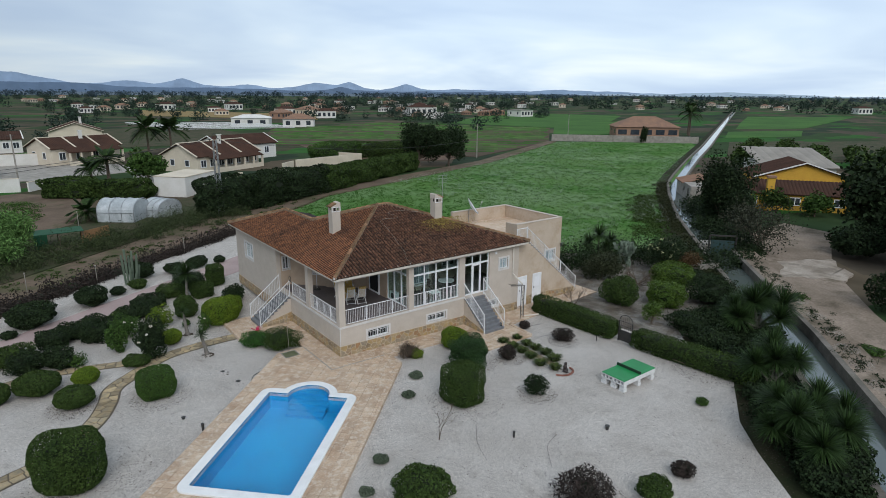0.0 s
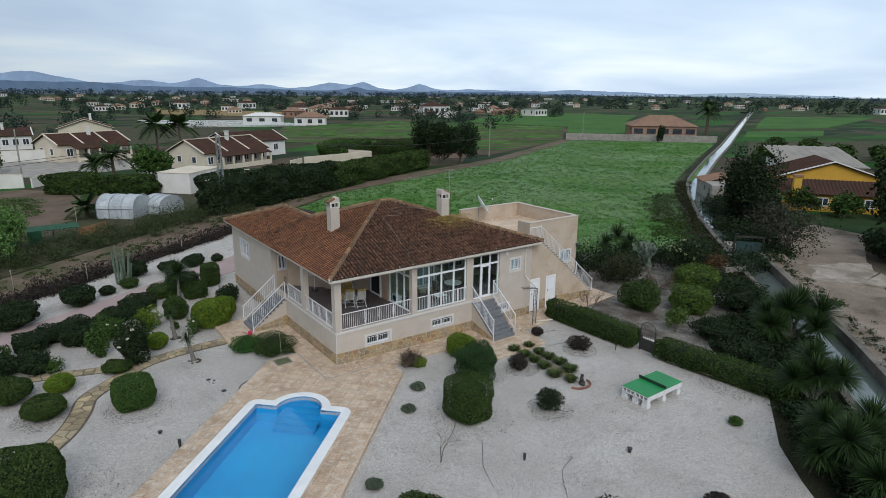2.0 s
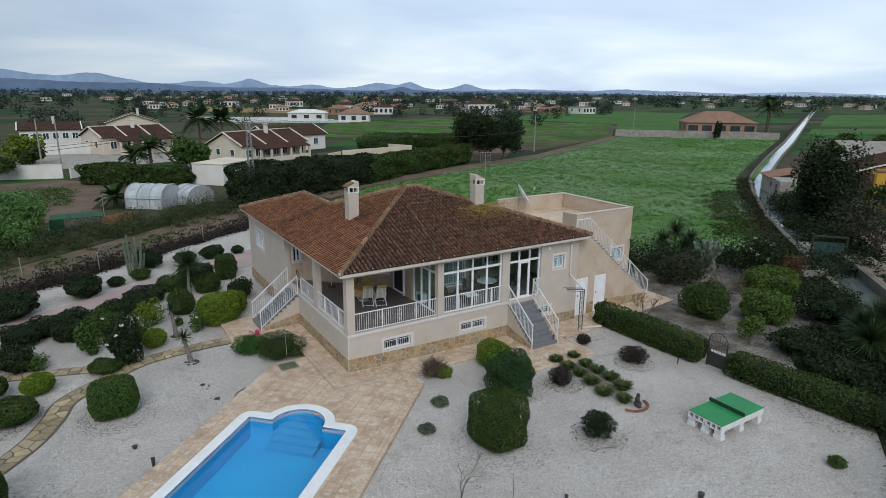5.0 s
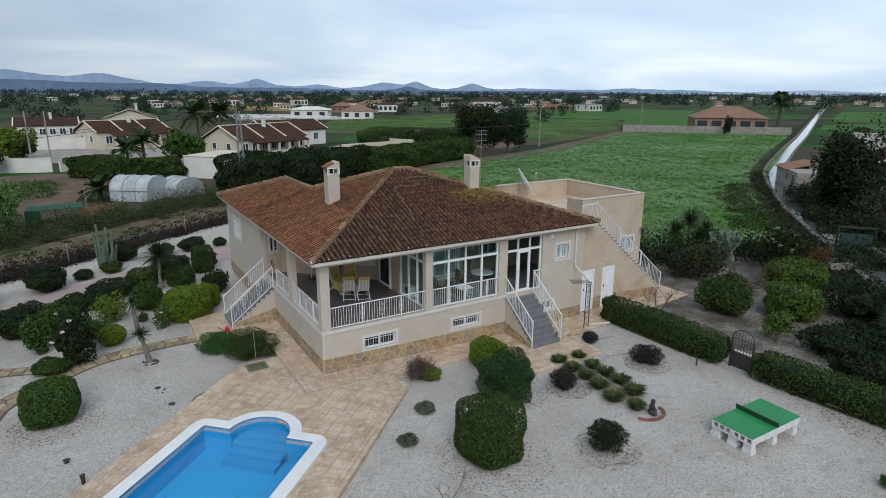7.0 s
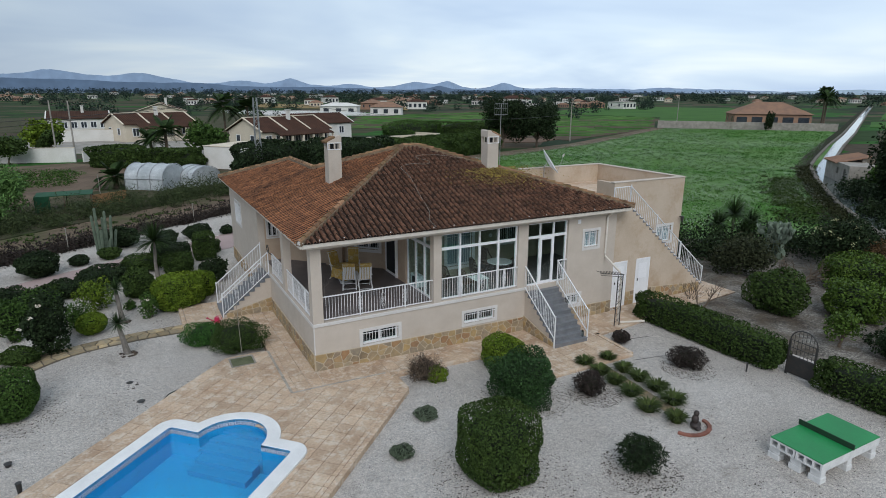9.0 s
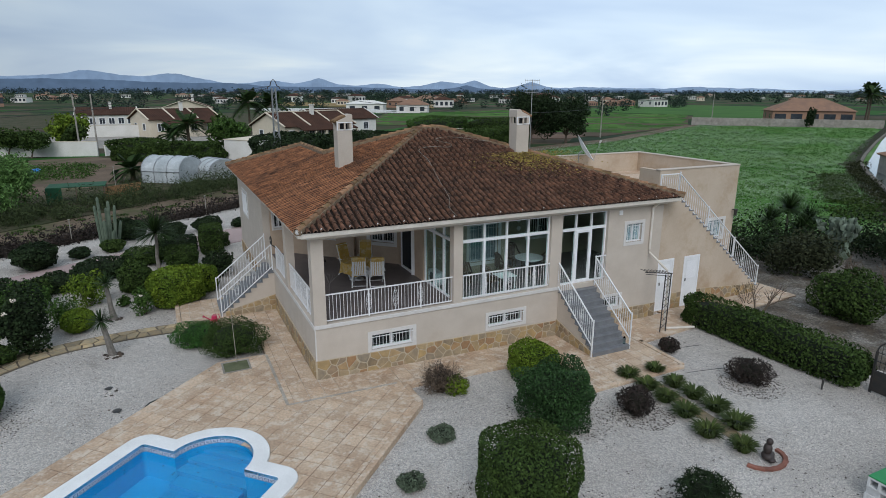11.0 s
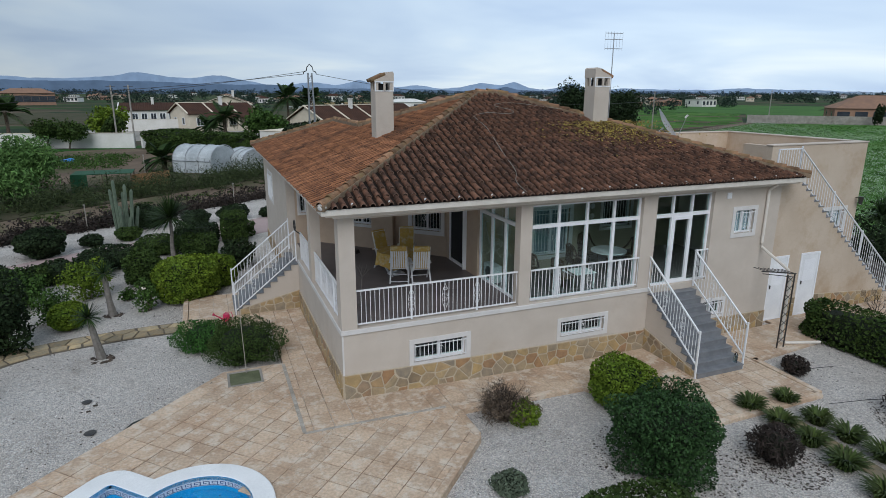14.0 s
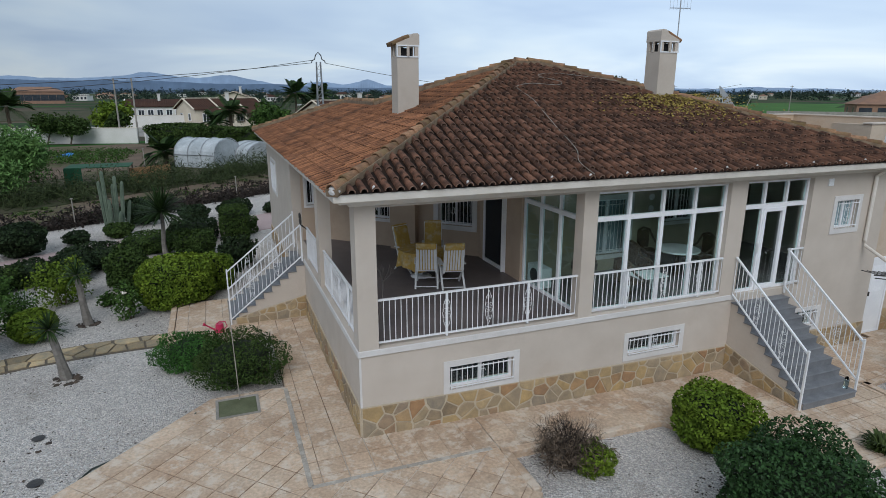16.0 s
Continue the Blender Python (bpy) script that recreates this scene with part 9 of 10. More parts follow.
def tile_slope(poly, o, u, v, mat, singles, label, pitch=0.212, course=0.365):
    """Lay tiles over a slope. poly: the slope's corners in its own u, v metres; singles(m): whether the tile is a part of its own."""
    B = basis(o, u, v)
    umin, umax = min(p[0] for p in poly), max(p[0] for p in poly)
    vmax = max(p[1] for p in poly)
    tv, tf = (TV, TF) if mat is M_TILE else (TVR, TFR)
    me = mesh_of("roof_tile", tv, tf, mat)
    me.materials.append(M_LIP if mat is M_TILE else M_LIP_RED)
    me.polygons.foreach_set("material_index", LIP.astype(np.int32))
    V, F, off = [], [], 0
    g = rng(len(poly) * 7 + int(umax * 10))
    made = 0
    for j in range(int(vmax / course) + 1):
        for i in range(int((umax - umin) / pitch) + 1):
            x = umin + (i + 0.5) * pitch
            y = j * course - 0.05
            if not (inside(poly, x - 0.03, y + 0.26) and inside(poly, x + 0.03, y + 0.26)):
                continue
            jit = Matrix.Translation((g.normal() * 0.003, g.normal() * 0.008, g.normal() * 0.003)) @ Matrix.Rotation(g.normal() * 0.009, 4, "Z")
            m = B @ Matrix.Translation((x, y, 0.0)) @ jit
            if singles(x, y) and made < 300:
                o_ = new("roof_tile", me)
                o_.parent = roof
                o_.matrix_local = m
                made += 1
            else:
                M = np.array(m)
                q = tv @ M[:3, :3].T + M[:3, 3]
                V.append(q)
                F.append(tf + off)
                off += len(q)
    fld = tagged(part_np("tile_field", np.concatenate(V), np.concatenate(F), mat, roof, label), kind="stuff")
    fld.data.materials.append(M_LIP if mat is M_TILE else M_LIP_RED)
    fld.data.polygons.foreach_set("material_index", np.tile(LIP, off // len(TV)).astype(np.int32))


# Pans coloured almost black, for grime and for the shade between covers.
M_PAN = surf("shaded_pan_tile", (0.036, 0.021, 0.015), (0.014, 0.010, 0.008), 4.0, 0.95, 0.4, 40.0, isle=0.3, spec=0.15)
M_PAN_RED = surf("shaded_red_pan_tile", (0.030, 0.015, 0.010), (0.014, 0.009, 0.007), 4.0, 0.95, 0.4, 40.0, isle=0.3, spec=0.15)
cf = math.sqrt(1 + KF * KF)
cl_ = math.sqrt(1 + KL * KL)
LF = (A1[1] + 0.43) * cf
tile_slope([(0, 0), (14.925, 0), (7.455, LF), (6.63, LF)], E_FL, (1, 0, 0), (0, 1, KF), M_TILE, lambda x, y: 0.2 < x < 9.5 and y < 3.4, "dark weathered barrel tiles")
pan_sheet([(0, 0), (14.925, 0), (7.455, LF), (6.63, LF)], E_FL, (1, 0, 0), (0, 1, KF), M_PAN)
LL = 6.63 * cl_
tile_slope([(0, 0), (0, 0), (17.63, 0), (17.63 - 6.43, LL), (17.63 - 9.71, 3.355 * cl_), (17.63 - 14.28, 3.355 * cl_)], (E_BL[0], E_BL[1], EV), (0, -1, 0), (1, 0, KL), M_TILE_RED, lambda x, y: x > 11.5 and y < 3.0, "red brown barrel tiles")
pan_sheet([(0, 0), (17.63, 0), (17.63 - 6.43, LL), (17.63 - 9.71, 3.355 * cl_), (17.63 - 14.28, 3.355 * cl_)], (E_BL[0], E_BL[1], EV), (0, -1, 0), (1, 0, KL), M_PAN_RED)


M_RIDGEBED = surf("lichened_mortar", (0.27, 0.195, 0.125), (0.15, 0.105, 0.068), 6.0, 0.95, 0.5, 30.0)


def hip_tiles(a, b, skip=0.0, r=0.115):
    a, b = Vector(a), Vector(b)
    d = b - a
    n = int(d.length / 0.36)
    v, f = tile_mesh("ridge", 0.105, 0.085, 0.46, 7, 0.03, 0.018)
    me = mesh_of("ridge_tile", v, f, M_RIDGE)
    u = d.cross(Vector((0, 0, 1))).normalized()
    part("ridge_mortar", bar(tuple(a + Vector((0, 0, 0.03))), tuple(b + Vector((0, 0, 0.03))), 0.22, 0.13), M_RIDGEBED, roof)
    for k in range(n):
        o_ = new("ridge_tile", me)
        o_.parent = roof
        o_.matrix_local = basis(a + d * (k / n) + Vector((0, 0, 0.05)), u, d)


hip_tiles(E_FL, A1)
hip_tiles(E_FR, A2)
hip_tiles(A1, A2)
hip_tiles(RC, A1)
hip_tiles(RB, RC)
hip_tiles(E_BL, RB)

# Pale mortar at the eaves and a moss patch under the chimney.
M_DAB = surf("white_mortar", (0.60, 0.58, 0.55), (0.46, 0.44, 0.42), 9.0, 0.95, 0.4, 30.0)
for k in range(17):
    bm = bmesh.new()
    bmesh.ops.create_icosphere(bm, subdivisions=1, radius=0.04, matrix=Matrix.Translation((0.25 + 0.85 * k, -0.46, EV + 0.09)) @ Matrix.Diagonal((0.8, 0.7, 1.1, 1)))
    part("mortar_dab", bm, M_DAB, roof)
bm = bmesh.new()
bmesh.ops.create_icosphere(bm, subdivisions=2, radius=0.11, matrix=Matrix.Translation((-0.39, -0.38, EV + 0.06)) @ Matrix.Diagonal((1, 1, 0.9, 1)))
part("mortar_dab", bm, M_DAB, roof, "white mortar end of the hip")

# ---- stone plinth ----
def cells(w, h, size, seed):
    """Irregular stones filling a rectangle: convex cells round scattered points."""
    g = rng(seed)
    nx, ny = max(1, round(w / size)), max(1, round(h / (size * 0.8)))
    pts = [((i + 0.5 + g.uniform(-0.42, 0.42)) * w / nx, (j + 0.5 + g.uniform(-0.4, 0.4)) * h / ny) for i in range(nx) for j in range(ny)]
    out = []
    for k, p in enumerate(pts):
        poly = [(0.0, 0.0), (w, 0.0), (w, h), (0.0, h)]
        for m, q in enumerate(pts):
            if m == k or abs(q[0] - p[0]) > 3 * size:
                continue
            way = (q[0] - p[0], q[1] - p[1])
            mid = ((q[0] + p[0]) / 2, (q[1] + p[1]) / 2)
            poly = clip(poly, way, way[0] * mid[0] + way[1] * mid[1])
            if len(poly) < 3:
                break
        if len(poly) >= 3:
            out.append(poly)
    return out


def stone_bm(poly, depth, joint=0.019):
    """One stone: local x and z in the wall's plane, standing depth proud towards -y."""
    cx, cz = sum(p[0] for p in poly) / len(poly), sum(p[1] for p in poly) / len(poly)
    r = max(0.03, min(math.dist(p, (cx, cz)) for p in poly))
    k1, k2 = max(0.4, 1 - joint / r), max(0.3, 1 - (joint + 0.018) / r)
    bm = bmesh.new()
    a = [bm.verts.new((cx + (x - cx) * k1, 0.002, cz + (z - cz) * k1)) for x, z in poly]
    b = [bm.verts.new((cx + (x - cx) * k1, -depth * 0.6, cz + (z - cz) * k1)) for x, z in poly]
    c = [bm.verts.new((cx + (x - cx) * k2, -depth, cz + (z - cz) * k2)) for x, z in poly]
    n = len(poly)
    for r0, r1 in ((a, b), (b, c)):
        for i in range(n):
            bm.faces.new((r0[i], r0[(i + 1) % n], r1[(i + 1) % n], r1[i]))
    bm.faces.new(c)
    bmesh.ops.recalc_face_normals(bm, faces=bm.faces[:])
    return bm


def plinth(parent, a, b, h0, h1, seed, size=0.30, z0=0.0):
    """A stone clad band from plan point a to b, its outside on the right of that way; h0 and h1 are its heights at the ends."""
    L = math.dist(a, b)
    m = along(a, b)
    bm = bmesh.new()
    vs = [bm.verts.new(p) for p in ((0, -0.03, z0), (L, -0.03, z0), (L, -0.03, h1), (0, -0.03, h0), (0, -0.001, z0), (L, -0.001, z0), (L, -0.001, h1), (0, -0.001, h0))]
    for f in ((0, 1, 2, 3), (3, 2, 6, 7), (0, 3, 7, 4), (1, 5, 6, 2)):
        bm.faces.new([vs[k] for k in f])
    pl = part("plinth", moved(bm, m), M_MORTAR, parent, "ochre rubble stone cladding")
    g = rng(seed)
    hm = max(h0, h1)
    for poly in cells(L, hm - z0, size, seed):
        poly = [(x, z + z0) for x, z in poly]
        top = lambda x: h0 + (h1 - h0) * x / L
        poly = clip(poly, (-(h1 - h0) / L, 1.0), h0)
        if len(poly) < 3:
            continue
        area = 0.5 * abs(sum(p[0] * q[1] - q[0] * p[1] for p, q in zip(poly, poly[1:] + poly[:1])))
        if area < 0.008:
            continue
        s = part("stone", moved(stone_bm(poly, 0.012 + 0.012 * g.random()), m @ Matrix.Translation((0, -0.026, 0))), M_STONE, pl)
    return pl


plinth(villa, (-0.001, 0), (9.02, 0), 0.62, 0.46, 51, 0.34, z0=-0.14)
plinth(villa, (10.68, 0), (13.9, 0), 0.46, 0.42, 52, z0=-0.14)
plinth(villa, (0, 6.82), (0, 0.0), 0.62, 0.62, 53)
plinth(villa, (0, 17.0), (0, 8.6), 0.7, 0.66, 54)
fs = bpy.data.objects["front_stairs"]
ss = bpy.data.objects["side_stairs"]
plinth(fs, (9.04, 0.0), (9.04, -2.05), 0.52, 0.05, 55, z0=-0.13)
plinth(ss, (-2.0, 6.87), (0.0, 6.87), 0.2, 0.66, 56)
plinth(annex, (16.55, SY), (20.2, SY), 0.55, 0.28, 57, z0=-0.14)
plinth(annex, (15.06, SY), (15.62, SY), 0.55, 0.55, 58, z0=-0.14)

# ---- paving ----
PT = 0.47


def pave_piece(poly, z=0.0, t=0.014, gap=0.009):
    cx, cy = sum(p[0] for p in poly) / len(poly), sum(p[1] for p in poly) / len(poly)
    r = max(0.04, min(math.dist(p, (cx, cy)) for p in poly))
    k1, k2 = 1 - gap / r, 1 - (gap + 0.013) / r
    n = len(poly)
    v = [(cx + (x - cx) * k1, cy + (y - cy) * k1, z - t) for x, y in poly] + [(cx + (x - cx) * k1, cy + (y - cy) * k1, z - 0.004) for x, y in poly] + [(cx + (x - cx) * k2, cy + (y - cy) * k2, z) for x, y in poly]
    f = [tuple(range(2 * n, 3 * n))]
    for k in range(2):
        for i in range(n):
            f.append((k * n + i, k * n + (i + 1) % n, (k + 1) * n + (i + 1) % n, (k + 1) * n + i))
    return v, f


def area_of(poly):
    return 0.5 * sum(p[0] * q[1] - q[0] * p[1] for p, q in zip(poly, poly[1:] + poly[:1]))


def ccw(poly):
    return poly if area_of(poly) > 0 else poly[::-1]


def pave(poly, rot, size, holes=(), near=lambda x, y: True, z=0.0):
    """Square slabs clipped to a convex plan polygon; pieces within a hole are left out."""
    poly = ccw(poly)
    c, s = math.cos(rot), math.sin(rot)
    loc = [(x * c + y * s, -x * s + y * c) for x, y in poly]
    x0, x1 = min(p[0] for p in loc), max(p[0] for p in loc)
    y0, y1 = min(p[1] for p in loc), max(p[1] for p in loc)
    out = []
    x0, y0 = math.floor(x0 / size) * size, math.floor(y0 / size) * size
    for i in range(int((x1 - x0) / size) + 1):
        for j in range(int((y1 - y0) / size) + 1):
            q = [(x0 + i * size, y0 + j * size), (x0 + (i + 1) * size, y0 + j * size), (x0 + (i + 1) * size, y0 + (j + 1) * size), (x0 + i * size, y0 + (j + 1) * size)]
            for a, b in zip(loc, loc[1:] + loc[:1]):
                way = (b[1] - a[1], -(b[0] - a[0]))
                q = clip(q, way, way[0] * a[0] + way[1] * a[1])
                if len(q) < 3:
                    break
            if len(q) < 3 or abs(area_of(q)) < 0.012:
                continue
            w = [(x * c - y * s, x * s + y * c) for x, y in q]
            mx, my = sum(p[0] for p in w) / len(w), sum(p[1] for p in w) / len(w)
            if any(inside(h, mx, my) for h in holes):
                continue
            out.append((w, near(mx, my)))
    return out


POOLHOLE = [sw(s, w)[:2] for s, w in pool_outline(0.16)]
pieces = []
for poly in (PATIO_A, PATIO_B):
    pieces += pave(poly, math.pi / 4, PT, [POOLHOLE], lambda x, y: x + y > -8.5)
for k, w in enumerate(WALKS):
    pieces += pave(w, 0.0, PT, (), lambda x, y: x < 6.0, 0.0)
V, F, off, single = [], [], 0, 0
rest_v, rest_f = [], []
cache = {}
for poly, near in pieces:
    v, f = pave_piece(ccw(poly), gap=0.004 if sum(p[1] for p in poly) / len(poly) > -1.3 and poly[0][0] > 0.0 else 0.013)
    v = [(a, b, c + fall(a)) for a, b, c in v]
    if near and single < 300:
        cx, cy = poly[0]
        key = (len(poly), tuple(round(p[0] - cx, 3) for p in poly), tuple(round(p[1] - cy, 3) for p in poly), round(max(cx, 0.0), 2))
        if key not in cache:
            cache[key] = mesh_of("paving_slab", [(a - cx, b - cy, c) for a, b, c in v], f, M_PAVE)
        o_ = new("paving_slab", cache[key])
        o_.parent = patio
        o_.location = (cx, cy, 0)
        single += 1
    else:
        b0_ = len(rest_v)
        rest_v += v
        rest_f += [tuple(b0_ + q for q in ff) for ff in f]
me = mesh_of("paving_rest", rest_v, rest_f, M_PAVE)
o_ = new("paving_rest", me)
o_.parent = patio
tagged(o_, "tan stamped squares", kind="stuff")

# Raised edge of the paving towards the gravel.
def kerb(pts, w=0.16, h=0.03):
    for a, b in zip(pts, pts[1:]):
        bm = moved(box(0.0, -w, GZ - 0.1, math.dist(a, b), 0.004, h - 0.012, 0.012), along(a, b))
        for v in bm.verts:
            v.co.z += fall(v.co.x)
        part("edge_course", bm, M_PAVE, patio)


kerb([sw(-18, W1)[:2], (2.33, 2.33 - W1 / R2), (2.33, -1.3)])
kerb([(2.34, -1.24), (6.0, -1.35), (7.5, -3.92), (11.36, -3.87), (11.46, -1.77), (14.4, -1.47)])
kerb([(-3.64, 9.3), (-3.64, 6.03), (-2.35, 6.03)])

M_BORDER = surf("grey_border_strip", (0.40, 0.36, 0.31), (0.29, 0.255, 0.21), 2.0, 0.9, 0.4, 25.0, stains=(3.0, 0.5, 0.62, (0.55, 0.50, 0.43), 0.6))
for a, b in (((-1.15, 2.5), (-1.15, -1.15)), ((-1.15, -1.17), (2.2, -1.17))):
    n = max(1, round(math.dist(a, b) / 0.9))
    for k in range(n):
        bm = moved(box(math.dist(a, b) * k / n + 0.004, -0.045, -0.03, math.dist(a, b) * (k + 1) / n - 0.004, 0.045, 0.006, 0.004), along(a, b))
        for v in bm.verts:
            v.co.z += fall(v.co.x)
        part("border_strip", bm, M_BORDER, patio)

# Greek key band at the pool's water line: each key a raised meander.
band = part("key_band", loop_ring(pool_outline(-0.004), INNER, -0.14, -0.022, 0), M_KEYW, pool, "pale tile band with dark key pattern")
ins = pool_outline(-0.008)
seg_list = []
for i in range(len(ins)):
    a, b = ins[i], ins[(i + 1) % len(ins)]
    L = math.dist(a, b)
    n = max(1, round(L / 0.16))
    for k in range(n):
        p0 = (a[0] + (b[0] - a[0]) * k / n, a[1] + (b[1] - a[1]) * k / n)
        p1 = (a[0] + (b[0] - a[0]) * (k + 1) / n, a[1] + (b[1] - a[1]) * (k + 1) / n)
        seg_list.append((p0, p1))
bm = bmesh.new()
for p0, p1 in seg_list:
    A, B = Vector(sw(*p0)), Vector(sw(*p1))
    for t0, t1, z0, z1 in ((0.0, 1.0, -0.13, -0.118), (0.08, 0.2, -0.118, -0.04), (0.2, 0.82, -0.052, -0.04), (0.7, 0.82, -0.095, -0.052), (0.42, 0.7, -0.095, -0.083)):
        q = [A.lerp(B, t0), A.lerp(B, t1)]
        bm.faces.new([bm.verts.new((q[0].x, q[0].y, z0)), bm.verts.new((q[1].x, q[1].y, z0)), bm.verts.new((q[1].x, q[1].y, z1)), bm.verts.new((q[0].x, q[0].y, z1))])
tagged(part("key_pattern", bm, M_KEY, band, "dark blue meander tiles"), kind="stuff")

# ---- flagstone path ----
def flag_path(line, w, label, seed):
    e = tagged(empty("flagstone_path", label, "path"), kind="structure")
    part("bed", ribbon(line, -w / 2 - 0.06, w / 2 + 0.06, GZ - 0.1, GZ + 0.012), M_PATHBED, e)
    g = rng(seed)
    seg = [math.dist(a, b) for a, b in zip(line, line[1:])]
    Ltot = sum(seg)
    for poly in cells(Ltot, w, 0.48, seed):
        out = []
        for s, t in poly:
            r, k = s, 0
            while k < len(seg) - 1 and r > seg[k]:
                r -= seg[k]
                k += 1
            a, b = Vector(line[k]), Vector(line[k + 1])
            # blend the sideways way at the bends
            d = (b - a).normalized()
            n = Vector((-d.y, d.x))
            p = a + d * r + n * (t - w / 2)
            out.append((p.x, p.y))
        out = ccw(out)
        if abs(area_of(out)) < 0.02:
            continue
        v, f = pave_piece(out, GZ + 0.035 + 0.01 * g.random(), 0.03, 0.03)
        o = new("flagstone", mesh_of("flagstone", v, f, M_PATHSTONE))
        o.parent = e


def smooth_line(pts, n=4):
    """Catmull-Rom through plan points."""
    out = []
    for i in range(len(pts) - 1):
        p = [Vector(pts[max(i - 1, 0)]), Vector(pts[i]), Vector(pts[i + 1]), Vector(pts[min(i + 2, len(pts) - 1)])]
        for k in range(n):
            t = k / n
            q = 0.5 * ((2 * p[1]) + (-p[0] + p[2]) * t + (2 * p[0] - 5 * p[1] + 4 * p[2] - p[3]) * t * t + (-p[0] + 3 * p[1] - 3 * p[2] + p[3]) * t ** 3)
            out.append((q.x, q.y))
    out.append(tuple(pts[-1]))
    return out


flag_path(smooth_line([(-19.0, -3.6), (-15.88, -2.11), (-14.05, -1.3), (-12.3, 0.7), (-11.5, 2.4), (-11.05, 3.8), (-9.9, 4.9), (-8.0, 6.35), (-5.6, 6.85), (-3.7, 6.9)]), 0.85, "winding path of tan flagstones across the gravel", 61)
flag_path(smooth_line([(-18.5, 6.6), (-15.65, 7.4), (-14.17, 7.75), (-12.0, 7.3), (-10.0, 6.7), (-8.6, 6.3)]), 0.7, "branch path of tan flagstones", 62)

# ---- loose stones and litter ----
def pebbles(name, label, spots, n, size, mat, seed, z=GZ, flatness=0.5):
    g = rng(seed)
    base = np.array([(1, 0, 0), (-1, 0, 0), (0, 1, 0), (0, -1, 0), (0, 0, 1), (0, 0, -0.3)], float)
    tri = np.array([(0, 2, 4), (2, 1, 4), (1, 3, 4), (3, 0, 4)])
    V, F, off = [], [], 0
    for x, y, r in spots:
        k = int(n)
        a, q = g.uniform(0, 6.28, k), np.sqrt(g.random(k)) * r
        for xx, yy in zip(x + q * np.cos(a), y + q * np.sin(a)):
            s = size * g.uniform(0.4, 1.4)
            rot = g.uniform(0, 6.28)
            c, sn = math.cos(rot), math.sin(rot)
            b = base * np.array([s, s * g.uniform(0.5, 1), s * flatness])
            V.append(np.stack([b[:, 0] * c - b[:, 1] * sn + xx, b[:, 0] * sn + b[:, 1] * c + yy, b[:, 2] + z + 0.002], 1))
            F.append(tri + off)
            off += 6
    return tagged(part_np(name, np.concatenate(V), np.concatenate(F), mat, None), label, "litter", kind="stuff")


M_LITTER = surf("dark_leaf_litter", (0.07, 0.05, 0.035), (0.045, 0.033, 0.025), 3.0, 0.95, 0.0, 40.0, isle=0.4)
M_RUBBLE = surf("road_rubble", (0.28, 0.245, 0.205), (0.18, 0.155, 0.13), 1.0, 0.9, 0.0, 40.0, isle=0.45)
M_PEB = surf("pale_pebble", (0.55, 0.53, 0.50), (0.42, 0.40, 0.38), 1.0, 0.9, 0.0, 40.0, isle=0.45)
pebbles("leaf_litter", "dark dry leaf litter under the shrubs", [(2.76, -7.9, 1.9), (5.9, -4.6, 1.6), (6.2, -9.4, 1.1), (-13.0, -4.0, 2.4), (-9.2, 1.5, 1.5), (12.4, -5.7, 1.0), (-12.8, 3.0, 1.3), (14.0, -18.5, 2.8), (15.6, -13.0, 1.6), (12.0, -19.8, 2.2), (8.0, -5.6, 0.9), (1.8, -16.3, 1.6)], 900, 0.026, M_LITTER, 71)
pebbles("leaf_litter", "sparse dark litter strewn over the gravel", [(5, -10, 11), (-9, 2, 9), (8, -16, 8), (-6, -14, 8), (-10, 12, 8), (20, -4, 8)], 2000, 0.022, M_LITTER, 72)
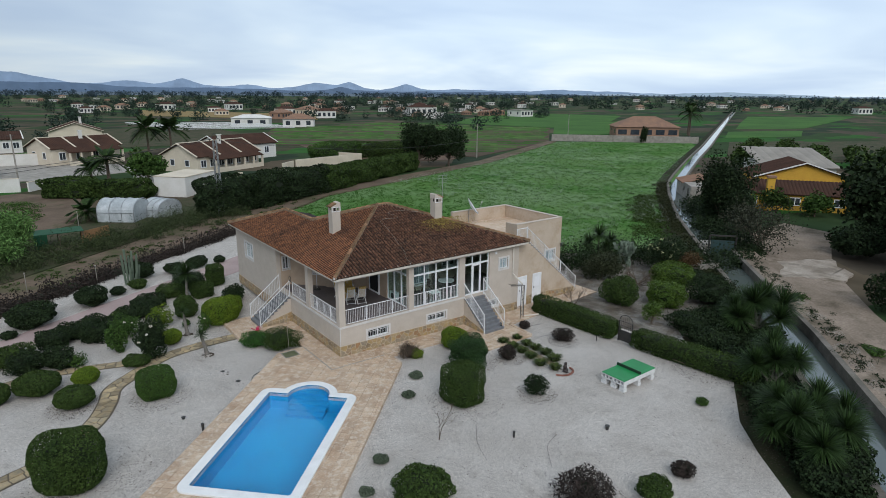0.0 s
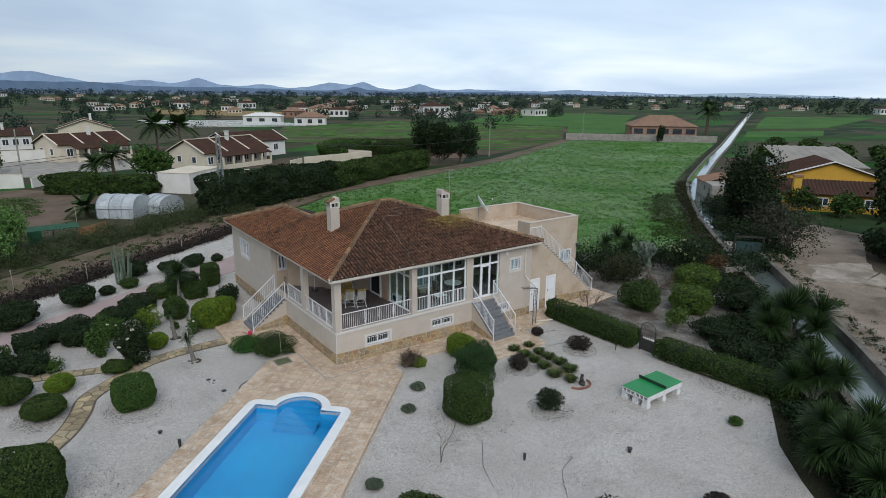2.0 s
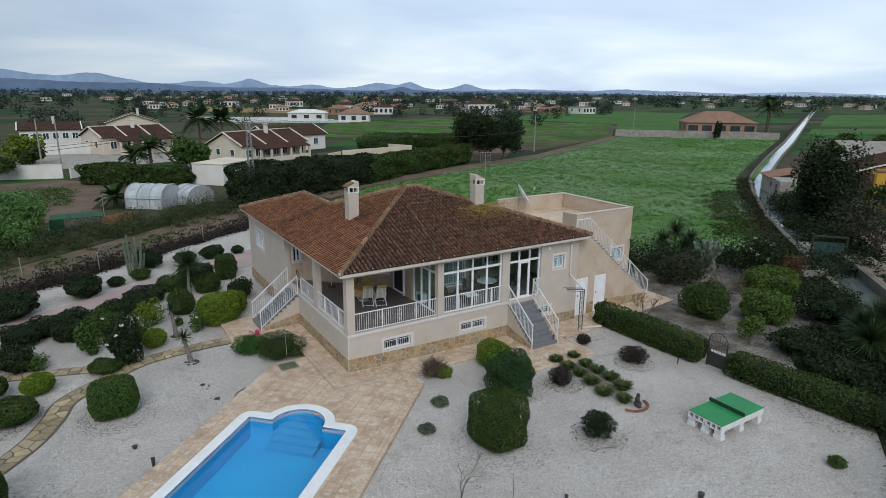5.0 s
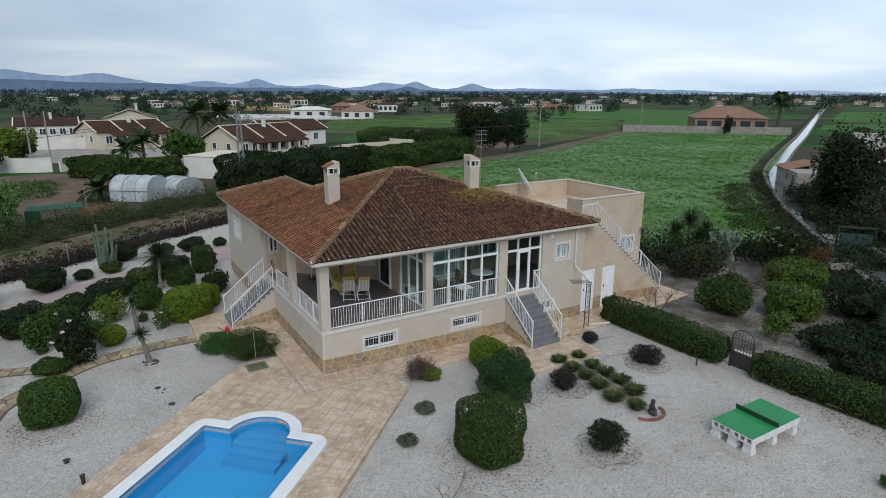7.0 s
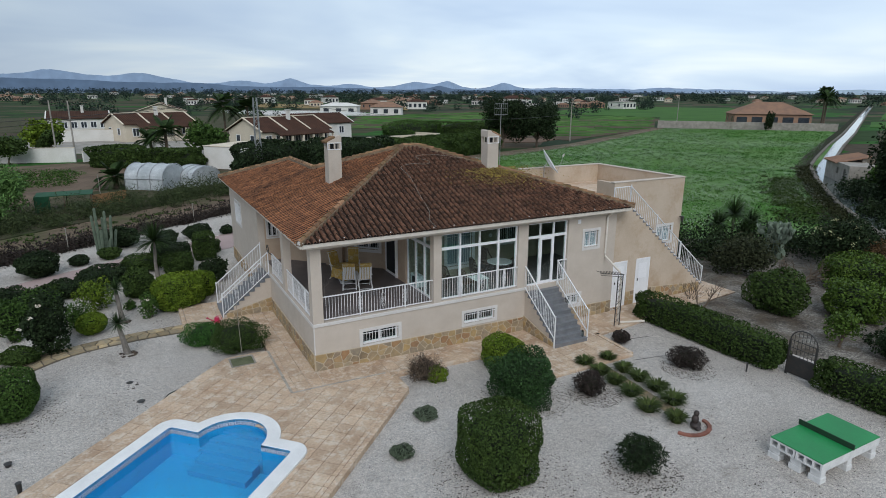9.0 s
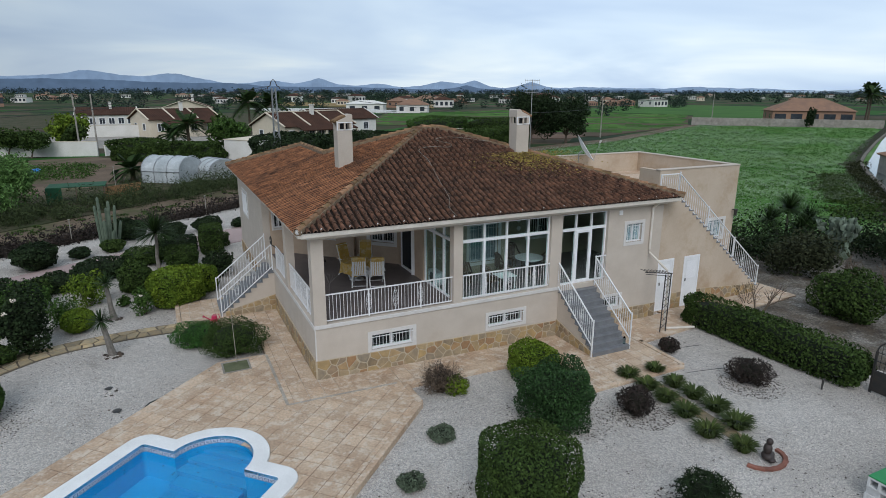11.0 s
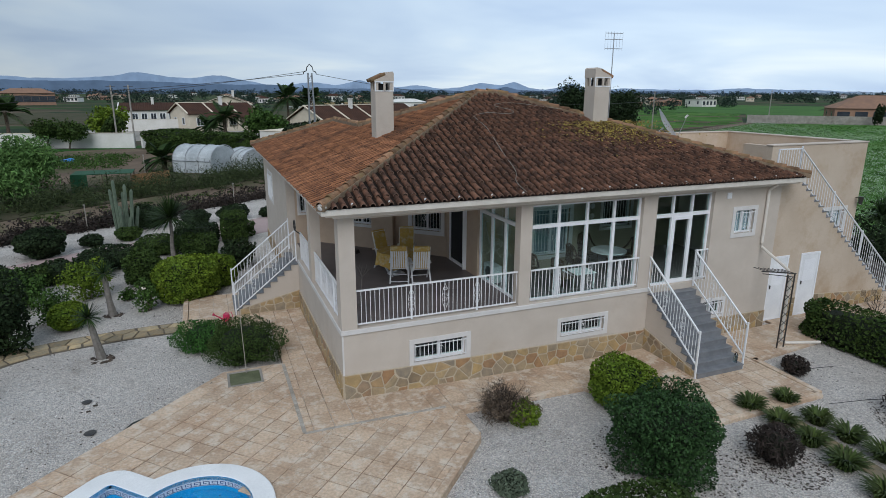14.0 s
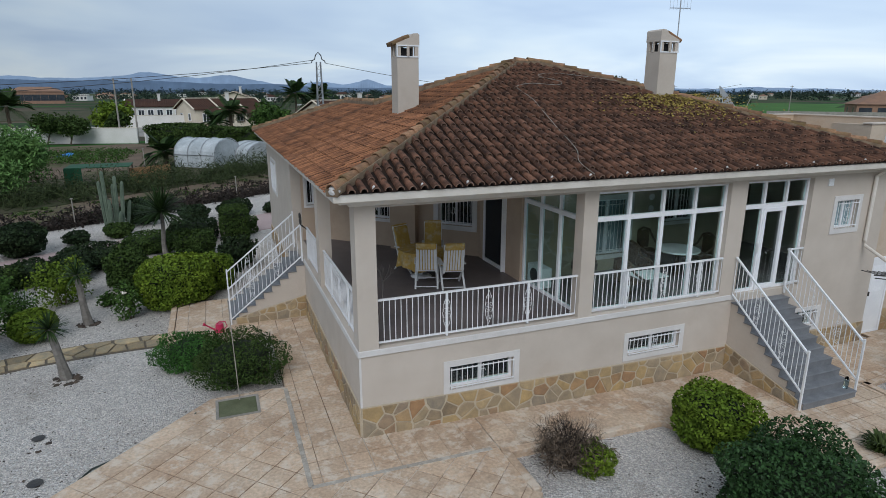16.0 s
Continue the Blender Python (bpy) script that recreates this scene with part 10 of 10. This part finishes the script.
pebbles("gravel_stones", "pale loose gravel stones", [(4.3, -3.8, 3.2), (9.5, -5.5, 3.4), (-5.2, 3.0, 3.2), (-7.0, 0.4, 3.0), (2.0, -6.5, 2.6)], 5200, 0.022, M_PEB, 73)
pebbles("verge_rubble", "rubble and stones along the dirt road", [(22.6, -18.4, 0.75), (24.4, -17.0, 0.75), (26.4, -15.4, 0.75), (28.6, -13.5, 0.75), (31.0, -11.5, 0.75), (33.4, -9.4, 0.75), (20.6, -20.0, 0.75)], 230, 0.045, M_RUBBLE, 74, z=0.24)

# Loose cable over the front slope.
fz = lambda x, y: EV + KF * (y + 0.43) + 0.10
cab = [(9.2, 4.2), (8.2, 4.65), (7.1, 5.0), (6.5, 4.95), (6.3, 4.75), (6.75, 4.4), (6.5, 4.15), (5.8, 4.25), (5.25, 4.05), (5.2, 3.75), (5.25, 3.2), (5.12, 2.4), (4.98, 1.5), (4.85, 0.6), (4.6, 0.1), (4.62, -0.42)]
rc = part("roof_cable", bm_tube(bmesh.new(), [(x, y, fz(x, y)) for x, y in smooth_line(cab, 5)], 0.008, 5), M_CONCRETE, None)
tagged(rc, "loose pale cable lying across the roof tiles", "cable")

# Yellow moss on the tiles below the right chimney, dark stones at the yuccas' feet.
g = rng(97)
n = 2100
x, dn = 9.7 + g.normal(size=n) * 0.95, np.abs(g.normal(size=n)) * 0.7
y = 3.45 - dn
P = np.stack([x, y, EV + KF * (y + 0.43) + 0.105 + 0.035 * g.random(n)], 1)
v, f = leaf_quads(g, P, np.tile(np.array([[0.0, -0.35, 0.93]]), (n, 1)), 0.05, 1.2, 1.2)
tagged(part_np("roof_moss", v, f, surf("yellow_moss", (0.30, 0.225, 0.045), (0.17, 0.12, 0.03), 3.0, 1.0, 0.0, isle=0.4), roof, "yellow green moss on the tiles"), kind="stuff")
pebbles("root_stones", "dark stones heaped at the yucca roots", [(-5.92, 5.2, 0.34), (-6.04, 8.95, 0.3)], 46, 0.075, M_LITTER, 75)
pebbles("dark_twigs", "dark fallen twigs on gravel", [(-5.9, 2.3, 0.5), (-5.6, 0.9, 0.5)], 9, 0.06, M_LITTER, 76, flatness=0.25)
